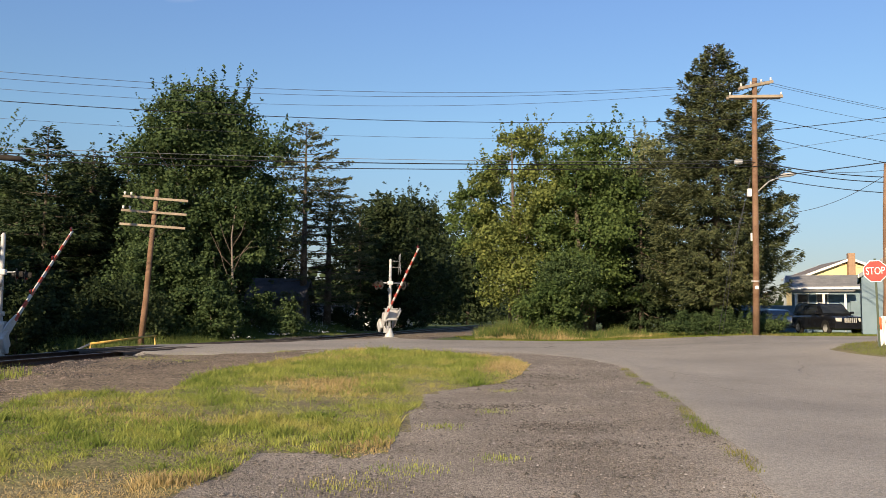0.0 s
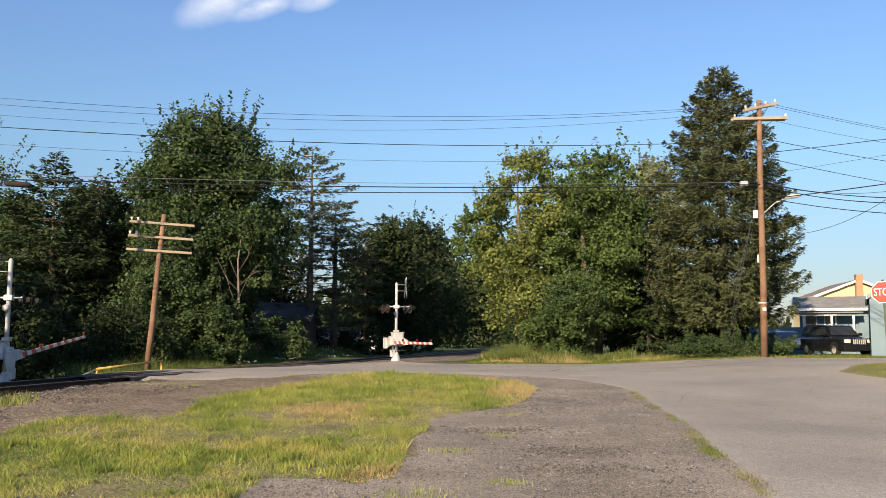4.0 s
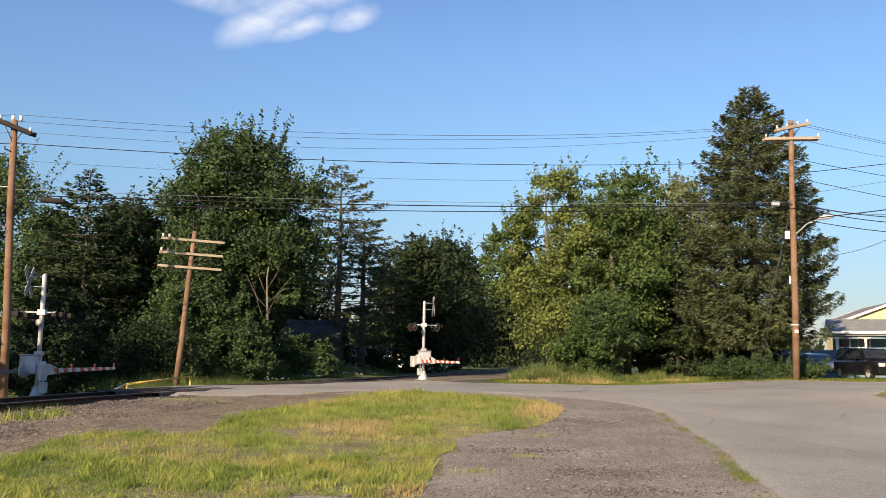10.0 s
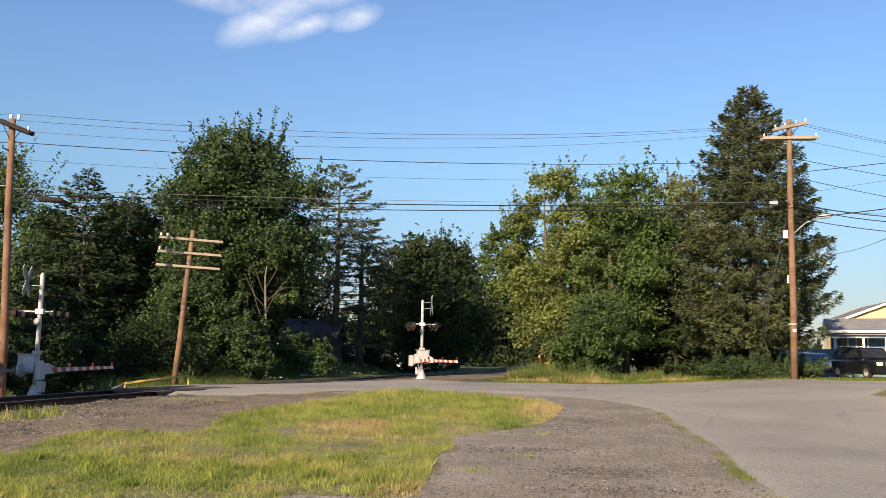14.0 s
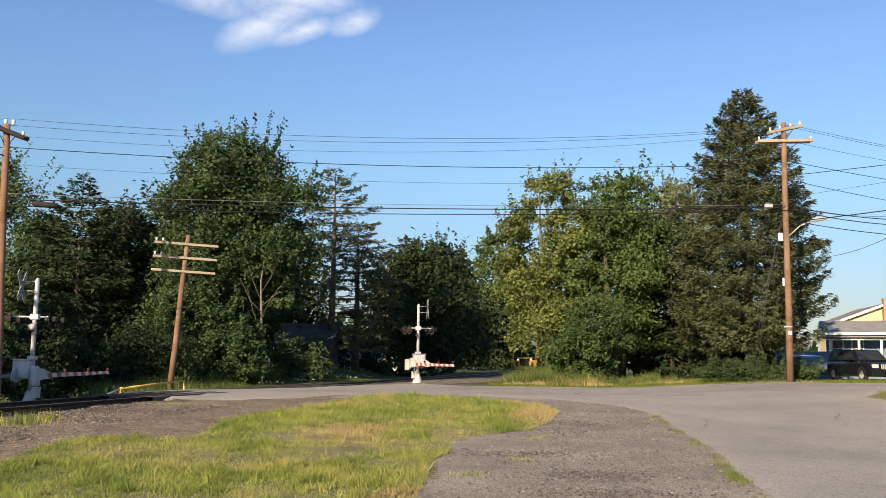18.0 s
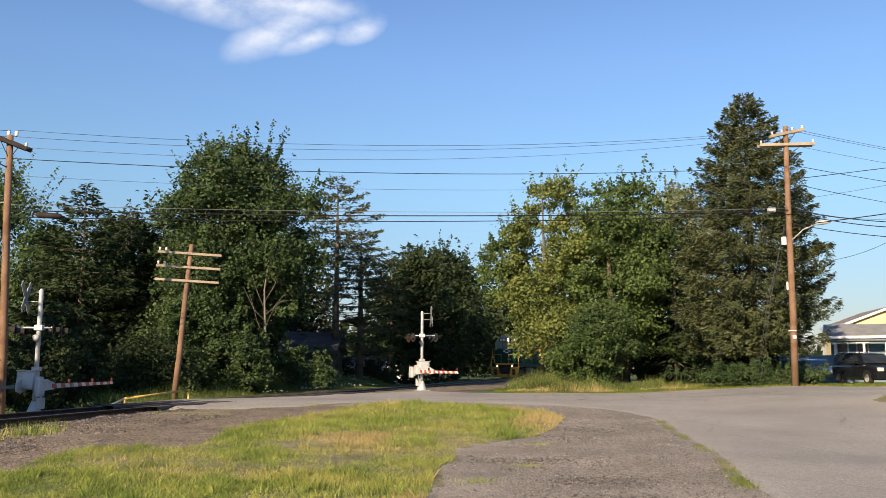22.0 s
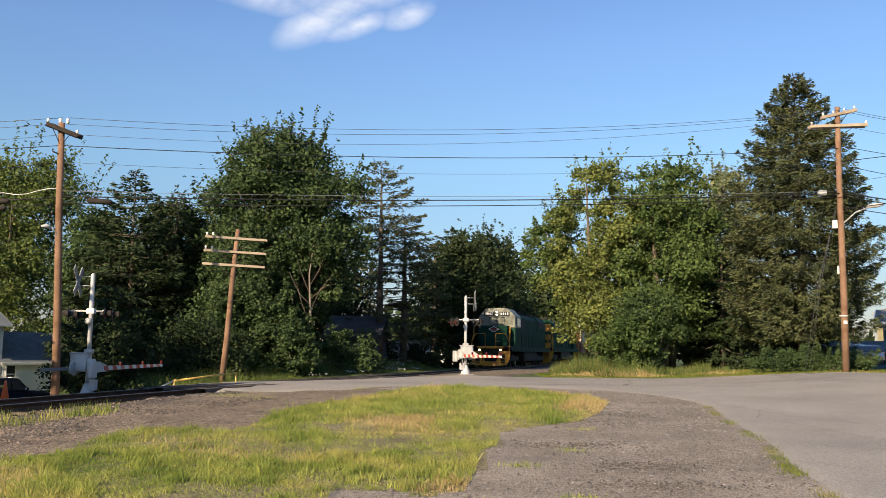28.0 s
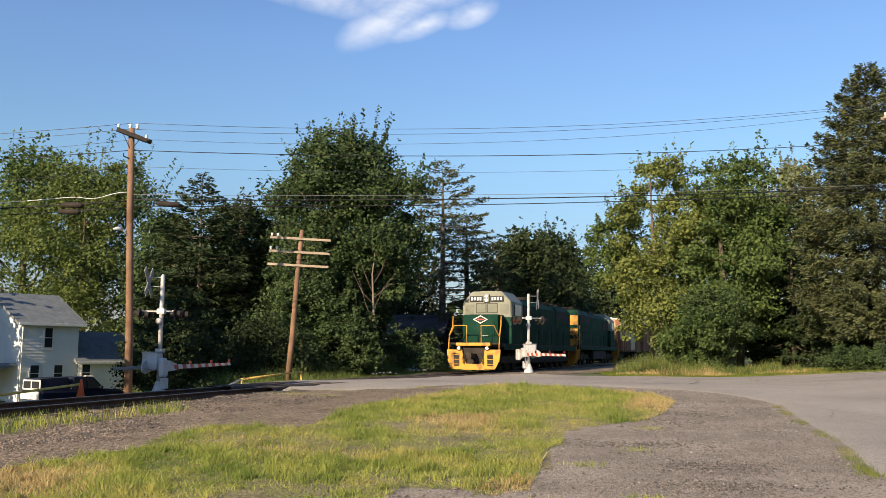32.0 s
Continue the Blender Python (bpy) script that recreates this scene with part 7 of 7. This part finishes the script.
_no.inputs["Scale"].default_value, _no.inputs["Detail"].default_value, _no.inputs["Roughness"].default_value = 0.016, 7.0, 0.55
_L.new(_mp.outputs[0], _no.inputs["Vector"])


def puff(cx, cz, rx, rz, rot):
    """Soft oval mask in the cloud's plane."""
    p = _N.new("ShaderNodeMapping")
    p.vector_type = "TEXTURE"
    p.inputs["Location"].default_value, p.inputs["Rotation"].default_value, p.inputs["Scale"].default_value = (cx, 0, cz), (0, radians(rot), 0), (rx, 400, rz)
    _L.new(_tc.outputs["Object"], p.inputs["Vector"])
    g = _N.new("ShaderNodeTexGradient")
    g.gradient_type = "SPHERICAL"
    _L.new(p.outputs[0], g.inputs["Vector"])
    return g.outputs["Fac"]


def combine(op, a, b):
    q = _N.new("ShaderNodeMath")
    q.operation = op
    for i, v in enumerate((a, b)):
        if isinstance(v, float):
            q.inputs[i].default_value = v
        else:
            _L.new(v, q.inputs[i])
    return q.outputs[0]


mask = puff(10, 2, 80, 30, -30)
for args in ((44, -6, 52, 17, -24), (-70, 34, 130, 34, 14), (104, 14, 42, 20, -26), (30, 34, 120, 26, 0)):
    mask = combine("MAXIMUM", mask, puff(*args))
dens = combine("MULTIPLY", mask, combine("ADD", combine("MULTIPLY", _no.outputs["Fac"], 2.6), -0.55))
rp = _N.new("ShaderNodeValToRGB")
rp.color_ramp.elements[0].position, rp.color_ramp.elements[1].position = 0.05, 0.95
_L.new(dens, rp.inputs[0])
_em, _tr, _mx = _N.new("ShaderNodeEmission"), _N.new("ShaderNodeBsdfTransparent"), _N.new("ShaderNodeMixShader")
_em.inputs["Color"].default_value, _em.inputs["Strength"].default_value = (0.86, 0.88, 0.95, 1), 0.62
_L.new(combine("MULTIPLY", rp.outputs[0], 0.9), _mx.inputs[0])
_L.new(_tr.outputs[0], _mx.inputs[1])
_L.new(_em.outputs[0], _mx.inputs[2])
_L.new(_mx.outputs[0], _N["Material Output"].inputs["Surface"])
bm = bmesh.new()
bmesh.ops.create_grid(bm, x_segments=24, y_segments=12, size=1.0)
bmesh.ops.transform(bm, matrix=Matrix.Rotation(radians(90), 4, "X") @ Matrix.Diagonal((260, 130, 1, 1)), verts=bm.verts[:])
for v in bm.verts:
    v.co.y += 0.0006 * v.co.x ** 2
cloud = put("cloud", bm, cm)
cloud.visible_shadow = False
tagged(cloud, "thin white wispy fair-weather cloud high in the sky", "cloud", kind="structure")


# ---- what moves ----
TRAIN_SPEED = 4.9
along = np.arange(len(TRACK)) * TRACK_STEP
FRONT_END = float(np.interp(49.4, TRACK[:, 1], along))


def on_track(s):
    return np.array([np.interp(s, along, TRACK[:, 0]), np.interp(s, along, TRACK[:, 1])])


def car_pose(s_mid, half, back=False):
    """Pose of a car whose bogies stand at s_mid -/+ half along the track; +x leads."""
    f, r = on_track(s_mid - half), on_track(s_mid + half)
    c = (f + r) / 2
    d = f - r
    z = float(rail_z(c[1]))
    return pose(c[0], c[1], z, 0, 0, math.degrees(math.atan2(d[1], d[0])) + (180 if back else 0))


def boom_pose(theta):
    return pose(0, 0, 0.84, theta, 0, 0)


# chunkier pale stones in drifts, and dark broken crumbs
x, y = scatter(4200, -2.0, 5.6, 6.8, 25)
ok = ~inside(GRASS_PATCH, x, y) & (x < np.interp(y, (7.6, 11.8, 19.2, 21.8, 24.3, 28), (3.3, 4.2, 5.4, 5.8, 5.6, 4.2)) - 0.1)
ok &= field(x, y, 0.9, 67.0) > rng.uniform(-0.2, 0.6, len(x))
x, y = x[ok], y[ok]
size = rng.uniform(0.007, 0.018, len(x)) * (1 + 0.03 * y)
stones("pale_gravel", np.stack([x, y, land(x, y) + size * 0.35], 1), size, STONE_PALE, "scattered pale gravel stones on the lot")
x, y = [], []
for cx0, cy0, rx0, ry0, n in ((2.35, 11.9, 0.42, 0.22, 420), (1.75, 14.2, 0.5, 0.25, 420), (2.3, 10.4, 0.6, 0.16, 260), (3.3, 19.3, 0.6, 0.4, 320), (2.6, 17.6, 0.5, 0.3, 200)):
    x.append(rng.normal(cx0, rx0, n))
    y.append(rng.normal(cy0, ry0, n))
x, y = np.concatenate(x), np.concatenate(y)
size = rng.uniform(0.007, 0.02, len(x)) * (1 + 0.02 * y)
stones("asphalt_crumbs", np.stack([x, y, land(x, y) + size * 0.3], 1), size, STONE_DARK, "dark crumbs of broken asphalt on the gravel")


def motions():
    times = [k * 0.5 for k in range(65)]
    for car, behind, half, back in ((loco_a, 10.6, 6.65, False), (loco_b, 10.6 + 22.3, 6.65, True), (car_a, 53.0, 5.4, False), (car_b, 70.0, 5.4, False)):
        walk(car, [(t, car_pose(FRONT_END + TRAIN_SPEED * (32.0 - t) + behind, half, back)) for t in times])
    steps = [k * 0.1 for k in range(321)]
    for wset, x, r in wheels_a:
        walk(wset, [(t, Matrix.Translation((x, 0, r)) @ Matrix.Rotation(TRAIN_SPEED * t / r, 4, "Y")) for t in steps])
    for arm, rows in ((boom_c, ((0, 33.8), (0.5, 29.4), (1.0, 24.4), (1.5, 19.4), (2.0, 14.5), (2.5, 10.4), (3.0, 5.4), (3.5, 1.4), (4.0, -0.3), (4.5, -0.3), (32, -0.3))),
                      (boom_l, ((0, 33.0), (1.0, 26.0), (2.0, 18.5), (3.0, 11.5), (3.5, 8.5), (4.0, 5.6), (4.5, 3.2), (5.2, 1.0), (6.0, 0.2), (32, 0.2)))):
        walk(arm, [(t, boom_pose(a)) for t, a in rows])
    walk(cloud, [(t, pose(-203 + 1.15 * t, 980, 388 - 0.1 * t, 0, 0, 10)) for t in (0, 8, 16, 24, 32)])


motions()
